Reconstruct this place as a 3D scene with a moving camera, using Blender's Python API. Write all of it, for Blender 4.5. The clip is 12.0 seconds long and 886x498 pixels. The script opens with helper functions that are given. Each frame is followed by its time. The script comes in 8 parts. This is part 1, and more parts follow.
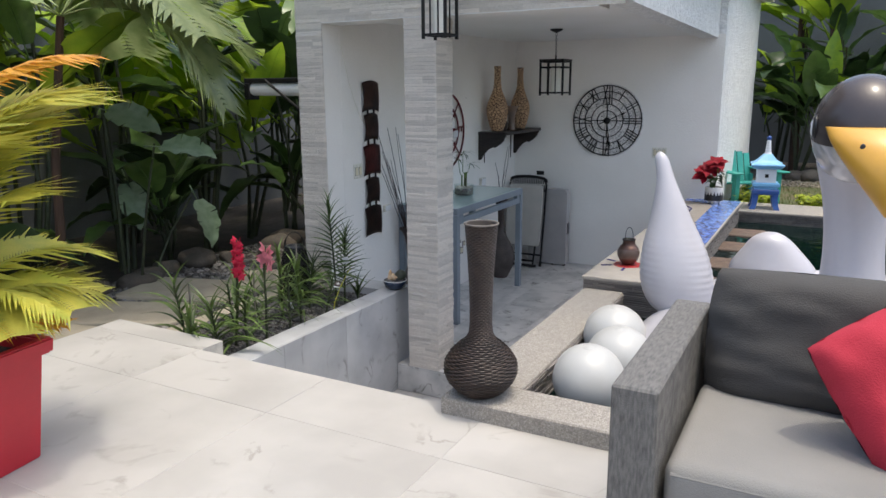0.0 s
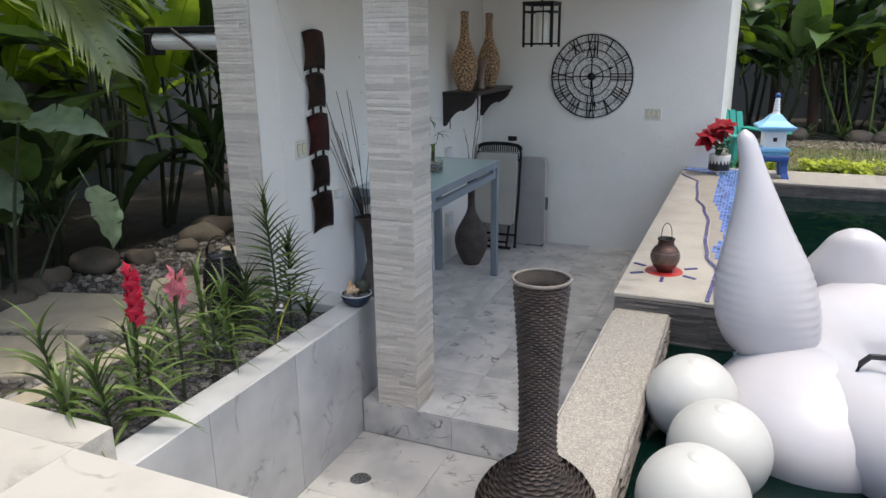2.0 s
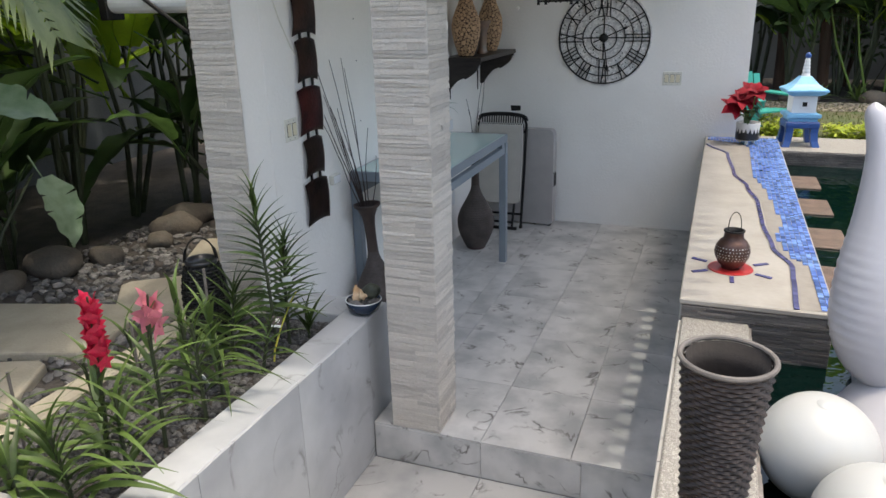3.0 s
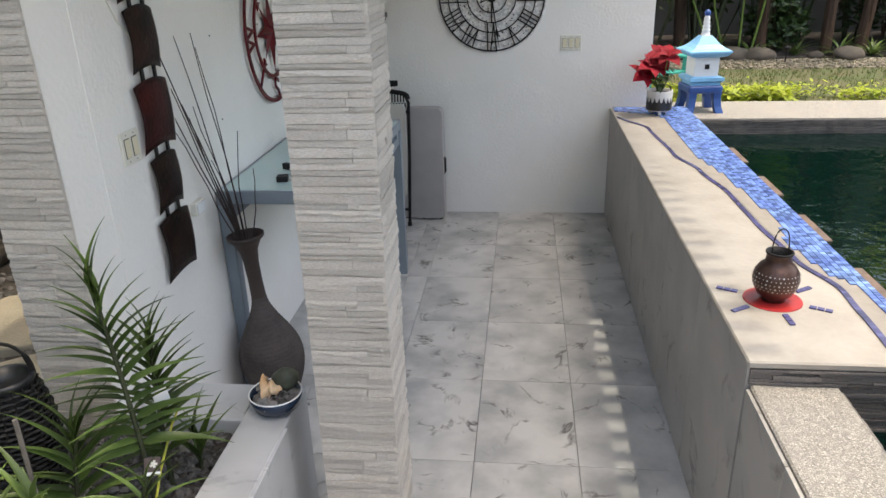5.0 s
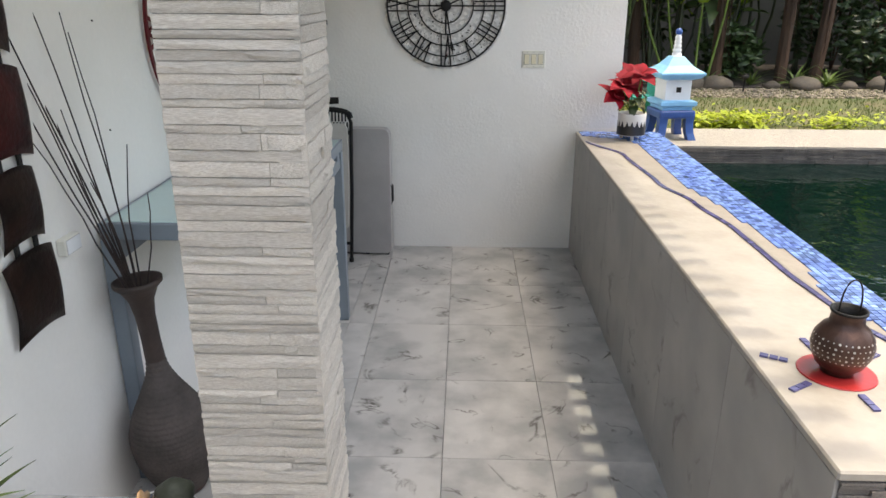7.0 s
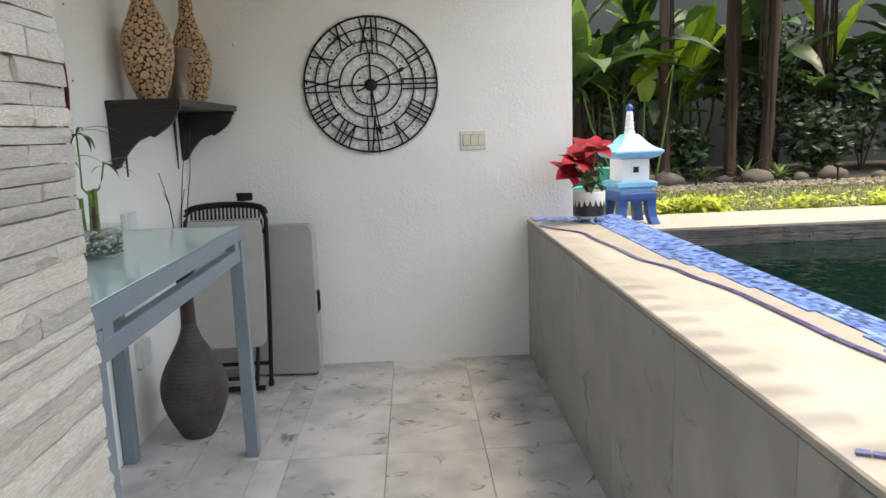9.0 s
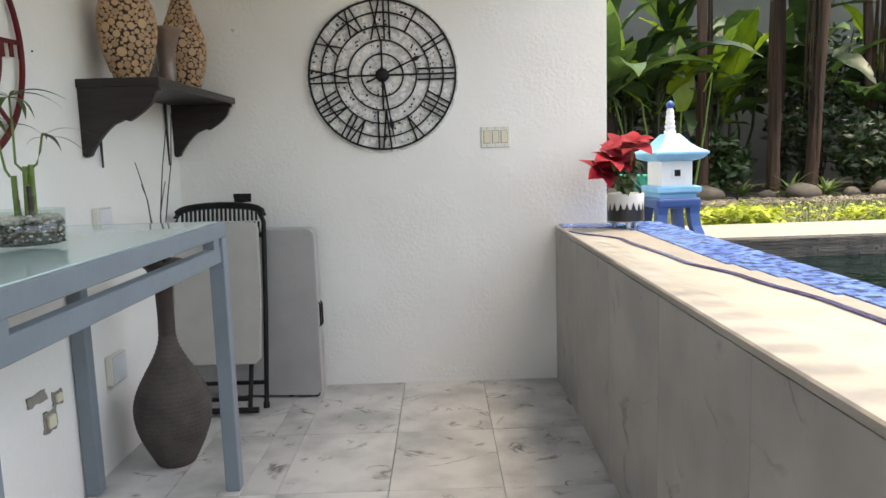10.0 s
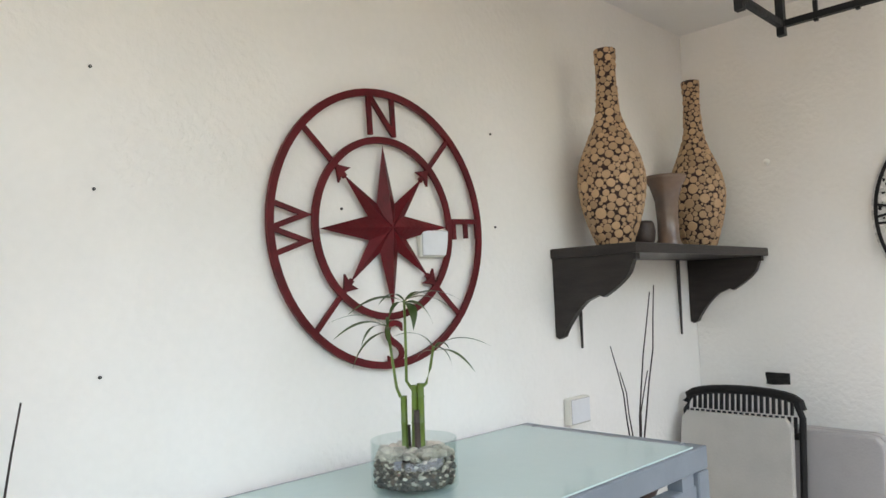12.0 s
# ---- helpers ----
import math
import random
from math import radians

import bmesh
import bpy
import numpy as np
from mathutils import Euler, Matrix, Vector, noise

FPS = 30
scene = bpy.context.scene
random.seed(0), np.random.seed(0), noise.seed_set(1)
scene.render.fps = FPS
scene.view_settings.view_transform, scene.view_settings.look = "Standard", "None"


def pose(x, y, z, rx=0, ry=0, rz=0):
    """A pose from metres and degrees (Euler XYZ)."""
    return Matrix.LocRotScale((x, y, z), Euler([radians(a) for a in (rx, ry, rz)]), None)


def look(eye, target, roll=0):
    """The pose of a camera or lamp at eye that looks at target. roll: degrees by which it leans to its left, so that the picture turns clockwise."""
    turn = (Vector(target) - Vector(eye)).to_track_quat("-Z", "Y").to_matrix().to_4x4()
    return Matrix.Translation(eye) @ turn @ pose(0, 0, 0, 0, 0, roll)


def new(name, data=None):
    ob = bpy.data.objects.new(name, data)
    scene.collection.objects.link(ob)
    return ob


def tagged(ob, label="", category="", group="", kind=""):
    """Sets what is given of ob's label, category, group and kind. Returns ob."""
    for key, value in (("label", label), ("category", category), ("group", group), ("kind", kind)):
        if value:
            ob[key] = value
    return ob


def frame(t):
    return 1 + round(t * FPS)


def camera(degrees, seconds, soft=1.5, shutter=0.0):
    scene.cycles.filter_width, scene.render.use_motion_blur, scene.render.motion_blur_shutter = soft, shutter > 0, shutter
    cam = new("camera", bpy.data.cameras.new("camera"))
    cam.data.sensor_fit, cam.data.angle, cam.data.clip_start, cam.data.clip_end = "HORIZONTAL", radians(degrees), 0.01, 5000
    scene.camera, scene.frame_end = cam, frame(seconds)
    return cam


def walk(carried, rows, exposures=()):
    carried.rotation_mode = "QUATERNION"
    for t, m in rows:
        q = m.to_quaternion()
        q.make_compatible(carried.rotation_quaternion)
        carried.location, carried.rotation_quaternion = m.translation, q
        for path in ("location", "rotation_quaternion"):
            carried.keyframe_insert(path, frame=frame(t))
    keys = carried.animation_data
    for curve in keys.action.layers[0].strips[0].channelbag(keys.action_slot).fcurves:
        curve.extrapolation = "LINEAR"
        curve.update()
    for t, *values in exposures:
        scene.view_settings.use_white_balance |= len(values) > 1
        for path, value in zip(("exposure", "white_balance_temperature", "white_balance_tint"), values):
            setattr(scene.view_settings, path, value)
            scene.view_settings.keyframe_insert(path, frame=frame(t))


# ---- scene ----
cam = camera(63.6, 12.0)
EXPOSURES = [(0.0, 1.33, 6700, 6), (2.7, 1.53, 6850, 5), (5.5, 1.88, 7500, 6), (9.5, 2.26, 7850, 5), (10.5, 2.4, 8000, 6), (11.3, 2.55, 8200, 7), (12.0, 2.75, 8100, 7)]
PATH = [
    (0, (0.175, 0.224, 2.014), (-0.75, 1.943, 1.582), -0.4),
    (0.5, (-0.015, 0.487, 2.04), (-0.896, 2.229, 1.602), -0.6),
    (1, (-0.224, 0.722, 2.026), (-1.063, 2.478, 1.564), -0.8),
    (1.5, (-0.431, 0.981, 2.027), (-1.225, 2.746, 1.523), -0.7),
    (2, (-0.618, 1.254, 2.022), (-1.372, 3.019, 1.462), -0.7),
    (2.5, (-0.824, 1.496, 1.992), (-1.55, 3.256, 1.379), -1.1),
    (2.7, (-0.923, 1.599, 1.998), (-1.634, 3.359, 1.369), -1.3),
    (4.3, (-1.589, 2.321, 1.974), (-1.981, 4.139, 1.239), -2.0),
    (4.5, (-1.655, 2.405, 1.965), (-1.972, 4.234, 1.221), -2.1),
    (5, (-1.799, 2.675, 1.969), (-2.017, 4.512, 1.209), -1.8),
    (5.5, (-1.898, 2.861, 1.972), (-2.047, 4.7, 1.2), -1.3),
    (6, (-1.965, 3.019, 1.962), (-2.043, 4.86, 1.185), -0.9),
    (6.5, (-1.98, 3.145, 1.871), (-2.014, 4.996, 1.115), -0.1),
    (7, (-1.918, 3.307, 1.781), (-1.97, 5.186, 1.096), 0.2),
    (7.2, (-1.903, 3.36, 1.764), (-1.969, 5.249, 1.111), 0.1),
    (8.8, (-1.821, 3.894, 1.448), (-1.816, 5.867, 1.118), -1.7),
    (9, (-1.819, 3.969, 1.405), (-1.744, 5.94, 1.076), -2.1),
    (9.5, (-1.825, 4.144, 1.328), (-1.699, 6.115, 1.014), -2.8),
    (10, (-1.755, 4.391, 1.248), (-1.753, 6.374, 0.989), -1.8),
    (10.5, (-1.719, 4.696, 1.231), (-1.98, 6.669, 1.036), -1.0),
    (11, (-1.786, 5.035, 1.302), (-2.438, 6.921, 1.162), -1.3),
    (11.5, (-1.784, 5.134, 1.398), (-2.88, 6.807, 1.358), -2.4),
    (12, (-1.7, 5.253, 1.446), (-3.113, 6.663, 1.574), -2.3),
]
walk(cam, [(t, look(eye, target, roll)) for t, eye, target, roll in PATH], EXPOSURES)

# ---------------------------------------------------------------- light
SUN_EL, SUN_AZ = 77.6, 90.0          # elevation; bearing from +y towards +x
world = bpy.data.worlds.new("sky")
scene.world = world
world.use_nodes = True
wn = world.node_tree
sky = wn.nodes.new("ShaderNodeTexSky")
sky.sky_type, sky.sun_disc = "NISHITA", False
sky.dust_density, sky.ozone_density = 4.0, 0.6
sky.sun_elevation, sky.sun_rotation = radians(SUN_EL), radians(SUN_AZ)
wn.links.new(sky.outputs[0], wn.nodes["Background"].inputs[0])
wn.nodes["Background"].inputs[1].default_value = 0.15
sun = new("sun", bpy.data.lights.new("sun", "SUN"))
sun.data.energy, sun.data.angle, sun.data.color = 0.5, radians(0.8), (1.0, 0.95, 0.87)
sun_from = Vector((math.sin(radians(SUN_AZ)) * math.cos(radians(SUN_EL)), math.cos(radians(SUN_AZ)) * math.cos(radians(SUN_EL)), math.sin(radians(SUN_EL))))
sun.matrix_world = look(sun_from * 30, (0, 0, 0))


# ---------------------------------------------------------------- materials
def material(name, colour, rough=0.6, metal=0.0, vary=0.12, scale=6.0, fine=60.0, bump=0.15, second=None, piece=0.0, island=0.0, spec=0.5, stretch=(1, 1, 1)):
    """Base colour with a coarse stain and a fine grain; second: the colour that the stains tend to; piece: change from object to object."""
    m = bpy.data.materials.new(name)
    m.use_nodes = True
    nt = m.node_tree
    b = nt.nodes["Principled BSDF"]
    link = nt.links.new
    co = nt.nodes.new("ShaderNodeTexCoord")
    mp = nt.nodes.new("ShaderNodeMapping")
    mp.inputs["Scale"].default_value = stretch
    link(co.outputs["Object"], mp.inputs[0])
    n1 = nt.nodes.new("ShaderNodeTexNoise")
    n1.inputs["Scale"].default_value, n1.inputs["Detail"].default_value = scale, 5
    n2 = nt.nodes.new("ShaderNodeTexNoise")
    n2.inputs["Scale"].default_value, n2.inputs["Detail"].default_value = fine, 4
    link(mp.outputs[0], n1.inputs[0])
    link(mp.outputs[0], n2.inputs[0])
    mix = nt.nodes.new("ShaderNodeMix")
    mix.data_type = "RGBA"
    dark = second or tuple(c * (1 - 2.2 * vary) for c in colour)
    mix.inputs[6].default_value, mix.inputs[7].default_value = (*dark, 1), (*colour, 1)
    ramp = nt.nodes.new("ShaderNodeMapRange")
    ramp.inputs[1].default_value, ramp.inputs[2].default_value = 0.32, 0.62
    link(n1.outputs[0], ramp.inputs[0])
    link(ramp.outputs[0], mix.inputs[0])
    hsv = nt.nodes.new("ShaderNodeHueSaturation")
    link(mix.outputs[2], hsv.inputs["Color"])
    val = nt.nodes.new("ShaderNodeMapRange")
    val.inputs[3].default_value, val.inputs[4].default_value = 1 - vary, 1 + vary
    link(n2.outputs[0], val.inputs[0])
    last = val.outputs[0]
    if piece or island:
        src = nt.nodes.new("ShaderNodeObjectInfo").outputs["Random"] if piece else nt.nodes.new("ShaderNodeNewGeometry").outputs["Random Per Island"]
        amount = piece or island
        pr = nt.nodes.new("ShaderNodeMapRange")
        pr.inputs[3].default_value, pr.inputs[4].default_value = 1 - amount, 1 + amount
        link(src, pr.inputs[0])
        mul = nt.nodes.new("ShaderNodeMath")
        mul.operation = "MULTIPLY"
        link(last, mul.inputs[0])
        link(pr.outputs[0], mul.inputs[1])
        last = mul.outputs[0]
    link(last, hsv.inputs["Value"])
    link(hsv.outputs[0], b.inputs["Base Color"])
    b.inputs["Roughness"].default_value, b.inputs["Metallic"].default_value = rough, metal
    b.inputs["Specular IOR Level"].default_value = spec
    if bump:
        bp = nt.nodes.new("ShaderNodeBump")
        bp.inputs["Strength"].default_value, bp.inputs["Distance"].default_value = bump, 0.01
        link(n2.outputs[0], bp.inputs["Height"])
        link(bp.outputs[0], b.inputs["Normal"])
    return m


def marble(name, light, dark, vein, scale, rough, piece=0.04, vein_amount=0.8, gap=0.5):
    """Polished tile with clouds and thin broken veins."""
    m = bpy.data.materials.new(name)
    m.use_nodes = True
    nt = m.node_tree
    b, link = nt.nodes["Principled BSDF"], nt.links.new
    co = nt.nodes.new("ShaderNodeTexCoord")
    info = nt.nodes.new("ShaderNodeObjectInfo")
    off = nt.nodes.new("ShaderNodeVectorMath")
    off.operation = "MULTIPLY_ADD"
    com = nt.nodes.new("ShaderNodeCombineXYZ")
    link(info.outputs["Random"], com.inputs[0])
    link(info.outputs["Random"], com.inputs[2])
    off.inputs[1].default_value = (37, 11, 23)
    link(com.outputs[0], off.inputs[0])
    link(co.outputs["Object"], off.inputs[2])
    cloud = nt.nodes.new("ShaderNodeTexNoise")
    cloud.inputs["Scale"].default_value, cloud.inputs["Detail"].default_value = scale, 6
    link(off.outputs[0], cloud.inputs[0])
    base = nt.nodes.new("ShaderNodeMix")
    base.data_type = "RGBA"
    base.inputs[6].default_value, base.inputs[7].default_value = (*dark, 1), (*light, 1)
    mr = nt.nodes.new("ShaderNodeMapRange")
    mr.inputs[1].default_value, mr.inputs[2].default_value = 0.35, 0.6
    link(cloud.outputs[0], mr.inputs[0])
    link(mr.outputs[0], base.inputs[0])
    # thin veins: where a warped noise crosses its middle, broken up by another
    warp = nt.nodes.new("ShaderNodeTexNoise")
    warp.inputs["Scale"].default_value, warp.inputs["Detail"].default_value, warp.inputs["Distortion"].default_value = scale * 0.75, 7, 1.2
    link(off.outputs[0], warp.inputs[0])
    sub = nt.nodes.new("ShaderNodeMath")
    sub.operation = "SUBTRACT"
    sub.inputs[1].default_value = 0.5
    link(warp.outputs[0], sub.inputs[0])
    ab = nt.nodes.new("ShaderNodeMath")
    ab.operation = "ABSOLUTE"
    link(sub.outputs[0], ab.inputs[0])
    thin = nt.nodes.new("ShaderNodeMapRange")
    thin.inputs[1].default_value, thin.inputs[2].default_value = 0.0, 0.022
    thin.inputs[3].default_value, thin.inputs[4].default_value = 1.0, 0.0
    link(ab.outputs[0], thin.inputs[0])
    brk = nt.nodes.new("ShaderNodeTexNoise")
    brk.inputs["Scale"].default_value, brk.inputs["Detail"].default_value = scale * 1.7, 3
    link(co.outputs["Object"], brk.inputs[0])
    bmr = nt.nodes.new("ShaderNodeMapRange")
    bmr.inputs[1].default_value, bmr.inputs[2].default_value = gap, gap + 0.15
    link(brk.outputs[0], bmr.inputs[0])
    mul = nt.nodes.new("ShaderNodeMath")
    mul.operation = "MULTIPLY"
    link(thin.outputs[0], mul.inputs[0])
    link(bmr.outputs[0], mul.inputs[1])
    mul2 = nt.nodes.new("ShaderNodeMath")
    mul2.operation = "MULTIPLY"
    mul2.inputs[1].default_value = vein_amount
    link(mul.outputs[0], mul2.inputs[0])
    vm = nt.nodes.new("ShaderNodeMix")
    vm.data_type = "RGBA"
    vm.inputs[7].default_value = (*vein, 1)
    link(mul2.outputs[0], vm.inputs[0])
    link(base.outputs[2], vm.inputs[6])
    hsv = nt.nodes.new("ShaderNodeHueSaturation")
    pr = nt.nodes.new("ShaderNodeMapRange")
    pr.inputs[3].default_value, pr.inputs[4].default_value = 1 - piece, 1 + piece
    link(info.outputs["Random"], pr.inputs[0])
    link(pr.outputs[0], hsv.inputs["Value"])
    link(vm.outputs[2], hsv.inputs["Color"])
    link(hsv.outputs[0], b.inputs["Base Color"])
    rr = nt.nodes.new("ShaderNodeMapRange")
    rr.inputs[3].default_value, rr.inputs[4].default_value = rough * 0.8, rough * 1.35
    link(cloud.outputs[0], rr.inputs[0])
    link(rr.outputs[0], b.inputs["Roughness"])
    bp = nt.nodes.new("ShaderNodeBump")
    bp.inputs["Strength"].default_value, bp.inputs["Distance"].default_value = 0.06, 0.01
    link(cloud.outputs[0], bp.inputs["Height"])
    link(bp.outputs[0], b.inputs["Normal"])
    return m


def spotted(name, ground, spot, scale, low, high, rough=0.6, bump=0.0, randomness=1.0):
    """Cells of one colour on another: cut wood discs, terrazzo, speckles."""
    m = bpy.data.materials.new(name)
    m.use_nodes = True
    nt = m.node_tree
    b, link = nt.nodes["Principled BSDF"], nt.links.new
    co = nt.nodes.new("ShaderNodeTexCoord")
    v = nt.nodes.new("ShaderNodeTexVoronoi")
    v.feature = "DISTANCE_TO_EDGE"
    v.inputs["Scale"].default_value, v.inputs["Randomness"].default_value = scale, randomness
    link(co.outputs["Object"], v.inputs["Vector"])
    c = nt.nodes.new("ShaderNodeTexVoronoi")
    c.inputs["Scale"].default_value, c.inputs["Randomness"].default_value = scale, randomness
    link(co.outputs["Object"], c.inputs["Vector"])
    mr = nt.nodes.new("ShaderNodeMapRange")
    mr.inputs[1].default_value, mr.inputs[2].default_value = low, high
    link(v.outputs["Distance"], mr.inputs[0])
    hs = nt.nodes.new("ShaderNodeHueSaturation")
    hs.inputs["Color"].default_value = (*spot, 1)
    sep = nt.nodes.new("ShaderNodeSeparateColor")
    link(c.outputs["Color"], sep.inputs[0])
    pr = nt.nodes.new("ShaderNodeMapRange")
    pr.inputs[3].default_value, pr.inputs[4].default_value = 0.72, 1.2
    link(sep.outputs[0], pr.inputs[0])
    link(pr.outputs[0], hs.inputs["Value"])
    mix = nt.nodes.new("ShaderNodeMix")
    mix.data_type = "RGBA"
    mix.inputs[6].default_value = (*ground, 1)
    link(hs.outputs[0], mix.inputs[7])
    link(mr.outputs[0], mix.inputs[0])
    link(mix.outputs[2], b.inputs["Base Color"])
    b.inputs["Roughness"].default_value = rough
    if bump:
        bp = nt.nodes.new("ShaderNodeBump")
        bp.inputs["Strength"].default_value, bp.inputs["Distance"].default_value = bump, 0.01
        link(mr.outputs[0], bp.inputs["Height"])
        link(bp.outputs[0], b.inputs["Normal"])
    return m


def leafy(name, colour, second, rough=0.4, through_light=0.25, piece=0.25):
    """Leaf with veins of a second green, some light passing through."""
    m = material(name, colour, rough, 0, 0.12, 9, 90, 0.1, second, piece)
    nt = m.node_tree
    b = nt.nodes["Principled BSDF"]
    tr = nt.nodes.new("ShaderNodeBsdfTranslucent")
    hsv = [n for n in nt.nodes if n.type == "HUE_SAT"][0]
    nt.links.new(hsv.outputs[0], tr.inputs[0])
    mx = nt.nodes.new("ShaderNodeMixShader")
    mx.inputs[0].default_value = through_light
    nt.links.new(b.outputs[0], mx.inputs[1])
    nt.links.new(tr.outputs[0], mx.inputs[2])
    nt.links.new(mx.outputs[0], nt.nodes["Material Output"].inputs[0])
    return m


M = {}
M["stucco"] = material("white_stucco", (0.85, 0.825, 0.785), 0.75, 0, 0.03, 1.6, 52, 0.46, (0.80, 0.775, 0.73))
# the stucco's grain comes and goes in patches
st = M["stucco"].node_tree
st_bump = [n for n in st.nodes if n.type == "BUMP"][0]
st_fine = [n for n in st.nodes if n.type == "TEX_NOISE"][1]
st_patch = st.nodes.new("ShaderNodeTexNoise")
st_patch.inputs["Scale"].default_value, st_patch.inputs["Detail"].default_value = 3.0, 3
st.links.new([n for n in st.nodes if n.type == "TEX_COORD"][0].outputs["Object"], st_patch.inputs[0])
st_range = st.nodes.new("ShaderNodeMapRange")
st_range.inputs[1].default_value, st_range.inputs[2].default_value = 0.42, 0.66
st_range.inputs[3].default_value, st_range.inputs[4].default_value = 0.12, 1.1
st.links.new(st_patch.outputs[0], st_range.inputs[0])
st_mul = st.nodes.new("ShaderNodeMath")
st_mul.operation = "MULTIPLY"
st.links.new(st_fine.outputs[0], st_mul.inputs[0])
st.links.new(st_range.outputs[0], st_mul.inputs[1])
st.links.new(st_mul.outputs[0], st_bump.inputs["Height"])
M["ceiling"] = material("ceiling_paint", (0.80, 0.79, 0.77), 0.8, 0, 0.02, 2, 60, 0.1, (0.77, 0.76, 0.73))
M["pebble_plaster"] = material("pebbled_plaster", (0.80, 0.80, 0.79), 0.7, 0, 0.1, 12, 30, 3.5, (0.70, 0.70, 0.69))
M["ledgestone"] = material("split_stone", (0.78, 0.73, 0.665), 0.75, 0, 0.18, 16, 60, 0.7, (0.58, 0.52, 0.455), piece=0.15)
M["mortar"] = material("mortar", (0.42, 0.39, 0.36), 0.9, 0, 0.1, 20, 90, 0.3)
M["floor_tile"] = marble("grey_marble_tile", (0.56, 0.55, 0.535), (0.345, 0.347, 0.343), (0.07, 0.06, 0.05), 4.2, 0.33, 0.06, 1.0, 0.49)
# same marble as the floor, darkened to paint in the landing's shade
M["landing_tile"] = marble("shaded_landing_marble", (0.43, 0.425, 0.415), (0.31, 0.312, 0.31), (0.10, 0.09, 0.08), 4.2, 0.45, 0.06, 1.0, 0.49)
M["deck_tile"] = marble("white_marble_tile", (0.42, 0.405, 0.38), (0.35, 0.337, 0.315), (0.24, 0.22, 0.195), 2.4, 0.38, 0.02, 0.75, 0.50)
M["wall_tile"] = marble("pale_wall_marble", (0.43, 0.437, 0.445), (0.33, 0.335, 0.345), (0.16, 0.15, 0.14), 3.2, 0.4, 0.04, 0.75, 0.51)
M["bar_tile"] = marble("brown_grey_marble", (0.38, 0.36, 0.335), (0.28, 0.265, 0.25), (0.13, 0.115, 0.10), 2.8, 0.42, 0.05, 0.9, 0.50)
M["deck_grout"] = material("pale_grout", (0.47, 0.45, 0.41), 0.9, 0, 0.1, 20, 90, 0.2)
M["grout"] = material("grout", (0.36, 0.355, 0.345), 0.9, 0, 0.1, 20, 90, 0.2)
M["bar_top"] = material("cream_stone_top", (0.385, 0.355, 0.315), 0.55, 0, 0.06, 5, 40, 0.15, (0.32, 0.29, 0.25))
M["terrazzo"] = spotted("washed_pebble", (0.22, 0.205, 0.18), (0.42, 0.39, 0.35), 150, 0.02, 0.13, 0.6, 0.6)
M["strip_stone"] = material("dark_strip_stone", (0.20, 0.18, 0.165), 0.6, 0, 0.2, 18, 80, 0.5, (0.11, 0.10, 0.095), piece=0.35)
M["soil"] = material("dark_soil", (0.06, 0.05, 0.045), 0.95, 0, 0.3, 14, 60, 1.2)
M["sand"] = material("garden_ground", (0.060, 0.050, 0.043), 0.95, 0, 0.25, 8, 60, 1.0, (0.035, 0.03, 0.027))
M["grass_ground"] = material("lawn_ground", (0.075, 0.095, 0.035), 0.95, 0, 0.2, 3, 80, 0.8, (0.12, 0.10, 0.055))
M["garden_wall"] = material("dark_garden_wall", (0.115, 0.125, 0.13), 0.85, 0, 0.12, 1.2, 40, 0.3, (0.085, 0.092, 0.097))


# ---------------------------------------------------------------- mesh helpers
def part(name, bm, mat, parent=None, label="", smooth=False, kind=""):
    """Links a bmesh as one mesh object; kept in the parent's own space."""
    me = bpy.data.meshes.new(name)
    bm.to_mesh(me)
    bm.free()
    me.materials.append(mat)
    if smooth:
        for p in me.polygons:
            p.use_smooth = True
    ob = new(name, me)
    if parent is not None:
        ob.parent = parent
    return tagged(ob, label, kind=kind)


def thing(name, at=(0, 0, 0), label="", category="", group="", turn=0.0, kind=""):
    ob = new(name)
    ob.empty_display_size = 0.1
    ob.matrix_world = pose(*at, 0, 0, turn)
    return tagged(ob, label, category, group, kind)


def structure(name, bm, mat, label="", smooth=False, category=""):
    return tagged(part(name, bm, mat, None, label, smooth), kind="structure", category=category)


def box(bm, x0, x1, y0, y1, z0, z1, bevel=0.0, m=None, seg=1):
    t = Matrix.Translation(((x0 + x1) / 2, (y0 + y1) / 2, (z0 + z1) / 2)) @ Matrix.Diagonal((x1 - x0, y1 - y0, z1 - z0, 1))
    made = bmesh.ops.create_cube(bm, size=1, matrix=(m @ t) if m else t)
    if bevel:
        edges = {e for v in made["verts"] for e in v.link_edges}
        bmesh.ops.bevel(bm, geom=list(edges), offset=bevel, segments=seg, affect="EDGES", profile=0.5)
    return bm


def boxed(*a, **k):
    return box(bmesh.new(), *a, **k)


def lathe(bm, profile, steps=32, cap=False, m=None):
    """Turns (radius, z) pairs round the z axis."""
    rings = []
    for r, z in profile:
        ring = []
        for i in range(steps):
            a = 2 * math.pi * i / steps
            p = Vector((r * math.cos(a), r * math.sin(a), z))
            ring.append(bm.verts.new(m @ p if m else p))
        rings.append(ring)
    for a, b in zip(rings, rings[1:]):
        for i in range(steps):
            j = (i + 1) % steps
            bm.faces.new((a[i], a[j], b[j], b[i]))
    if cap:
        bm.faces.new(list(reversed(rings[0])))
        bm.faces.new(rings[-1])
    return bm


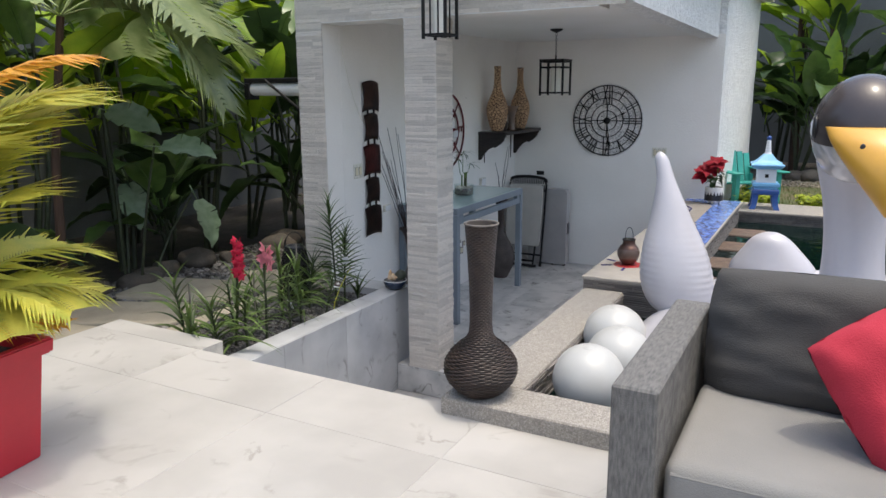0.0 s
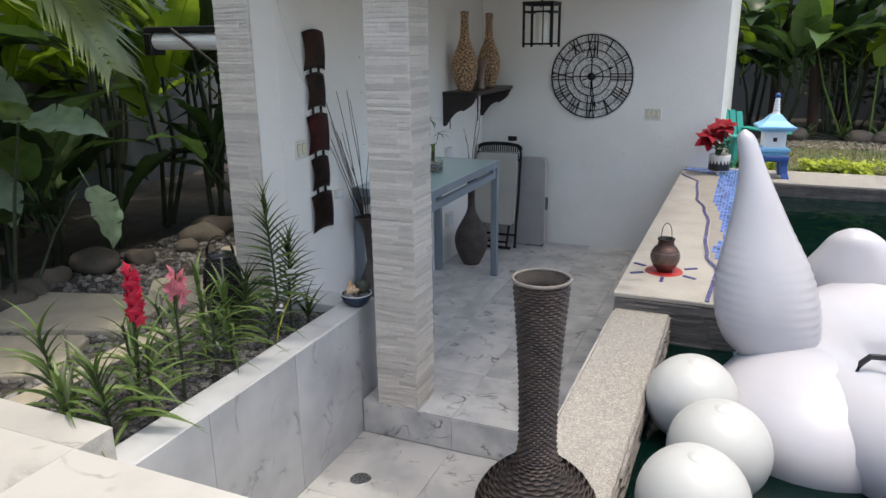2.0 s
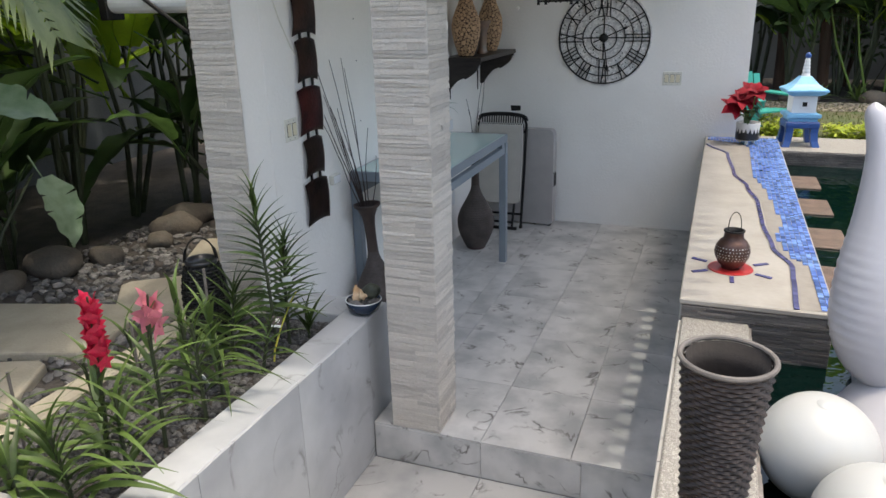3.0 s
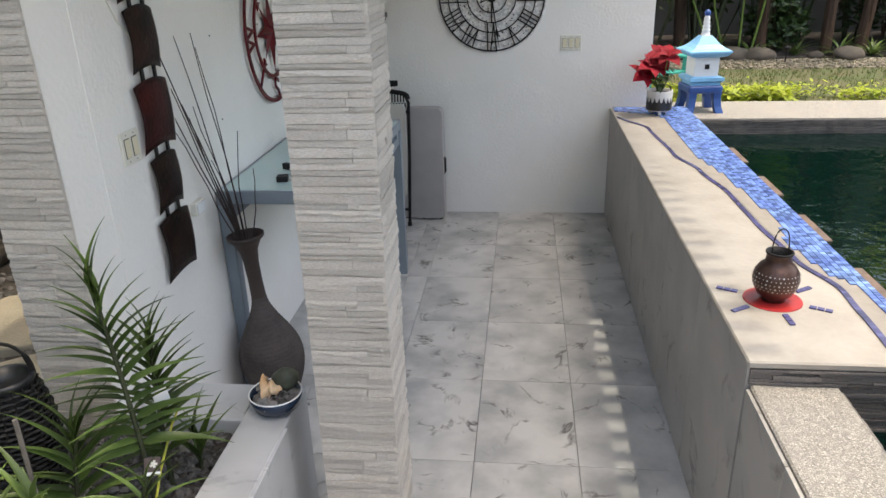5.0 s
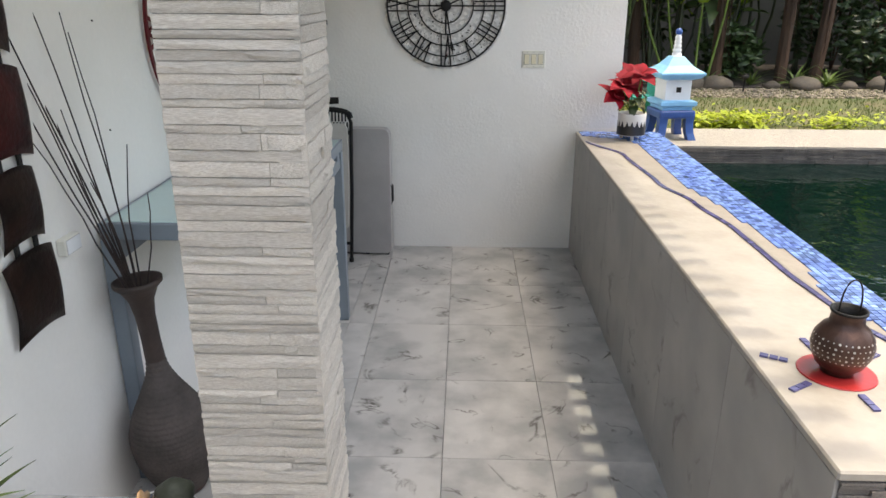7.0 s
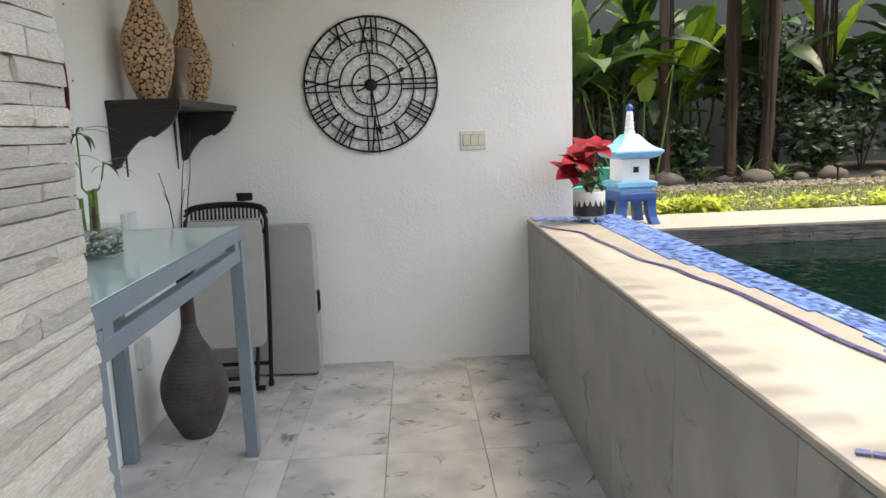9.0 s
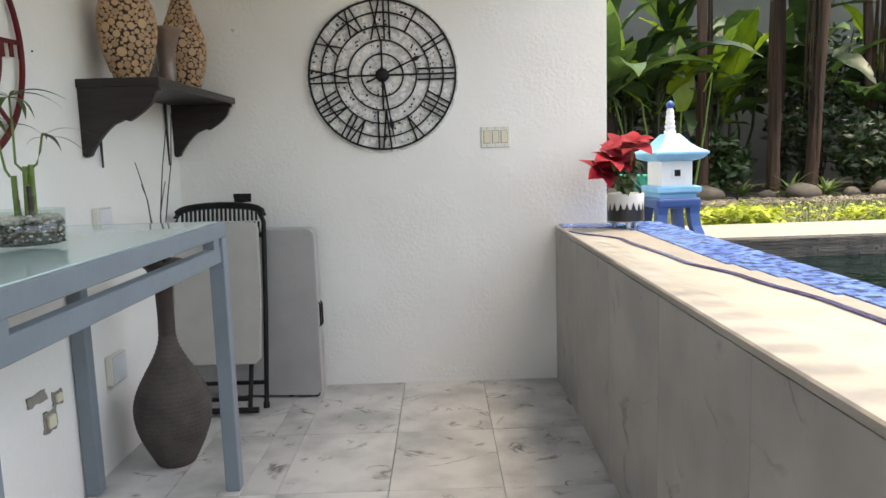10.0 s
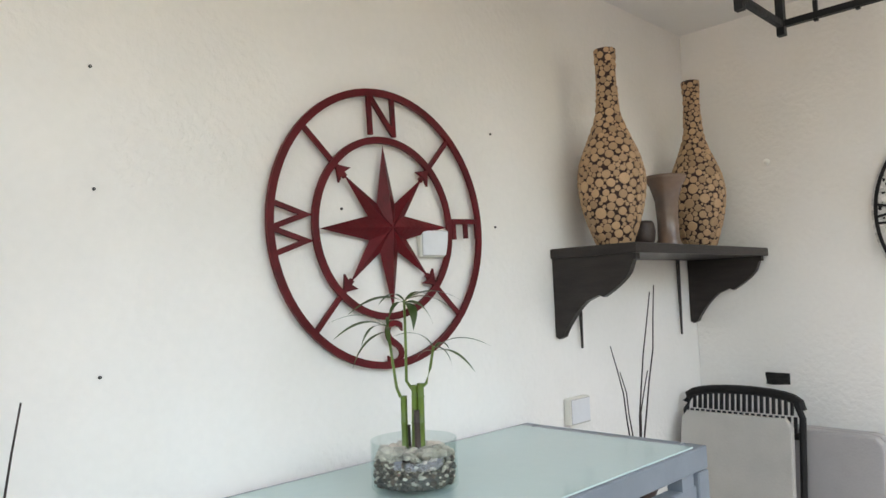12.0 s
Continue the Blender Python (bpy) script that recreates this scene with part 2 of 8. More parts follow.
def tube(bm, pts, radius, sides=8, taper=None, closed=False, flat=1.0):
    """A round bar along points."""
    pts = [Vector(p) for p in pts]
    rings = []
    n = len(pts)
    up = Vector((0, 0, 1))
    for i, p in enumerate(pts):
        d = (pts[(i + 1) % n] - pts[i - 1]) if closed else (pts[min(i + 1, n - 1)] - pts[max(i - 1, 0)])
        d.normalize()
        ref = up if abs(d.dot(up)) < 0.95 else Vector((1, 0, 0))
        u = d.cross(ref).normalized()
        v = u.cross(d).normalized()
        r = radius if taper is None else radius + (taper - radius) * i / max(1, n - 1)
        rings.append([bm.verts.new(p + r * (math.cos(2 * math.pi * k / sides) * u + flat * math.sin(2 * math.pi * k / sides) * v)) for k in range(sides)])
    pairs = list(zip(rings, rings[1:])) + ([(rings[-1], rings[0])] if closed else [])
    for a, b in pairs:
        for k in range(sides):
            j = (k + 1) % sides
            bm.faces.new((a[k], a[j], b[j], b[k]))
    if not closed:
        bm.faces.new(list(reversed(rings[0])))
        bm.faces.new(rings[-1])
    return bm


def slab(bm, outline, z0, z1, bevel=0.0):
    """An upright prism over an outline of (x, y), counter-clockwise."""
    lo = [bm.verts.new((x, y, z0)) for x, y in outline]
    hi = [bm.verts.new((x, y, z1)) for x, y in outline]
    n = len(outline)
    bm.faces.new(list(reversed(lo)))
    top = bm.faces.new(hi)
    for i in range(n):
        j = (i + 1) % n
        bm.faces.new((lo[i], lo[j], hi[j], hi[i]))
    if bevel:
        bmesh.ops.bevel(bm, geom=list(top.edges), offset=bevel, segments=2, affect="EDGES", profile=0.5)
    return bm


def extruded(bm, outline, depth, m=None):
    """A flat outline of (x, z) given thickness along y."""
    front = [bm.verts.new((m @ Vector((x, 0, z))) if m else (x, 0, z)) for x, z in outline]
    back = [bm.verts.new((m @ Vector((x, depth, z))) if m else (x, depth, z)) for x, z in outline]
    n = len(outline)
    bm.faces.new(front)
    bm.faces.new(list(reversed(back)))
    for i in range(n):
        j = (i + 1) % n
        bm.faces.new((front[j], front[i], back[i], back[j]))
    bmesh.ops.recalc_face_normals(bm, faces=bm.faces[:])
    return bm


def roughen(bm, amount, scale, seed=0.0):
    for v in bm.verts:
        v.co += noise.noise_vector(v.co * scale + Vector((seed, seed * 1.7, -seed))) * amount
    return bm


def shared(name, mesh, m, parent):
    """One more object on a mesh that others use too."""
    ob = new(name, mesh)
    ob.parent = parent
    ob.matrix_basis = m
    return ob


# ---------------------------------------------------------------- levels and lines of the plan
DECK, LEDGE, BAR, RIM, PIT, WATER, TERRACE, CEIL = 0.70, 0.775, 0.856, 0.555, -0.205, 0.63, 0.748, 2.56
WALL_X, CLOCK_Y, FRONT_Y, END_X = -3.15, 8.25, 4.545, -0.86
SOFFIT = 2.50                        # underside of the front beam
SOIL, GARDEN = 0.495, 0.45
WALL_TURN = 90.0                     # turns a thing to face out from the side wall


def wall_x(y):
    return WALL_X


# ---------------------------------------------------------------- structure
structure("wall_west", slab(bmesh.new(), [(-3.42, 4.78), (wall_x(4.78), 4.78), (wall_x(CLOCK_Y + 0.2), CLOCK_Y + 0.2), (-3.42, CLOCK_Y + 0.2)], -0.3, CEIL), M["stucco"], "rough white stucco side wall of the open room")
structure("wall_north", boxed(WALL_X + 0.002, END_X, CLOCK_Y, CLOCK_Y + 0.2, -0.3, CEIL), M["stucco"], "rough white stucco back wall behind the clock")
structure("wall_house", boxed(END_X - 0.25, END_X + 0.003, CLOCK_Y + 0.004, 11.6, 0.3, 3.2), M["pebble_plaster"], "white pebbled plaster wall running back from the room")
structure("ceiling", boxed(WALL_X - 0.22, -0.935, 4.79, CLOCK_Y + 0.2, CEIL, CEIL + 0.12), M["ceiling"], "plain white painted ceiling of the open room")
structure("beam_east", boxed(-1.10, -0.93, FRONT_Y + 0.004, CLOCK_Y, CEIL - 0.035, 3.2), M["pebble_plaster"], "white pebbled plaster beam over the pool bar")
structure("roof", boxed(WALL_X - 0.3, -0.70, 4.05, 11.7, 3.2, 3.32), M["ceiling"], "flat white roof slab over the open room")
structure("foundation", boxed(-2.55, -1.125, FRONT_Y + 0.012, CLOCK_Y, -0.35, -0.012), M["grout"], "concrete base under the room's tiled floor")
structure("foundation_west", boxed(WALL_X, -2.55, 4.80, CLOCK_Y, -0.35, -0.012), M["grout"], "concrete base under the room's tiled floor")
structure("pit_base", boxed(-2.56, -1.12, 3.44, FRONT_Y + 0.012, -0.5, PIT - 0.012), M["grout"], "concrete base of the sunken landing")
structure("ground_west", boxed(-14, -3.40, -8, 16, 0.0, GARDEN), M["sand"], "dark pebbly garden earth beside the terrace")
structure("deck_base", slab(bmesh.new(), [(-3.45, -4.5), (4.5, -4.5), (4.5, 2.73), (-2.62, 2.73), (-2.62, 2.89), (-3.45, 2.89)], 0.0, DECK - 0.002), M["deck_grout"], "concrete base of the terrace")
structure("terrace_north", boxed(-0.85, 7, 8.32, 9.0, 0.0, TERRACE), M["terrazzo"], "pebble-washed coping along the far side of the pool")
structure("lawn", boxed(-0.85, 14, 9.0, 17, 0.0, 0.69), M["grass_ground"], "patchy lawn beyond the pool")
structure("garden_wall_north", boxed(-9, 16, 14.6, 14.8, 0.0, 4.2), M["garden_wall"], "dark grey painted boundary wall behind the garden")
structure("garden_wall_west", boxed(-7.3, -7.1, -8, 14.6, 0.0, 4.2), M["garden_wall"], "dark grey painted boundary wall behind the plants")
structure("garden_wall_east", boxed(9, 9.2, -8, 14.8, 0.0, 2.4), M["garden_wall"], "dark grey painted boundary wall")
structure("terrace_east", boxed(4.51, 9, -6, 2.7, 0.0, DECK - 0.004), M["deck_grout"], "pale concrete end of the terrace")
structure("terrace_south", boxed(-3.45, 4.5, -6, -4.51, 0.0, DECK - 0.004), M["deck_grout"], "pale concrete strip along the house")
structure("lawn_east", boxed(7.11, 9, 2.71, 8.99, 0.0, 0.69), M["grass_ground"], "patchy lawn beside the pool")
structure("ground", boxed(-70, 70, -70, 70, -1.2, -1.0), M["sand"], "dark earth round the garden")
# added wall, never in view; its white bounces fill light into the room
structure("house_wall_south", boxed(-7.3, 9, -6.2, -6.0, 0.0, 3.6), M["stucco"], "unseen white closing wall added behind the terrace")
# steps from the terrace down to the landing
for i in range(3):
    z = DECK - 0.2263 * (i + 1)
    y = 2.73 + 0.24 * i
    structure("step_%d" % (i + 1), boxed(-2.55, -1.14, y, y + 0.245, -0.4, z, 0.006), M["floor_tile"], "grey marble step down from the terrace")
# planter
structure("planter_wall_east", boxed(-2.72, -2.561, 2.735, 4.79, -0.4, RIM, 0.004), M["wall_tile"], "pale marble-clad wall of the raised planter")
structure("planter_wall_north", boxed(-3.37, -2.72, 4.575, 4.79, 0.2, RIM, 0.004), M["wall_tile"], "pale marble-clad end of the raised planter")
structure("planter_soil", boxed(-3.42, -2.715, 2.88, 4.58, 0.1, SOIL), M["soil"], "dark soil of the raised planter")
# bar wall and its ledges
structure("bar_wall", boxed(-1.125, -0.61, FRONT_Y + 0.012, CLOCK_Y, -0.3, BAR - 0.025), M["bar_tile"], "brown-grey marble-clad wall of the pool bar")
structure("bar_top", boxed(-1.141, -0.575, FRONT_Y, CLOCK_Y - 0.003, BAR - 0.025, BAR, 0.005), M["bar_top"], "cream stone counter top of the pool bar")
structure("ledge_side", boxed(-1.125, -0.875, 2.88, FRONT_Y + 0.008, -0.4, LEDGE, 0.006), M["terrazzo"], "pebble-washed pool coping beside the landing")
structure("ledge_front", boxed(-1.15, 4.4, 2.655, 2.88, 0.0, LEDGE, 0.006), M["terrazzo"], "pebble-washed pool coping along the terrace")
structure("pool_floor", boxed(-0.87, 7, 2.88, 8.4, -0.9, -0.8), material("pool_plaster", (0.05, 0.14, 0.12), 0.6, 0, 0.15, 3, 40, 0.2), "dark green pool floor")
structure("pool_wall_east", boxed(6.9, 7.1, 2.9, 8.4, -0.8, TERRACE), M["terrazzo"], "pool wall")
# added board, out of view: blocks the sun dashes on the floor beyond y 6.4
structure("roof_edge", boxed(-0.698, -0.618, 6.40, 8.6, 3.2, 3.3), M["ceiling"], "unseen board added along the roof edge to keep sun off the far floor")
M["water"] = bpy.data.materials.new("pool_water")
M["water"].use_nodes = True
wt = M["water"].node_tree
wb = wt.nodes["Principled BSDF"]
wb.inputs["Base Color"].default_value = (0.001, 0.0075, 0.0062, 1)
wb.inputs["Roughness"].default_value = 0.04
wb.inputs["IOR"].default_value = 1.33
wnz = wt.nodes.new("ShaderNodeTexNoise")
wnz.inputs["Scale"].default_value, wnz.inputs["Detail"].default_value = 7, 3
wco = wt.nodes.new("ShaderNodeTexCoord")
wt.links.new(wco.outputs["Object"], wnz.inputs[0])
wbp = wt.nodes.new("ShaderNodeBump")
wbp.inputs["Strength"].default_value, wbp.inputs["Distance"].default_value = 0.25, 0.03
wt.links.new(wnz.outputs[0], wbp.inputs["Height"])
wt.links.new(wbp.outputs[0], wb.inputs["Normal"])
structure("water", boxed(-0.875, 6.9, 2.88, 8.32, WATER - 0.05, WATER), M["water"], "dark green rippled pool water")

# ---------------------------------------------------------------- more materials
def thin_glass(name):
    """Thin clear glass: mostly lets light straight through, with a gloss."""
    m = bpy.data.materials.new(name)
    m.use_nodes = True
    nt = m.node_tree
    tr, gl, mx = (nt.nodes.new(n) for n in ("ShaderNodeBsdfTransparent", "ShaderNodeBsdfGlossy", "ShaderNodeMixShader"))
    tr.inputs[0].default_value = (0.93, 0.96, 0.95, 1)
    gl.inputs["Roughness"].default_value = 0.02
    mx.inputs[0].default_value = 0.07
    nt.links.new(tr.outputs[0], mx.inputs[1])
    nt.links.new(gl.outputs[0], mx.inputs[2])
    nt.links.new(mx.outputs[0], nt.nodes["Material Output"].inputs[0])
    return m


M["frame_grey"] = material("grey_blue_paint", (0.20, 0.235, 0.27), 0.4, 0, 0.05, 5, 50, 0.05)
M["glass_top"] = material("frosted_glass", (0.48, 0.62, 0.60), 0.05, 0, 0.02, 3, 30, 0.0, (0.47, 0.61, 0.59))
M["black_metal"] = material("black_metal", (0.014, 0.013, 0.0125), 0.5, 0.0, 0.2, 12, 90, 0.2, spec=0.25)
M["red_metal"] = material("dark_red_metal", (0.125, 0.006, 0.010), 0.45, 0.0, 0.2, 9, 80, 0.15, (0.075, 0.005, 0.007), spec=0.25)
M["dark_wood"] = material("dark_stained_wood", (0.032, 0.025, 0.023), 0.38, 0, 0.2, 6, 50, 0.15, spec=0.3, stretch=(1, 1, 6))
M["disc_wood"] = material("cut_wood_slice", (0.50, 0.325, 0.19), 0.6, 0, 0.12, 30, 160, 0.2, (0.42, 0.26, 0.145), piece=0.2)
M["disc_ground"] = material("dark_brown_filler", (0.045, 0.017, 0.010), 0.7, 0, 0.2, 20, 90, 0.3)
M["vase_ribbed"] = material("brown_ribbed_clay", (0.104, 0.088, 0.081), 0.8, 0, 0.15, 10, 80, 0.3, spec=0.2)
M["vase_neck"] = material("dark_brown_clay", (0.055, 0.036, 0.03), 0.55, 0, 0.15, 10, 80, 0.2)
M["vase_foot"] = material("red_brown_glaze", (0.07, 0.018, 0.014), 0.4, 0, 0.15, 10, 80, 0.1)
M["twig"] = material("dark_twig", (0.035, 0.020, 0.017), 0.7, 0, 0.3, 30, 90, 0.4)
M["ceramic_brown"] = material("glazed_brown", (0.22, 0.14, 0.10), 0.2, 0, 0.15, 8, 50, 0.05, (0.16, 0.12, 0.10))
M["plastic_white"] = material("ivory_plastic", (0.72, 0.70, 0.62), 0.4, 0, 0.02, 8, 60, 0.02)
M["plastic_ivory"] = material("yellowed_ivory_plastic", (0.70, 0.64, 0.47), 0.4, 0, 0.02, 8, 60, 0.02)
M["plastic_grey"] = material("grey_plastic", (0.40, 0.38, 0.37), 0.5, 0, 0.04, 8, 120, 0.15)
M["plastic_beige"] = material("beige_plastic", (0.44, 0.42, 0.38), 0.5, 0, 0.04, 8, 120, 0.1)
M["clock_face"] = spotted("speckled_clock_face", (0.72, 0.70, 0.68), (0.70, 0.68, 0.66), 60, 0.0, 0.02, 0.7)
M["copper"] = material("dark_copper_relief", (0.085, 0.042, 0.032), 0.32, 0.5, 0.3, 7, 60, 0.2, (0.03, 0.02, 0.017), piece=0.3)
M["copper_red"] = material("red_copper_relief", (0.15, 0.03, 0.028), 0.28, 0.5, 0.3, 7, 60, 0.2, (0.03, 0.015, 0.014))
M["clear_glass"] = thin_glass("clear_glass")
M["pebble"] = material("mixed_pebbles", (0.58, 0.53, 0.46), 0.5, 0, 0.15, 20, 80, 0.2, (0.40, 0.36, 0.31), island=0.45)
M["brown_gravel"] = material("brown_gravel", (0.075, 0.052, 0.038), 0.6, 0, 0.25, 20, 80, 0.3, (0.045, 0.032, 0.025), island=0.6)
M["gravel"] = material("grey_gravel", (0.15, 0.14, 0.132), 0.7, 0, 0.25, 20, 80, 0.4, (0.08, 0.074, 0.07), island=0.6)
M["bamboo_stem"] = material("bamboo_stem", (0.12, 0.19, 0.03), 0.35, 0, 0.15, 12, 60, 0.1)
M["bamboo_leaf"] = leafy("bamboo_leaf", (0.07, 0.12, 0.03), (0.045, 0.08, 0.02))
M["mosaic_blue"] = material("blue_glass_mosaic", (0.16, 0.26, 0.56), 0.2, 0, 0.12, 9, 60, 0.02, (0.09, 0.15, 0.44), island=0.6)
M["mosaic_violet"] = material("violet_glass_mosaic", (0.085, 0.08, 0.20), 0.2, 0, 0.12, 9, 60, 0.02, island=0.3)
M["mosaic_bed"] = material("grey_mosaic_bed", (0.29, 0.26, 0.225), 0.6, 0, 0.08, 12, 60, 0.1)
M["red_paint"] = material("red_mosaic_disc", (0.42, 0.03, 0.03), 0.3, 0, 0.1, 9, 60, 0.05)
M["bronze"] = material("bronze_metal", (0.13, 0.075, 0.06), 0.35, 0.7, 0.2, 9, 80, 0.1)
M["painted_hole_light"] = material("pale_hole_light", (0.55, 0.50, 0.46), 0.4, 0.2, 0.1, 9, 80, 0.0)
M["pot_white"] = material("white_glazed_pot", (0.62, 0.60, 0.57), 0.35, 0, 0.05, 9, 60, 0.05)
M["pot_black"] = material("black_glaze", (0.018, 0.018, 0.02), 0.3, 0, 0.1, 9, 60, 0.02)
M["poinsettia"] = leafy("red_bract", (0.36, 0.002, 0.018), (0.22, 0.002, 0.012), 0.75, 0.3, 0.2)
M["leaf_dark"] = leafy("dark_green_leaf", (0.035, 0.065, 0.02), (0.02, 0.04, 0.014), 0.4, 0.2, 0.3)
M["blue_deep"] = material("deep_blue_paint", (0.018, 0.07, 0.27), 0.4, 0, 0.08, 6, 60, 0.1)
M["blue_light"] = material("light_blue_paint", (0.20, 0.47, 0.74), 0.45, 0, 0.06, 6, 60, 0.1)
M["white_paint"] = material("white_paint", (0.74, 0.75, 0.76), 0.5, 0, 0.04, 6, 60, 0.1)
M["dark_hole"] = material("broken_dark_hole", (0.02, 0.018, 0.016), 0.9, 0, 0.3, 30, 90, 0.8)


# ---------------------------------------------------------------- clock on the back wall
def stroke(bm, a, b, width, depth, y0=0.0):
    """A flat bar in the x-z plane from a to b."""
    a, b = Vector((a[0], 0, a[1])), Vector((b[0], 0, b[1]))
    d = (b - a).normalized()
    n = Vector((d.z, 0, -d.x)) * width / 2
    ring = [a - n, a + n, b + n, b - n]
    lo = [bm.verts.new(p + Vector((0, y0, 0))) for p in ring]
    hi = [bm.verts.new(p + Vector((0, y0 - depth, 0))) for p in ring]
    bm.faces.new(lo)
    bm.faces.new(list(reversed(hi)))
    for i in range(4):
        j = (i + 1) % 4
        bm.faces.new((lo[j], lo[i], hi[i], hi[j]))
    return bm


def ring_bar(bm, radius, width, depth, y0=0.0, steps=72):
    """A flat ring in the x-z plane."""
    rows = []
    for i in range(steps):
        a = 2 * math.pi * i / steps
        c, s = math.cos(a), math.sin(a)
        rows.append([bm.verts.new((r * c, y, r * s)) for r, y in ((radius - width / 2, y0), (radius + width / 2, y0), (radius + width / 2, y0 - depth), (radius - width / 2, y0 - depth))])
    for i in range(steps):
        p, q = rows[i], rows[(i + 1) % steps]
        for k in range(4):
            l = (k + 1) % 4
            bm.faces.new((p[k], p[l], q[l], q[k]))
    bmesh.ops.recalc_face_normals(bm, faces=bm.faces[:])
    return bm


NUMERALS = ["XII", "I", "II", "III", "IIII", "V", "VI", "VII", "VIII", "IX", "X", "XI"]


def numeral(bm, text, r0, r1, width, y0):
    """Roman figure between two radii, upright along +z; V and X as crossing strokes."""
    sizes = {"I": 0.028, "V": 0.06, "X": 0.065}
    total = sum(sizes[c] for c in text)
    x = -total / 2
    for c in text:
        w = sizes[c]
        m = x + w / 2
        if c == "I":
            stroke(bm, (m, r0), (m, r1), width, 0.008, y0)
        elif c == "V":
            stroke(bm, (m, r0), (m - w * 0.36, r1), width, 0.008, y0)
            stroke(bm, (m, r0), (m + w * 0.36, r1), width, 0.008, y0)
        else:
            stroke(bm, (m - w * 0.36, r0), (m + w * 0.36, r1), width, 0.008, y0)
            stroke(bm, (m + w * 0.36, r0), (m - w * 0.36, r1), width, 0.008, y0)
        x += w
    return bm


def wall_clock(at, R):
    c = thing("wall_clock", at, "large round black metal clock with a speckled white face", "clock")
    bm = bmesh.new()
    lathe(bm, [(0.001, 0), (R * 1.02, 0), (R * 1.03, 0.005), (R * 1.025, 0.014), (0.001, 0.014)], 72, m=Matrix.Rotation(radians(90), 4, "X"))
    part("face", bm, M["clock_face"], c, "distressed white face with dark flecks")
    rnd = random.Random(5)
    bm = bmesh.new()
    for _ in range(950):
        a, r = rnd.random() * 6.283, R * math.sqrt(rnd.random()) * 0.98
        if noise.noise(Vector((math.cos(a) * r * 7, math.sin(a) * r * 7, 2))) < -0.12:
            continue
        s = 0.0017 + 0.0046 * rnd.random() ** 3
        ctr = Vector((r * math.cos(a), -0.0148, r * math.sin(a)))
        k = rnd.random() * 6
        f = [bm.verts.new(ctr + Vector((s * math.cos(k + j * 1.257) * (0.6 + rnd.random()), 0, s * math.sin(k + j * 1.257) * (0.6 + rnd.random())))) for j in range(5)]
        bm.faces.new(f)
    tagged(part("fleck", bm, M["black_metal"], c, "dark worn flecks"), kind="stuff")
    for f in (0.28, 0.46, 0.64, 0.82, 0.985):
        part("ring", ring_bar(bmesh.new(), R * f, 0.008 if f < 0.9 else 0.011, 0.009, -0.0165), M["black_metal"], c)
    for i, t in enumerate(NUMERALS):
        far = i % 3 == 0
        n = part("numeral", numeral(bmesh.new(), t, R * (0.47 if far else 0.64), R * 0.98, 0.009, -0.019), M["black_metal"], c)
        n.rotation_euler = (0, radians(30 * i), 0)
    bm = bmesh.new()
    for a in range(4):
        s, co = math.sin(a * math.pi / 2), math.cos(a * math.pi / 2)
        stroke(bm, (0, 0), (s * R * 0.47, co * R * 0.47), 0.010, 0.008, -0.018)
    part("spokes", bm, M["black_metal"], c)
    for ang, length, tail in ((66, 0.70, 0.24), (171, 0.93, 0.1)):
        bm = bmesh.new()
        outline = [(-0.004, -R * tail), (0.004, -R * tail), (0.006, 0), (0.004, R * length * 0.62), (0.013, R * length * 0.72), (0.003, R * length * 0.8), (0.001, R * length), (-0.001, R * length), (-0.003, R * length * 0.8), (-0.013, R * length * 0.72), (-0.004, R * length * 0.62), (-0.006, 0)]
        extruded(bm, outline, 0.003)
        h = part("hand", bm, M["black_metal"], c)
        h.location, h.rotation_euler = (0, -0.036, 0), (0, radians(ang), 0)
    bm = bmesh.new()
    lathe(bm, [(0.001, 0.05), (0.02, 0.05), (0.032, 0.042), (0.036, 0.03), (0.036, 0.012)], 24, m=Matrix.Rotation(radians(90), 4, "X"))
    part("hub", bm, M["black_metal"], c, smooth=True)
    return c


wall_clock((-2.041, CLOCK_Y - 0.002, 1.676), 0.39)


# ---------------------------------------------------------------- compass on the side wall
def letter_mesh(char, size, depth):
    cu = bpy.data.curves.new("letter", "FONT")
    cu.body, cu.size, cu.extrude, cu.offset = char, size, depth, 0.0
    cu.align_x, cu.align_y = "CENTER", "CENTER"
    ob = bpy.data.objects.new("letter", cu)
    scene.collection.objects.link(ob)
    bpy.context.view_layer.update()
    me = bpy.data.meshes.new_from_object(ob.evaluated_get(bpy.context.evaluated_depsgraph_get()))
    bpy.data.objects.remove(ob)
    bpy.data.curves.remove(cu)
    return me


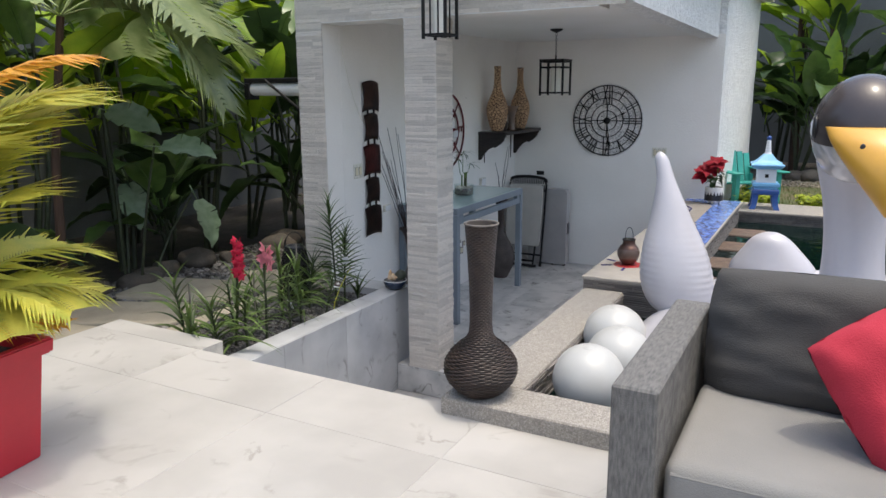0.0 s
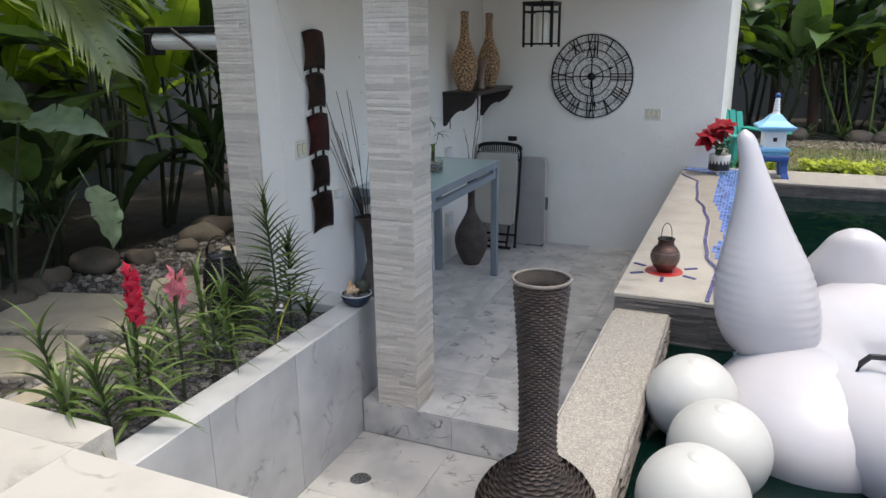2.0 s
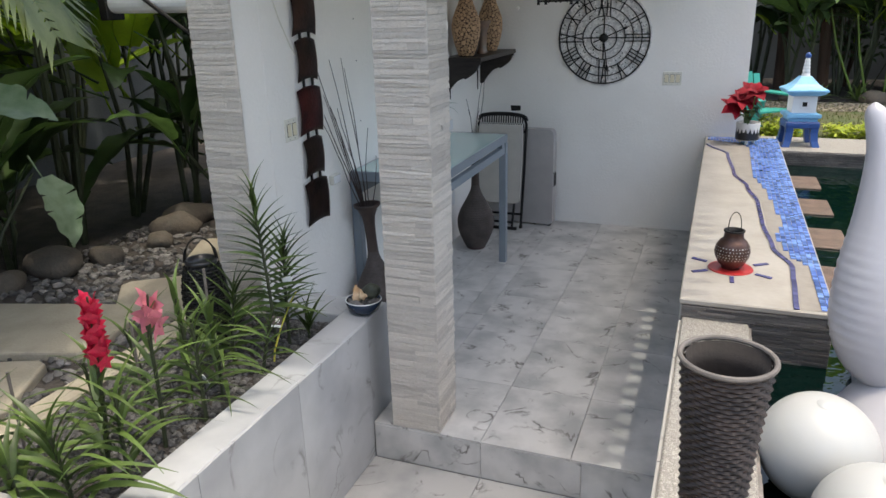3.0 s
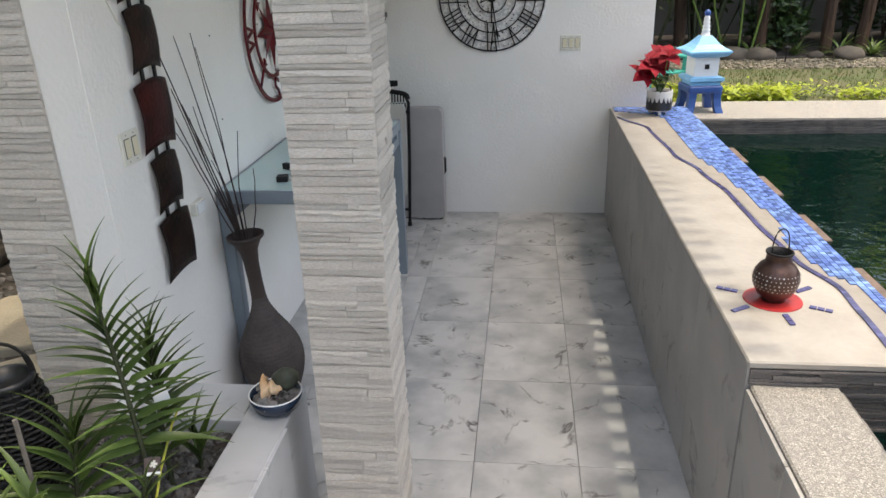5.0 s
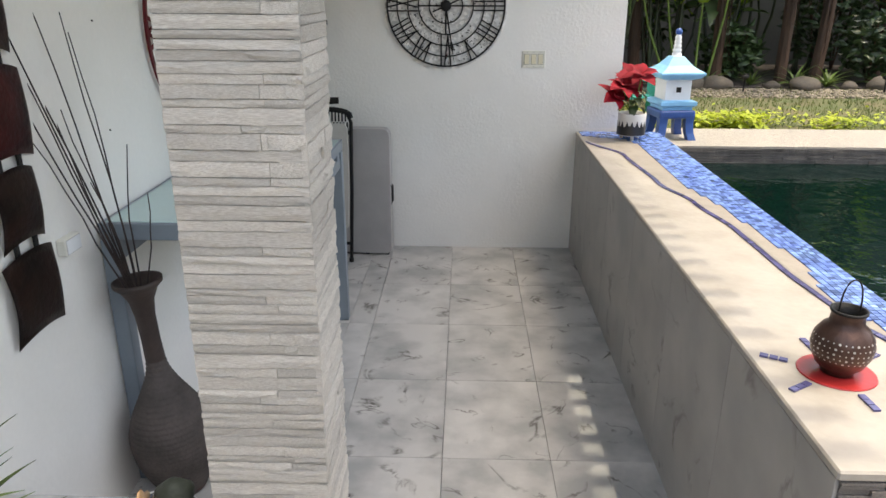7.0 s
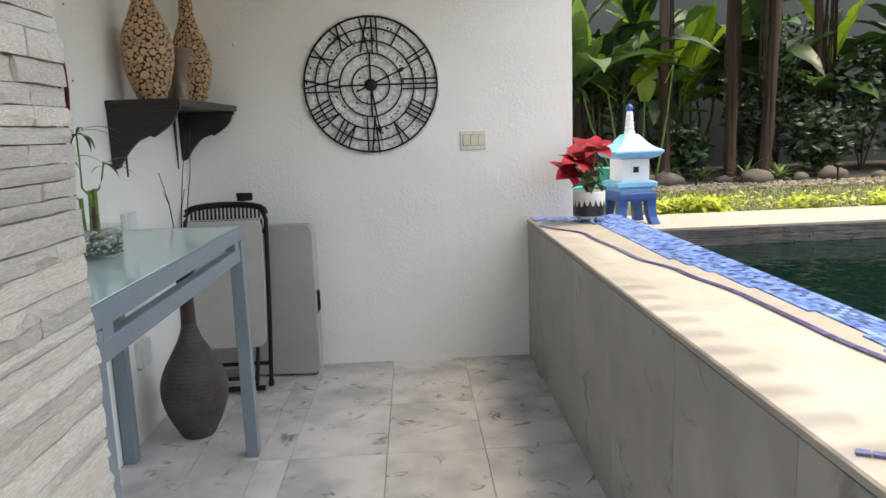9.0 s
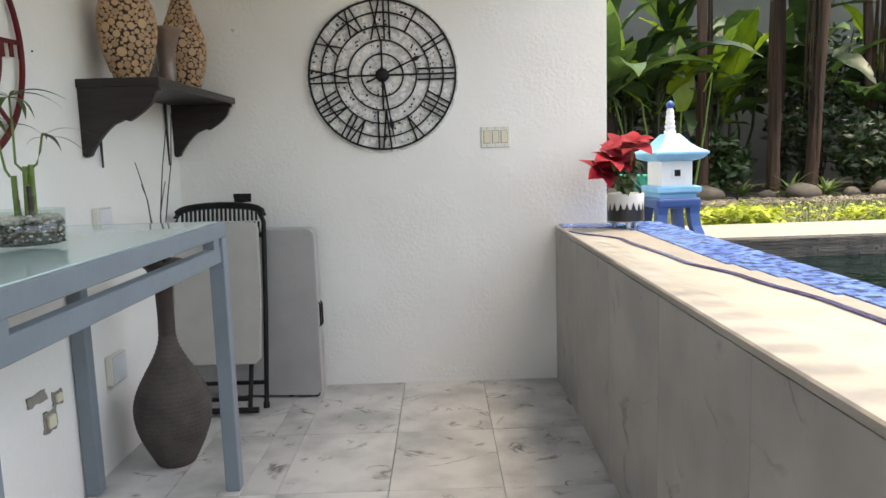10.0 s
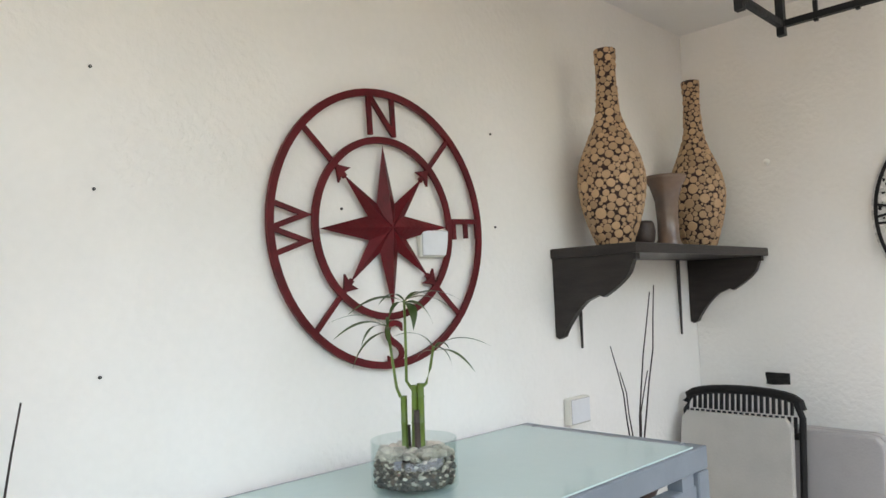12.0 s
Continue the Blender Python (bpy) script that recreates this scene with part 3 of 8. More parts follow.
def compass(at, ry, rz):
    """Built in the x-z plane facing -y, then turned to the side wall; slightly taller than wide."""
    c = thing("wall_compass", at, "dark red metal compass rose hung on the white wall", "wall decoration", turn=WALL_TURN)
    sq = Matrix.Diagonal((ry / rz, 1, 1, 1))
    for r, w in ((0.975, 0.019), (0.632, 0.018)):
        bm = ring_bar(bmesh.new(), rz * r, w, 0.010, -0.012)
        bm.transform(sq)
        part("ring", bm, M["red_metal"], c)
    for i in range(8):
        main = i % 2 == 0
        length = rz * (0.60 if main else 0.53)
        half = 0.034 if main else 0.028
        bm = bmesh.new()
        for side in (-1, 1):
            tip, mid, base = bm.verts.new((0, -0.018, length)), bm.verts.new((0, -0.042 if main else -0.034, 0.0)), bm.verts.new((side * half, -0.015, length * 0.24))
            back = bm.verts.new((0, -0.012, 0.0))
            bm.faces.new((tip, mid, base))
            bm.faces.new((tip, base, back))
        bmesh.ops.recalc_face_normals(bm, faces=bm.faces[:])
        bm.transform(Matrix.Rotation(radians(45 * i - 2.5), 4, "Y"))
        bm.transform(sq)
        part("point", bm, M["red_metal"], c)
        if not main:
            bm = bmesh.new()
            stroke(bm, (0, rz * 0.5), (0, rz * 0.965), 0.013, 0.008, -0.012)
            extruded(bm, [(-0.028, rz * 0.515), (0, rz * 0.535), (0.028, rz * 0.515), (0, rz * 0.615)], -0.008, Matrix.Translation((0, -0.014, 0)))
            bm.transform(Matrix.Rotation(radians(45 * i - 2.5), 4, "Y"))
            bm.transform(sq)
            part("arrow", bm, M["red_metal"], c)
    for k, ch in enumerate("NESW"):
        me = letter_mesh(ch, 0.158, 0.004)
        me.materials.append(M["red_metal"])
        ob = new("letter", me)
        ob.parent = c
        a = radians(90 * k - 2.0)
        ob.matrix_basis = sq @ Matrix.Translation((rz * 0.80 * math.sin(a), -0.017, rz * 0.80 * math.cos(a))) @ Matrix.Rotation(a, 4, "Y") @ Matrix.Rotation(radians(90), 4, "X") @ Matrix.Diagonal((0.85 if ch == "W" else 0.95, 1.05, 1, 1))
    return c


compass((WALL_X + 0.002, 6.478, 1.628), 0.364, 0.368)


# ---------------------------------------------------------------- glass-topped bar table
def bar_table():
    x0, x1, y0, y1, h = -3.146, -2.556, 5.56, 7.037, 1.032
    t = thing("bar_table", ((x0 + x1) / 2, (y0 + y1) / 2, 0), "tall grey metal bar table with a frosted glass top", "table")
    a, b = (x1 - x0) / 2, (y1 - y0) / 2
    lw = 0.055
    for sx in (-1, 1):
        for sy in (-1, 1):
            cx, cy = sx * (a - lw / 2), sy * (b - lw / 2)
            part("leg", boxed(cx - lw / 2, cx + lw / 2, cy - lw / 2, cy + lw / 2, 0, h - 0.058, 0.003), M["frame_grey"], t)
    for sx in (-1, 1):
        cx = sx * (a - lw / 2)
        part("top_rail", boxed(cx - 0.0265, cx + 0.0265, -b, b, h - 0.056, h + 0.002, 0.003), M["frame_grey"], t)
        part("lower_rail", boxed(cx - 0.02, cx + 0.02, -b + lw, b - lw, h - 0.145, h - 0.09, 0.003), M["frame_grey"], t)
        for sy in (-1, 1):
            part("spacer", boxed(cx - 0.02, cx + 0.02, sy * (b - 0.10) - 0.03, sy * (b - 0.10) + 0.03, h - 0.092, h - 0.055), M["frame_grey"], t)
    for sy in (-1, 1):
        cy = sy * (b - lw / 2)
        part("end_rail", boxed(-a + lw, a - lw, cy - 0.0265, cy + 0.0265, h - 0.056, h + 0.002, 0.003), M["frame_grey"], t)
    part("glass_top", boxed(-a + 0.02, a - 0.012, -b + 0.02, b - 0.052, h - 0.008, h + 0.005, 0.002), M["glass_top"], t, "pale green frosted glass sheet")
    return t


bar_table()


# ---------------------------------------------------------------- tall clay vases with twigs
def ribbed_vase(at, height, belly, label, twigs):
    v = thing("floor_vase", at, label, "vase")
    k = height / 0.90
    bm = bmesh.new()
    prof = [(0.001, 0.0), (0.075, 0.0)]
    n = 90
    for i in range(n + 1):
        f = i / n
        z = 0.005 + 0.575 * f
        # belly low down, shoulders drawn in to the neck
        r = 0.078 + (belly - 0.078) * math.sin(min(1.0, f / 0.42) * math.pi / 2) if f < 0.42 else 0.034 + (belly - 0.034) * (0.5 + 0.5 * math.cos((f - 0.42) / 0.58 * math.pi)) ** 0.9
        prof.append((r + 0.0022 * math.sin(f * 2 * math.pi * 30), z))
    lathe(bm, [(r, z * k) for r, z in prof], 40)
    part("body", bm, M["vase_ribbed"], v, "ribbed grey-brown body", True)
    bm = bmesh.new()
    lathe(bm, [(r, z * k) for r, z in ((0.034, 0.578), (0.032, 0.66), (0.034, 0.76), (0.042, 0.82), (0.062, 0.865), (0.082, 0.885), (0.083, 0.90), (0.074, 0.90), (0.05, 0.875), (0.03, 0.82), (0.024, 0.7), (0.001, 0.66))], 36)
    part("neck", bm, M["vase_neck"], v, "dark brown flared neck", True)
    part("foot", lathe(bmesh.new(), [(0.0755, 0.0005), (0.079, 0.004), (0.0815 + 0.06 * (belly - 0.078), 0.026), (0.0795 + 0.05 * (belly - 0.078), 0.028)], 40), M["vase_foot"], v, "dark red-brown foot band", True)
    rnd = random.Random(int(at[1] * 100))
    for dx, dy, z in twigs:
        pts = []
        for i in range(9):
            f = i / 8
            pts.append((dx * f ** 1.25 + 0.014 * math.sin(6 * f + dx * 40) * f + rnd.uniform(-0.003, 0.003), dy * f ** 1.25 + rnd.uniform(-0.003, 0.003), height * 0.76 + (z - height * 0.76) * f))
        part("twig", tube(bmesh.new(), pts, 0.0036, 6, 0.0016), M["twig"], v)
    return v


nv = ribbed_vase((-2.955, 5.525, 0), 0.85, 0.150, "tall ribbed brown clay vase with dry twigs by the table leg",
            [(-0.10, -0.34, 1.98), (-0.13, -0.24, 1.96), (-0.12, -0.30, 1.70), (-0.08, -0.12, 1.84), (-0.02, -0.02, 1.72), (-0.05, 0.05, 1.66), (-0.10, -0.22, 1.62), (-0.11, -0.10, 1.50), (0.10, 0.03, 1.14), (-0.02, -0.14, 1.45), (-0.06, -0.02, 1.2), (0.03, 0.06, 1.3), (-0.09, -0.26, 1.40), (0.0, -0.08, 1.08)])
nv.rotation_euler = (0, radians(-4.5), 0)   # leans towards the wall
ribbed_vase((-2.905, 7.285, 0), 0.86, 0.155, "ribbed brown clay vase with dark twigs under the shelf",
            [(0.045, 0.02, 1.43), (0.09, 0.0, 1.45), (-0.05, -0.03, 1.26), (-0.06, 0.03, 1.17), (0.02, 0.04, 1.18)])


# ---------------------------------------------------------------- corner shelf and what stands on it
def corner_shelf():
    s = thing("corner_shelf", (WALL_X + 0.002, CLOCK_Y, 1.552), "dark stained wooden corner shelf on scrolled brackets", "shelf")
    bm = bmesh.new()
    slab(bm, [(0, -0.003), (0, -1.042), (0.322, -1.042), (0.322, -0.003)], 0, 0.033, 0.004)
    part("board", bm, M["dark_wood"], s)

    def bracket(length, drop):
        pts = [(0.0, 0.0), (length, 0.0), (length, -0.02)]
        for i in range(8):
            f = i / 7
            pts.append((length * (0.97 - 0.36 * f), -0.02 - drop * 0.42 * f ** 0.55))
        pts.append((length * 0.56, -drop * 0.47))
        for i in range(8):
            f = i / 7
            pts.append((length * (0.53 - 0.40 * f ** 0.6), -drop * (0.48 + 0.42 * f)))
        pts += [(length * 0.10, -drop * 0.97), (length * 0.04, -drop), (0.0, -drop * 0.97)]
        return extruded(bmesh.new(), list(reversed(pts)), 0.024)
    b1 = part("bracket", bracket(0.315, 0.27), M["dark_wood"], s)
    b1.matrix_basis = pose(0.0, -1.034, 0.0, 0, 0, 0)
    b2 = part("bracket", bracket(0.315, 0.27), M["dark_wood"], s)
    b2.matrix_basis = pose(0.0, -0.06, 0.0, 0, 0, 0)
    for x, y in ((0.012, -0.90), (0.012, -0.17)):
        part("wall_strip", tube(bmesh.new(), [(x, y, 0), (x, y, -0.2), (x, y, -0.31)], 0.008, 6, 0.004), M["dark_wood"], s)
    return s


corner_shelf()


def slice_mesh(sides, seed):
    """A thin round wood slice of radius one, slightly out of round, its rim rounded."""
    rnd = random.Random(seed)
    bm = bmesh.new()
    k = [rnd.uniform(0.93, 1.05) for _ in range(sides)]
    rings = []
    for f, z in ((1.0, -0.004), (1.0, 0.001), (0.88, 0.0026)):
        rings.append([bm.verts.new((f * k[i] * math.cos(2 * math.pi * i / sides), f * k[i] * math.sin(2 * math.pi * i / sides), z)) for i in range(sides)])
    for a, b in zip(rings, rings[1:]):
        for i in range(sides):
            j = (i + 1) % sides
            bm.faces.new((a[i], a[j], b[j], b[i]))
    bm.faces.new(rings[-1])
    me = bpy.data.meshes.new("wood_slice")
    bm.to_mesh(me)
    bm.free()
    me.materials.append(M["disc_wood"])
    return me


SLICES = [slice_mesh(11, q) for q in range(4)]


def disc_vase(at, height, belly, neck, seed):
    v = thing("wood_disc_vase", at, "tall bottle vase covered in cut round wood slices", "vase", "vases on the shelf")

    def radius(f):
        if f < 0.33:
            return 0.056 + (belly - 0.056) * math.sin(f / 0.33 * math.pi / 2)
        if f < 0.74:
            return neck + (belly - neck) * (0.5 + 0.5 * math.cos((f - 0.33) / 0.41 * math.pi))
        return neck - 0.004 * math.sin((f - 0.74) / 0.26 * math.pi)
    prof = [(0.001, 0), (0.055, 0)] + [(radius(i / 32), height * i / 32) for i in range(33)]
    prof += [(neck - 0.006, height), (neck - 0.009, height - 0.03), (0.001, height - 0.05)]
    body = part("body", lathe(bmesh.new(), prof, 40), M["disc_ground"], v, "dark filler between the slices", smooth=True)
    # slices of falling size set side by side over the whole wall
    rnd = random.Random(seed)
    placed = np.zeros((0, 4))
    small = bmesh.new()
    for least, most, tries in ((0.0160, 0.0195, 45), (0.0105, 0.0145, 6000), (0.0068, 0.0105, 9000), (0.0040, 0.0068, 12000)):
        for _ in range(tries):
            f = rnd.uniform(0.01, 0.99)
            r = radius(f)
            if rnd.random() > r / belly + 0.1:
                continue
            a = rnd.random() * 2 * math.pi
            c = np.array([r * math.cos(a), r * math.sin(a), height * f])
            size = min(most, r * 0.36, c[2] - 0.001, height + 0.001 - c[2])
            if len(placed):
                size = min(size, float((np.linalg.norm(placed[:, :3] - c, axis=1) - placed[:, 3]).min()) - 0.0001)
            if size < min(least, r * 0.24):
                continue
            placed = np.vstack([placed, [*c, size]])
            slope = math.atan2(radius(min(1, f + 0.01)) - radius(f - 0.01), 0.02 * height)
            m = Matrix.Translation(c) @ Matrix.Rotation(a, 4, "Z") @ Matrix.Rotation(math.pi / 2 + slope, 4, "Y") @ Matrix.Rotation(rnd.random() * 6, 4, "Z") @ Matrix.Diagonal((size, size, 1, 1))
            if size > 0.0105:
                shared("slice", SLICES[rnd.randrange(4)], m, body)
            else:
                verts = [small.verts.new(m @ Vector((math.cos(q * 0.785), math.sin(q * 0.785), 0.0015))) for q in range(8)]
                low = [small.verts.new(m @ Vector((math.cos(q * 0.785), math.sin(q * 0.785), -0.004))) for q in range(8)]
                small.faces.new(verts)
                for q in range(8):
                    small.faces.new((low[q], low[(q + 1) % 8], verts[(q + 1) % 8], verts[q]))
    tagged(part("slice_filling", small, M["disc_wood"], body, "small wood slices filling the gaps"), kind="stuff")


disc_vase((-3.0, 7.375, 1.5855), 0.68, 0.112, 0.036, 3)
disc_vase((-2.99, 7.99, 1.5855), 0.68, 0.106, 0.034, 4)
sv = thing("small_vase", (-2.962, 7.68, 1.5855), "small glazed brown vase with a flared rim on the shelf", "vase")
part("body", lathe(bmesh.new(), [(0.001, 0), (0.046, 0), (0.048, 0.012), (0.04, 0.03), (0.038, 0.10), (0.042, 0.17), (0.058, 0.225), (0.074, 0.25), (0.076, 0.262), (0.068, 0.262), (0.05, 0.225), (0.032, 0.15), (0.001, 0.12)], 32), M["ceramic_brown"], sv, smooth=True)
db = thing("dark_pot", (-3.02, 7.60, 1.5855), "small dark clay pot between the vases", "pot")
part("body", lathe(bmesh.new(), [(0.001, 0), (0.03, 0), (0.042, 0.03), (0.045, 0.06), (0.04, 0.09), (0.034, 0.098), (0.028, 0.09), (0.001, 0.08)], 24), M["vase_neck"], db, smooth=True)


# ---------------------------------------------------------------- folded chair and folded table by the back wall
def folding_chair():
    c = thing("folding_chair", (-2.888, 7.885, 0), "folded black metal chair with a beige plastic seat", "chair")
    lean = Matrix.Rotation(radians(-8), 4, "X") @ Matrix.Diagonal((1.0, 1.0, 1.11, 1.0))

    def add(name, bm, mat, label=""):
        bm.transform(lean)
        return part(name, bm, mat, c, label)
    for sx in (-1, 1):
        add("frame_tube", tube(bmesh.new(), [(sx * 0.21, 0.03, 0.01), (sx * 0.222, 0.02, 0.45), (sx * 0.225, 0.015, 0.86), (sx * 0.20, 0.015, 0.915)], 0.012, 10), M["black_metal"])
        add("rear_leg", tube(bmesh.new(), [(sx * 0.15, -0.06, 0.012), (sx * 0.17, -0.01, 0.5)], 0.011, 10), M["black_metal"])
        add("rubber_foot", tube(bmesh.new(), [(sx * 0.21, 0.03, -0.002), (sx * 0.21, 0.03, 0.03)], 0.016, 10), M["black_metal"])
    add("cross_bar", tube(bmesh.new(), [(-0.15, -0.055, 0.06), (0.15, -0.055, 0.06)], 0.010, 8), M["black_metal"])
    add("cross_bar", tube(bmesh.new(), [(-0.21, 0.03, 0.12), (0.21, 0.03, 0.12)], 0.010, 8), M["black_metal"])
    add("floor_bar", tube(bmesh.new(), [(-0.20, -0.085, 0.014), (0.20, -0.085, 0.014)], 0.014, 8), M["black_metal"])
    # slotted plastic back: frame and two rows of bars
    bm = bmesh.new()
    pts = [(0.225 * math.cos(math.pi * i / 12), 0.015, 0.885 + 0.055 * math.sin(math.pi * i / 12) ** 0.6) for i in range(13)]
    tube(bm, pts, 0.016, 8)
    tube(bm, [(-0.215, 0.015, 0.80), (0.215, 0.015, 0.80)], 0.012, 8)
    add("backrest", bm, M["black_metal"], "black plastic back with slots")
    for row, (za, zb) in enumerate(((0.81, 0.862), (0.866, 0.925))):
        for i in range(19):
            x = -0.20 + 0.0222 * i + (0.011 if row else 0)
            if abs(x) < 0.205:
                add("back_slat", boxed(x - 0.0045, x + 0.0045, 0.008, 0.022, za, min(zb, 0.885 + 0.055 * (1 - (x / 0.225) ** 2) ** 0.3)), M["black_metal"])
    bm = bmesh.new()
    slab(bm, [(-0.18, -0.32), (0.18, -0.32), (0.208, -0.295), (0.216, 0.0), (0.210, 0.295), (0.188, 0.322), (-0.188, 0.322), (-0.210, 0.295), (-0.216, 0.0), (-0.208, -0.295)], -0.014, 0.014, 0.006)
    bm.transform(Matrix.Translation((0, -0.045, 0.535)) @ Matrix.Rotation(radians(90), 4, "X"))
    add("seat", bm, M["plastic_beige"], "beige plastic seat folded upright")
    return c


folding_chair()
fb = thing("folded_table", (-2.585, 8.095, 0), "grey plastic folding table closed like a case against the wall", "table", turn=-4)
for dy, nm in ((-0.047, "half_top"), (0.004, "half_top")):
    bm = bmesh.new()
    o = [(-0.30, -0.443), (0.15, -0.443), (0.178, -0.415), (0.178, 0.39), (0.172, 0.418), (0.155, 0.437), (0.13, 0.443), (-0.30, 0.443)]
    slab(bm, o, 0.0, 0.043, 0.006)
    bm.transform(Matrix.Translation((0, dy + 0.043, 0.457)) @ Matrix.Rotation(radians(90), 4, "X"))
    part(nm, bm, M["plastic_grey"], fb)
for dy in (-0.03, 0.012):
    part("handle", tube(bmesh.new(), [(0.176, dy, 0.38), (0.186, dy, 0.39), (0.186, dy, 0.50), (0.176, dy, 0.51)], 0.005, 6), M["black_metal"], fb)
for x in (-0.14, 0.0, 0.14):
    part("foot", boxed(x - 0.012, x + 0.012, -0.02, 0.02, 0.0, 0.016), M["black_metal"], fb)


# ---------------------------------------------------------------- switches, sockets, holes in the plaster
def plate(name, centre, normal_turn, w, h, rockers, label, cat):
    p = thing(name, centre, label, cat, turn=normal_turn)
    part("cover_plate", boxed(-w / 2, w / 2, -0.008, 0, -h / 2, h / 2, 0.003), M["plastic_white"], p)
    for i in range(rockers):
        x = (i - (rockers - 1) / 2) * w / (rockers + 0.4)
        part("rocker_gap", boxed(x - 0.0178, x + 0.0178, -0.0087, -0.0078, -0.0338, 0.0338), M["dark_hole"], p)
        part("rocker", boxed(x - 0.016, x + 0.016, -0.013, -0.0085, -0.032, 0.032, 0.002), M["plastic_ivory"], p)
        for z in (-0.046, 0.046):
            part("screw", boxed(x - 0.003, x + 0.003, -0.0095, -0.0082, z - 0.003, z + 0.003), M["plastic_grey"], p)
    return p


plate("light_switch", (-1.453, CLOCK_Y, 1.339), 0, 0.156, 0.113, 3, "ivory triple light switch on the white wall", "switch")
plate("light_switch", (WALL_X, 4.962, 1.388), WALL_TURN, 0.118, 0.116, 2, "ivory double light switch on the white wall", "switch")
for y, z, w, h, t, lb in ((6.657, 1.592, 0.122, 0.08, 0.02, "blank white junction box behind the compass"), (7.298, 1.037, 0.115, 0.09, 0.03, "white wall socket box above the table"), (7.30, 0.411, 0.13, 0.125, 0.03, "white wall socket box under the table"), (5.36, 1.033, 0.09, 0.055, 0.03, "small white wall box beside the relief")):
    s = thing("wall_socket", (wall_x(y), y, z), lb, "socket", turn=WALL_TURN)
    part("box", boxed(-w / 2, w / 2, -t, 0, -h / 2, h / 2, 0.004), M["plastic_white"], s)
    part("seam", boxed(-w / 2 + 0.004, w / 2 - 0.004, -t - 0.0008, -t + 0.0002, -h / 2 + 0.004, h / 2 - 0.004), M["plastic_grey"], s)
    part("cover", boxed(-w / 2 + 0.006, w / 2 - 0.006, -t - 0.003, -t + 0.0005, -h / 2 + 0.006, h / 2 - 0.006, 0.001), M["white_paint"], s)
bm = boxed(-2.867, -2.775, CLOCK_Y - 0.004, CLOCK_Y + 0.01, 1.034, 1.078)
bmesh.ops.subdivide_edges(bm, edges=bm.edges[:], cuts=3)
roughen(bm, 0.008, 40)
tagged(part("wall_hole", bm, M["dark_hole"], None, "broken open socket hole with wires in the plaster"), category="hole")
for y, z, w, h, capped in ((6.735, 0.472, 0.11, 0.035, False), (6.80, 0.37, 0.075, 0.075, True), (6.86, 0.435, 0.06, 0.05, True)):
    b = thing("pipe_stub", (wall_x(y), y, z), "rough broken plaster round a pipe end under the table", "pipe", "pipe ends under the table", turn=WALL_TURN)
    bm = boxed(-w / 2, w / 2, -0.006, 0.002, -h / 2, h / 2)
    bmesh.ops.subdivide_edges(bm, edges=bm.edges[:], cuts=4, use_grid_fill=True)
    part("patch", roughen(bm, 0.010, 45, y), M["mosaic_bed"], b, "torn grey-brown plaster")
    if capped:
        part("cap", boxed(-w * 0.28, w * 0.28, -0.018, -0.004, -h * 0.3, h * 0.3, 0.003), M["plastic_ivory"], b, "ivory cap")
for y, z in ((5.743, 1.92), (5.748, 1.678), (5.756, 1.314), (6.342, 1.673), (6.927, 1.941), (6.931, 1.649)):
    tagged(part("nail", lathe(bmesh.new(), [(0.001, 0.004), (0.0032, 0.004), (0.0032, -0.002)], 8, m=Matrix.Translation((wall_x(y), y, z)) @ Matrix.Rotation(radians(90), 4, "Y")), M["black_metal"], None, "small dark nail in the white wall"), category="nail", group="nails in the wall")
tagged(part("cable", tube(bmesh.new(), [(wall_x(y) + 0.004, y, z) for y, z in ((4.79, 2.36), (4.88, 2.08), (4.95, 1.93), (5.03, 1.80), (5.10, 1.74))], 0.003, 6), M["plastic_white"], None, "thin white cable sagging across the wall"), category="cable")


tagged(part("plaster_knob", roughen(lathe(bmesh.new(), [(0.001, 0.016), (0.008, 0.013), (0.013, 0.004), (0.016, -0.002)], 12, m=Matrix.Translation((-2.809, CLOCK_Y, 1.935)) @ Matrix.Rotation(radians(90), 4, "X")), 0.003, 60), M["stucco"], None, "small knob of plaster on the white wall", True), category="plaster")


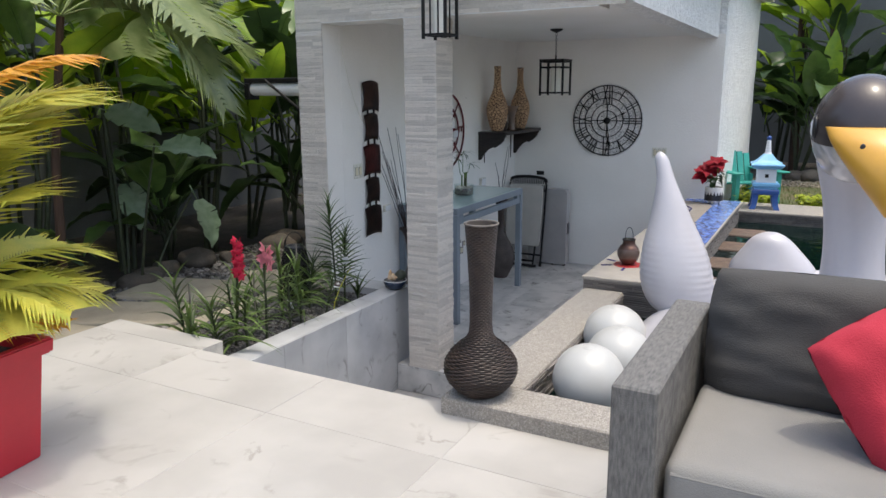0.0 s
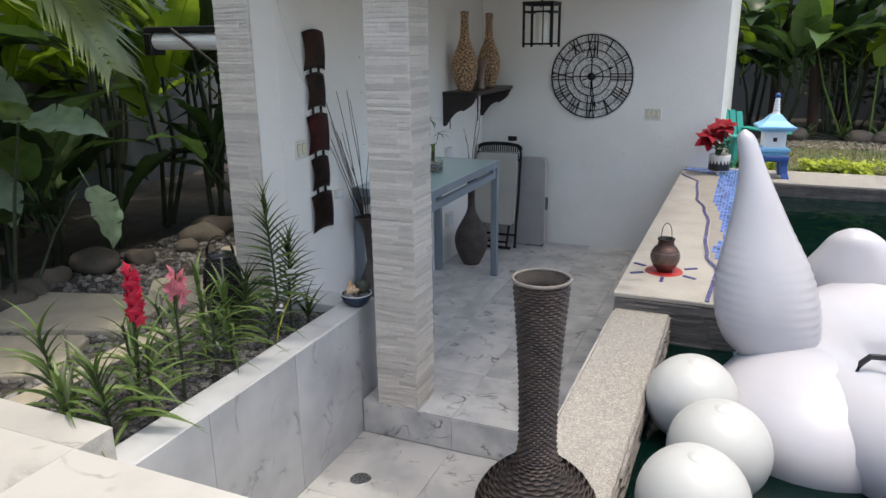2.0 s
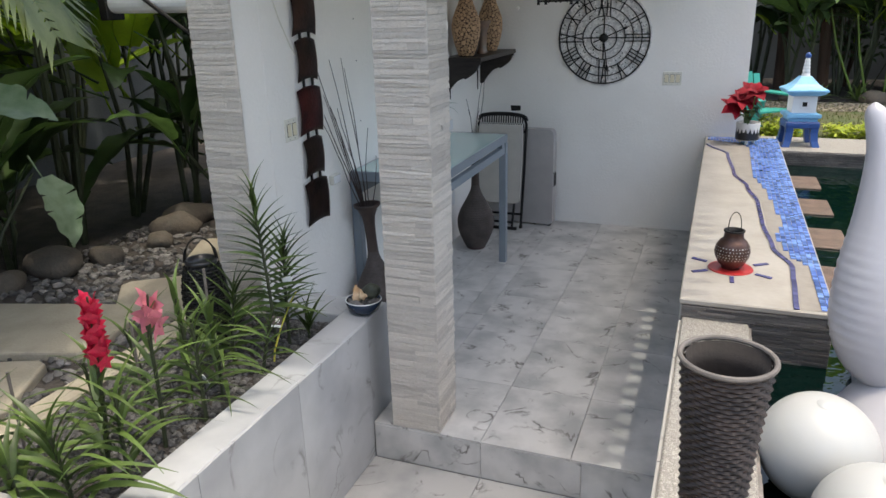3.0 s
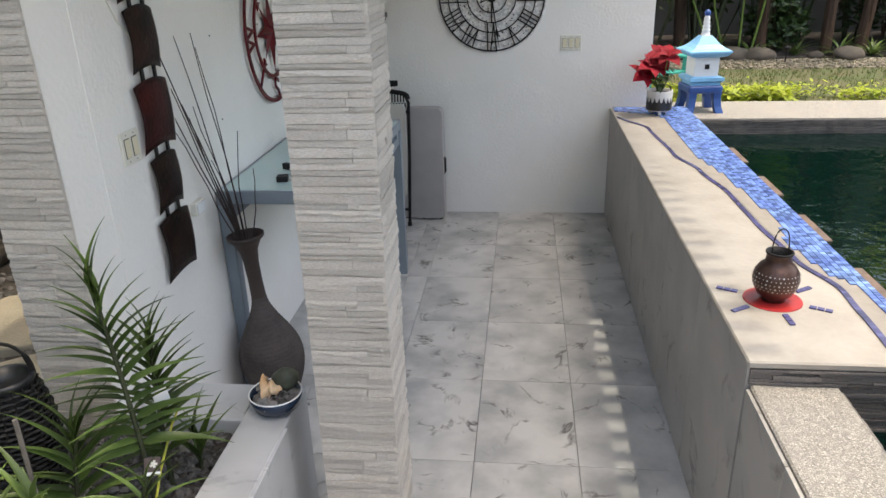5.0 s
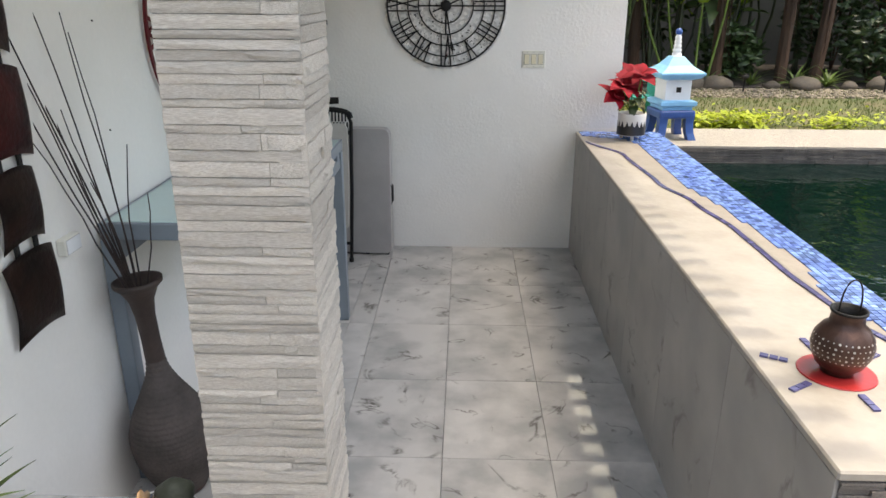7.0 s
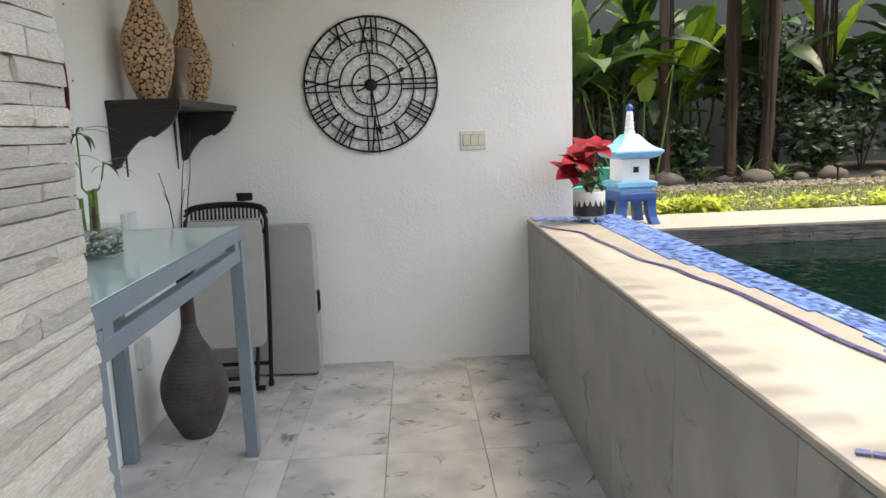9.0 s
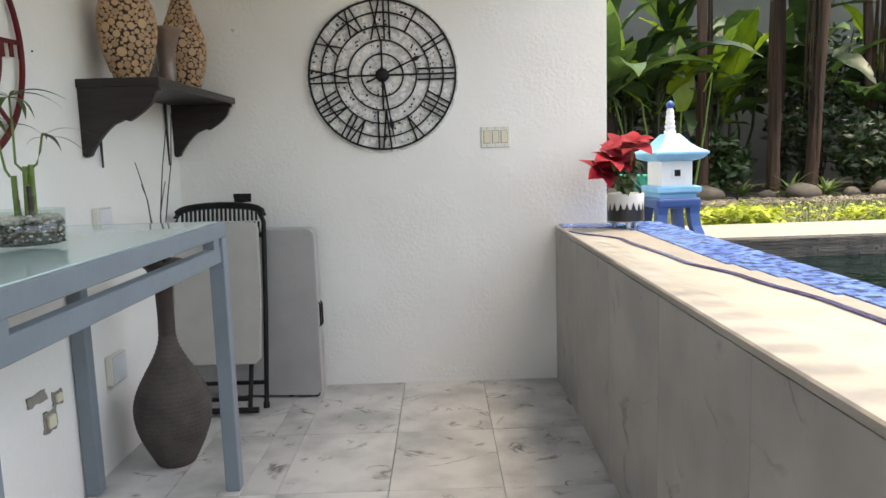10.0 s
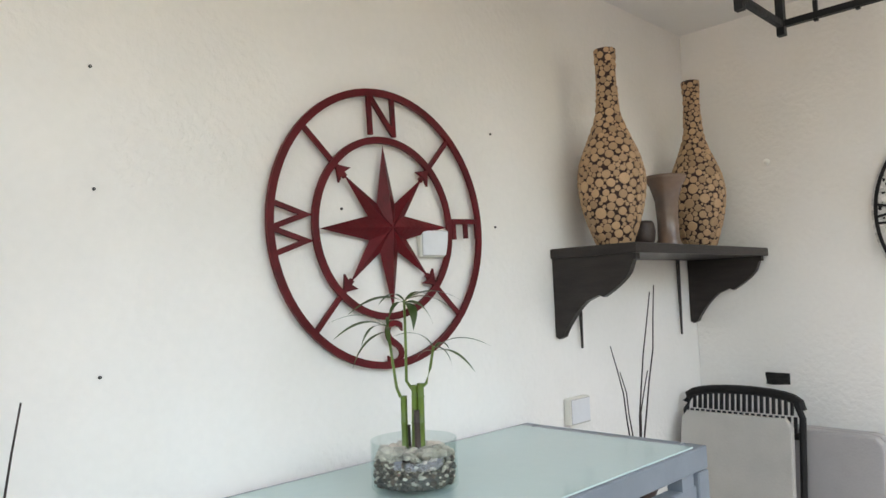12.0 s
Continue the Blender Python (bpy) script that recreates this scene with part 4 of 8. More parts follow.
# ---------------------------------------------------------------- hammered metal relief of five plates
def relief():
    r = thing("wall_relief", (WALL_X + 0.006, 5.155, 0.85), "string of five curved dark copper plates on the wall", "wall decoration", turn=WALL_TURN)
    specs = [(1.02, 1.25, 0.25, 0.0, 0), (0.785, 0.995, 0.215, 0.0, 0), (0.505, 0.745, 0.255, 0.0, 1), (0.272, 0.475, 0.21, 0.0, 0), (0.0, 0.24, 0.255, 0.0, 0)]
    for z0, z1, w, tilt, red in specs:
        bm = bmesh.new()
        n, k = 10, 8
        grid = []
        for i in range(n + 1):
            row = []
            for j in range(k + 1):
                u, v = i / n - 0.5, j / k
                bulge = 0.010 * (1 - (2 * u) ** 2) + 0.012 * math.sin(v * math.pi)
                row.append(bm.verts.new((0.95 * w * u * (1 - 0.06 * math.sin(v * math.pi)), -bulge - 0.006, z0 + (z1 - z0) * v - 0.02 * (2 * u) ** 2)))
            grid.append(row)
        for i in range(n):
            for j in range(k):
                bm.faces.new((grid[i][j], grid[i + 1][j], grid[i + 1][j + 1], grid[i][j + 1]))
        bmesh.ops.solidify(bm, geom=bm.faces[:], thickness=0.004)
        part("plate", bm, M["copper_red" if red else "copper"], r, "reddish hammered plate" if red else "", True)
    for z0, z1 in ((0.225, 0.285), (0.46, 0.52), (0.73, 0.80), (0.98, 1.04)):
        for x in (-0.045, 0.045):
            part("strap", boxed(x - 0.008, x + 0.008, -0.012, -0.004, z0 - 0.01, z1 + 0.01), M["black_metal"], r)
    return r


relief()


# ---------------------------------------------------------------- hanging lanterns
def hanging_lantern(at, top, w, h, label):
    """at: centre of its lowest frame; top: height of the ceiling hook."""
    l = thing("hanging_lantern", at, label, "lamp", "hanging lanterns")
    a, t = w / 2, 0.008
    for sx in (-1, 1):
        for sy in (-1, 1):
            part("post", boxed(sx * a - t, sx * a + t, sy * a - t, sy * a + t, -0.012, h), M["black_metal"], l)
            part("glass_bar", boxed(sx * a * 0.36 - 0.004, sx * a * 0.36 + 0.004, sy * a - 0.004, sy * a + 0.004, 0.0, h - 0.01), M["black_metal"], l)
    for z in (0.012, h - 0.008, h * 0.8):
        bm = bmesh.new()
        for s in (-1, 1):
            box(bm, -a, a, s * a - 0.006, s * a + 0.006, z - 0.007, z + 0.007)
            box(bm, s * a - 0.006, s * a + 0.006, -a + 0.007, a - 0.007, z - 0.007, z + 0.007)
        part("frame", bm, M["black_metal"], l)
    part("roof_plate", boxed(-a - 0.012, a + 0.012, -a - 0.012, a + 0.012, h, h + 0.012, 0.003), M["black_metal"], l)
    g = part("glass", lathe(bmesh.new(), [(0.045, 0.02), (0.045, h - 0.03)], 20), M["plastic_white"], l, "pale candle-shaped lamp tube", True)
    z1 = top - at[2]
    part("stem", tube(bmesh.new(), [(0, 0, h), (0, 0, h + 0.05)], 0.008, 8), M["black_metal"], l)
    n = max(2, int((z1 - h - 0.06) / 0.024))
    for i in range(n):
        z = h + 0.05 + (z1 - h - 0.06) * (i + 0.5) / n
        pts = [((0.009 if i % 2 else 0.0) * math.cos(k), (0.0 if i % 2 else 0.009) * math.cos(k), z + 0.015 * math.sin(k)) for k in [2 * math.pi * q / 8 for q in range(8)]]
        part("chain_link", tube(bmesh.new(), pts, 0.002, 5, closed=True), M["black_metal"], l)
    part("canopy", lathe(bmesh.new(), [(0.001, z1 - 0.03), (0.02, z1 - 0.03), (0.055, z1 - 0.012), (0.06, z1 - 0.001), (0.001, z1 - 0.001)], 24), M["black_metal"], l, smooth=True)
    return l


hanging_lantern((-2.125, 6.72, 1.978), CEIL, 0.215, 0.30, "black metal lantern hanging on a chain from the ceiling")
hanging_lantern((-1.985, 4.22, 2.335), 3.2, 0.15, 0.34, "black metal lantern hanging in front of the stone pillar")


# ---------------------------------------------------------------- lucky bamboo and small things on the table
def stones(bm, count, spread, size, seed, z0=0.0, layers=1, rect=None, scale_z=0.6):
    rnd = random.Random(seed)
    for i in range(count):
        if rect:
            x, y = rnd.uniform(rect[0], rect[1]), rnd.uniform(rect[2], rect[3])
            z = z0
        else:
            a, r = rnd.random() * 6.283, spread * math.sqrt(rnd.random())
            x, y, z = r * math.cos(a), r * math.sin(a), z0 + rnd.random() * layers
        s = size * (0.55 + 0.9 * rnd.random())
        m = Matrix.Translation((x, y, z + s * 0.2)) @ Euler((rnd.uniform(-.5, .5), rnd.uniform(-.5, .5), rnd.random() * 6.28)).to_matrix().to_4x4() @ Matrix.Diagonal((s * rnd.uniform(0.8, 1.3), s * rnd.uniform(0.7, 1.0), s * scale_z * rnd.uniform(0.8, 1.2), 1))
        base = [(0, 0, -1), (0.894, 0, -0.447), (0.276, 0.851, -0.447), (-0.724, 0.526, -0.447), (-0.724, -0.526, -0.447), (0.276, -0.851, -0.447), (0.724, 0.526, 0.447), (-0.276, 0.851, 0.447), (-0.894, 0, 0.447), (-0.276, -0.851, 0.447), (0.724, -0.526, 0.447), (0, 0, 1)]
        vs = [bm.verts.new(m @ (Vector(p) * rnd.uniform(0.85, 1.12))) for p in base]
        for a, b, c in ((0, 2, 1), (0, 3, 2), (0, 4, 3), (0, 5, 4), (0, 1, 5), (1, 2, 6), (2, 3, 7), (3, 4, 8), (4, 5, 9), (5, 1, 10), (1, 6, 10), (2, 7, 6), (3, 8, 7), (4, 9, 8), (5, 10, 9), (6, 11, 10), (7, 11, 6), (8, 11, 7), (9, 11, 8), (10, 11, 9)):
            bm.faces.new((vs[a], vs[b], vs[c]))
    return bm


def blade(length, width, droop, fold=0.15, steps=8, power=0.8, tip=1.0):
    """A leaf along +x, bending down, folded along its rib."""
    bm = bmesh.new()
    rows = []
    for i in range(steps + 1):
        f = i / steps
        w = width * (math.sin(math.pi * min(1, f ** power * 0.97 + 0.03))) * 0.5 + 0.0006
        x = length * (f - 0.18 * droop * f * f)
        z = length * (0.25 * f * (1 - f) - droop * f * f * 0.5)
        rows.append([bm.verts.new((x, -w, z + w * fold)), bm.verts.new((x, 0, z)), bm.verts.new((x, w, z + w * fold))])
    for a, b in zip(rows, rows[1:]):
        bm.faces.new((a[0], b[0], b[1], a[1]))
        bm.faces.new((a[1], b[1], b[2], a[2]))
    return bm


def leaf_mesh(name, mat, *a, **k):
    me = bpy.data.meshes.new(name)
    bm = blade(*a, **k)
    bm.to_mesh(me)
    bm.free()
    me.materials.append(mat)
    for p in me.polygons:
        p.use_smooth = True
    return me


def bamboo_pot(at):
    b = thing("lucky_bamboo", at, "lucky bamboo in a round glass bowl of pebbles on the table", "plant")
    bowl = part("glass_bowl", lathe(bmesh.new(), [(0.001, 0.0), (0.088, 0.0), (0.093, 0.006), (0.093, 0.103), (0.090, 0.103), (0.089, 0.012), (0.001, 0.01)], 48), M["clear_glass"], b, "clear round glass bowl", True)
    part("earth", lathe(bmesh.new(), [(0.001, 0.011), (0.078, 0.011), (0.080, 0.014), (0.080, 0.066), (0.001, 0.070)], 32), M["soil"], b, "dark wet earth in the bowl", True)

    def shell(count, low, high, size, seed, inner):
        """Small stones pressed against the glass."""
        rnd = random.Random(seed)
        bm = bmesh.new()
        for _ in range(count):
            a, z, r = rnd.random() * 6.283, rnd.uniform(low, high), rnd.uniform(inner, 0.0835)
            one = stones(bmesh.new(), 1, 0, size, rnd.randrange(9999), 0.0, 0.0)
            one.transform(Matrix.Translation((r * math.cos(a), r * math.sin(a), z)))
            me = bpy.data.meshes.new("stone")
            one.to_mesh(me)
            one.free()
            bm.from_mesh(me)
            bpy.data.meshes.remove(me)
        return bm
    tagged(part("gravel_fill", shell(330, 0.013, 0.066, 0.0062, 4, 0.078), M["brown_gravel"], b, "dark brown gravel"), kind="stuff")
    tagged(part("pebble_fill", shell(230, 0.020, 0.078, 0.0056, 3, 0.079), M["pebble"], b, "white and cream pebbles"), kind="stuff")
    tagged(part("pebble_top", stones(bmesh.new(), 120, 0.072, 0.0125, 5, 0.069, 0.010), M["pebble"], b, "larger pale pebbles on top"), kind="stuff")
    rnd = random.Random(8)
    thin = leaf_mesh("bamboo_leaf", M["bamboo_leaf"], 0.13, 0.013, 0.75)
    broad = leaf_mesh("bamboo_leaf", M["bamboo_leaf"], 0.085, 0.028, 1.1)
    for x, y, h, lx, mat in ((-0.020, -0.008, 0.200, 0.002, "bamboo_stem"), (0.000, 0.0, 0.217, 0.010, "bamboo_stem"), (0.018, 0.006, 0.221, 0.004, "bamboo_stem"), (-0.022, 0.004, 0.128, -0.002, "vase_neck"), (0.016, -0.002, 0.165, 0.0, "vase_neck")):
        prof = []
        z = 0.03
        while z < h - 0.02:
            prof += [(0.0072, z), (0.0072, min(z + 0.050, h - 0.004)), (0.0082, min(z + 0.053, h))]
            z += 0.055
        prof.append((0.001, prof[-1][1]))
        bm = lathe(bmesh.new(), prof, 12)
        bm.transform(Matrix.Translation((x, y, 0)) @ Matrix.Shear("XY", 4, (lx / h, 0.0)))
        part("cane", bm, M[mat], b, smooth=True)
    # shoots: foot, knee, bend and tip; leaves spring from the tip
    for pts, leaves in ((((-0.026, -0.010, 0.19), (-0.036, -0.012, 0.21), (-0.044, -0.016, 0.28), (-0.052, -0.018, 0.345)), ((178, -12, 1.15, 0), (200, -28, 1.1, 0), (160, 0, 0.95, 0), (230, 20, 0.9, 0), (20, -25, 0.5, 1), (120, -40, 0.6, 0), (300, 10, 0.8, 0))),
                        (((0.004, 0.0, 0.205), (-0.012, -0.004, 0.225), (-0.010, -0.004, 0.31), (-0.010, -0.004, 0.40)), ((15, -20, 1.1, 0), (5, -8, 1.05, 0), (35, 5, 1.0, 1), (330, 15, 0.95, 1), (185, -12, 1.1, 0), (150, -20, 0.9, 0), (250, 0, 0.7, 1), (80, -30, 0.8, 0))),
                        (((0.022, 0.006, 0.21), (0.036, 0.010, 0.222), (0.046, 0.014, 0.255), (0.054, 0.018, 0.30)), ((15, -25, 1.0, 0), (350, -2, 0.9, 0), (20, 15, 0.75, 1), (200, -10, 0.55, 1), (165, -35, 0.9, 0), (90, -20, 0.7, 0)))):
        part("shoot", tube(bmesh.new(), pts, 0.0036, 8, 0.0028), M["bamboo_stem"], b)
        tip = Vector(pts[-1])
        for yaw, up, size, kind in leaves:
            shared("leaf", (thin, broad)[kind], Matrix.Translation(tip - Vector((0, 0, 0.012 * rnd.random()))) @ Euler((rnd.uniform(-0.3, 0.3), radians(up), radians(yaw + 19))).to_matrix().to_4x4() @ Matrix.Diagonal((size, size, size, 1)), b)
    return b


bamboo_pot((-2.862, 6.30, 1.0375))
tag = thing("label_tag", (-2.87, 5.77, 1.0375), "small white paper tag lying on the glass table", "tag", turn=70)
part("paper", boxed(-0.02, 0.02, -0.008, 0.008, 0, 0.0015), M["white_paint"], tag)
for k in range(5):
    part("print", boxed(-0.014 + 0.0055 * k, -0.0105 + 0.0055 * k, -0.004, 0.003, 0.0014, 0.0019), M["black_metal"], tag)
for at, turn, size in (((-2.925, 5.905, 1.0375), -30, (0.042, 0.026, 0.030)), ((-2.885, 5.71, 1.0375), 10, (0.05, 0.045, 0.028))):
    g = thing("black_gadget", at, "small black plastic gadget lying on the glass table", "gadget", "small things on the table", turn)
    w, d, h = size
    part("case", boxed(-w / 2, w / 2, -d / 2, d / 2, 0, h, 0.004, None, 2), M["black_metal"], g)
    part("lug", boxed(w / 2 - 0.002, w / 2 + 0.012, -0.006, 0.006, 0.002, 0.008), M["plastic_grey"], g)


# ---------------------------------------------------------------- things on the pool bar
def along(pts, y):
    """Smooth x between (y, x) stations along the counter."""
    for (y0, x0), (y1, x1) in zip(pts, pts[1:]):
        if y <= y1:
            f = max(0.0, min(1.0, (y - y0) / (y1 - y0)))
            f = f * f * (3 - 2 * f)
            return x0 + (x1 - x0) * f
    return pts[-1][1]


def mosaic_curve(y):
    """x of the violet line that winds along the counter."""
    return along([(4.55, -0.715), (4.87, -0.703), (5.03, -0.696), (5.3, -0.762), (5.7, -0.792), (6.1, -0.80), (6.5, -0.85), (6.85, -0.925), (7.5, -0.965), (7.9, -1.12)], y)


def blue_edge(y):
    """x where the blue field begins; it fills the whole width at the far end."""
    return along([(4.55, -0.65), (5.05, -0.643), (5.2, -0.715), (5.45, -0.745), (5.7, -0.712), (6.0, -0.72), (6.4, -0.76), (6.85, -0.818), (7.2, -0.83), (7.75, -0.81), (7.95, -0.86), (8.08, -1.125)], y)


mos = thing("counter_mosaic", (0, 0, BAR), "winding blue glass mosaic set into the cream counter top", "mosaic")
bm = bmesh.new()
n = 120
for i in range(n):
    ya, yb = 4.56 + 3.67 * i / n, 4.56 + 3.67 * (i + 1) / n
    xa, xb = mosaic_curve(ya), mosaic_curve(yb)
    vs = [bm.verts.new(p) for p in ((min(xa + 0.018, -0.7), ya, 0.0022), (-0.582, ya, 0.0022), (-0.582, yb, 0.0022), (min(xb + 0.018, -0.7), yb, 0.0022))]
    bm.faces.new(vs)
part("grey_bed", bm, M["mosaic_bed"], mos, "grey stone band under the mosaic")
bm = bmesh.new()
y = 4.565
rnd = random.Random(4)
while y < 8.22:
    left = blue_edge(y)
    x = -0.583
    while x - 0.022 > left:
        box(bm, x - 0.022, x - 0.002, y, y + 0.020, 0.0015, 0.0065 + 0.0008 * rnd.random())
        x -= 0.0225
    y += 0.0225
tagged(part("blue_tesserae", bm, M["mosaic_blue"], mos, "small square blue glass tesserae"), kind="stuff")
bm = bmesh.new()
y = 4.565
while y < 7.9:
    x = mosaic_curve(y)
    ang = math.atan2(mosaic_curve(y + 0.01) - x, 0.01)
    box(bm, -0.010, 0.010, -0.0115, 0.0115, 0.0015, 0.006, m=Matrix.Translation((x, y, 0)) @ Matrix.Rotation(-ang, 4, "Z"))
    y += 0.025 * max(0.4, math.cos(ang))
tagged(part("violet_line", bm, M["mosaic_violet"], mos, "single row of violet glass tesserae"), kind="stuff")
LX, LY = -0.95, 4.955
sb = thing("sun_mosaic", (LX, LY, BAR), "round red mosaic disc with short violet rays under the lantern", "mosaic")
part("disc", lathe(bmesh.new(), [(0.001, 0.004), (0.093, 0.004), (0.095, 0.001)], 40), M["red_paint"], sb)
for i in range(6):
    a = radians(60 * i + 32)
    for k in range(3):
        r = 0.125 + 0.024 * k
        part("ray_tessera", boxed(-0.0105, 0.0105, -0.0085, 0.0085, 0.001, 0.006, m=Matrix.Translation((r * math.cos(a), r * math.sin(a), 0)) @ Matrix.Rotation(a, 4, "Z")), M["mosaic_violet"], sb)


def punched_lantern(at):
    l = thing("table_lantern", at, "round bronze punched-metal lantern with a wire handle on the counter", "lantern")
    k = 0.92
    prof = [(0.001, 0.0), (0.042, 0.0), (0.045, 0.012), (0.062, 0.028), (0.077, 0.06), (0.081, 0.085), (0.076, 0.112), (0.06, 0.138), (0.045, 0.15), (0.043, 0.18), (0.046, 0.184)]
    part("body", lathe(bmesh.new(), [(r * k, z * k) for r, z in prof], 40), M["bronze"], l, smooth=True)
    # pale discs laid on the body paint in the light of the punched holes
    bm = bmesh.new()
    rnd = random.Random(2)
    for ring in range(9):
        th = radians(-52 + 13 * ring)
        count = int(30 * math.cos(th)) + 6
        for i in range(count):
            a = 2 * math.pi * (i + 0.5 * (ring % 2)) / count
            r, z = 0.0757 * math.cos(th) * 1.0, 0.0785 + 0.056 * math.sin(th)
            nrm = Vector((math.cos(a) * math.cos(th), math.sin(a) * math.cos(th), math.sin(th))).normalized()
            c = Vector((r * math.cos(a), r * math.sin(a), z)) + nrm * 0.003
            u = Vector((-math.sin(a), math.cos(a), 0))
            v = nrm.cross(u)
            s = 0.0022 if (i + ring) % 3 else 0.0034
            bm.faces.new([bm.verts.new(c + s * (math.cos(q) * u + math.sin(q) * v)) for q in (0, 1.05, 2.09, 3.14, 4.19, 5.24)])
    tagged(part("perforation", bm, M["painted_hole_light"], l, "pale discs painted as light through punched holes"), kind="stuff")
    part("rim", lathe(bmesh.new(), [(0.040, 0.166), (0.044, 0.168), (0.044, 0.174), (0.038, 0.174), (0.036, 0.14)], 32), M["black_metal"], l, smooth=True)
    pts = [(0.026 * math.cos(math.pi * i / 14), 0, 0.168 + 0.085 * math.sin(math.pi * i / 14) ** 0.7) for i in range(15)]
    part("handle", tube(bmesh.new(), pts, 0.0022, 6), M["black_metal"], l)
    return l


punched_lantern((LX, LY, BAR + 0.0045))


def poinsettia(at):
    p = thing("potted_poinsettia", at, "red poinsettia in a white pot with black dripping glaze", "plant")
    for a in range(3):
        x, y = 0.06 * math.cos(a * 2.09 + 0.5), 0.06 * math.sin(a * 2.09 + 0.5)
        part("foot", tube(bmesh.new(), [(x, y, 0), (x, y, 0.03)], 0.011, 10), M["pot_white"], p)
    pot = part("pot", lathe(bmesh.new(), [(0.001, 0.028), (0.083, 0.028), (0.088, 0.036), (0.090, 0.165), (0.088, 0.17), (0.082, 0.168), (0.08, 0.145), (0.001, 0.145)], 40), M["pot_white"], p, smooth=True)
    bm = bmesh.new()
    rnd = random.Random(6)
    n = 54
    lo, hi = [], []
    for i in range(n):
        a = 2 * math.pi * i / n
        peak = 0.072 + (0.048 * (1 if i % 3 == 0 else 0.25) + 0.012 * rnd.random())
        lo.append(bm.verts.new((0.0912 * math.cos(a), 0.0912 * math.sin(a), 0.034)))
        hi.append(bm.verts.new((0.0912 * math.cos(a), 0.0912 * math.sin(a), peak)))
    for i in range(n):
        j = (i + 1) % n
        bm.faces.new((lo[i], lo[j], hi[j], hi[i]))
    part("glaze", bm, M["pot_black"], pot, "black jagged glaze band")
    part("soil", lathe(bmesh.new(), [(0.001, 0.152), (0.081, 0.150)], 24), M["soil"], pot)
    bract = leaf_mesh("bract", M["poinsettia"], 0.145, 0.088, 0.35, 0.2)
    green = leaf_mesh("green_leaf", M["leaf_dark"], 0.10, 0.055, 0.8, 0.2)
    for hx, hy, hz in ((0.03, -0.03, 0.40), (-0.085, -0.035, 0.335), (-0.12, 0.0, 0.265), (-0.01, 0.06, 0.38), (-0.04, 0.05, 0.32)):
        part("stem", tube(bmesh.new(), [(0.0, 0.0, 0.15), (hx * 0.4, hy * 0.4, 0.22), (hx, hy, hz)], 0.005, 6, 0.004), M["bamboo_stem"], p)
        tilt = Euler((rnd.uniform(0.2, 0.7), -hx * 4, 0)).to_matrix().to_4x4()
        for i in range(11):
            a = 2 * math.pi * i / 11 + rnd.uniform(-0.2, 0.2)
            s = rnd.uniform(0.75, 1.1) * (1 if i % 2 else 0.75)
            shared("bract", bract, Matrix.Translation((hx, hy, hz + (0 if i % 2 else 0.012))) @ tilt @ Euler((0, -0.15 if i % 2 else -0.5, a)).to_matrix().to_4x4() @ Matrix.Diagonal((s, s, s, 1)), p)
    for i in range(16):
        a = rnd.random() * 6.283
        z = rnd.uniform(0.20, 0.34)
        shared("leaf", green, Matrix.Translation((0.02 * math.cos(a), 0.02 * math.sin(a), z)) @ Euler((0, rnd.uniform(-0.2, 0.5), a)).to_matrix().to_4x4(), p)
    return p


poinsettia((-0.826, 7.98, BAR + 0.007))


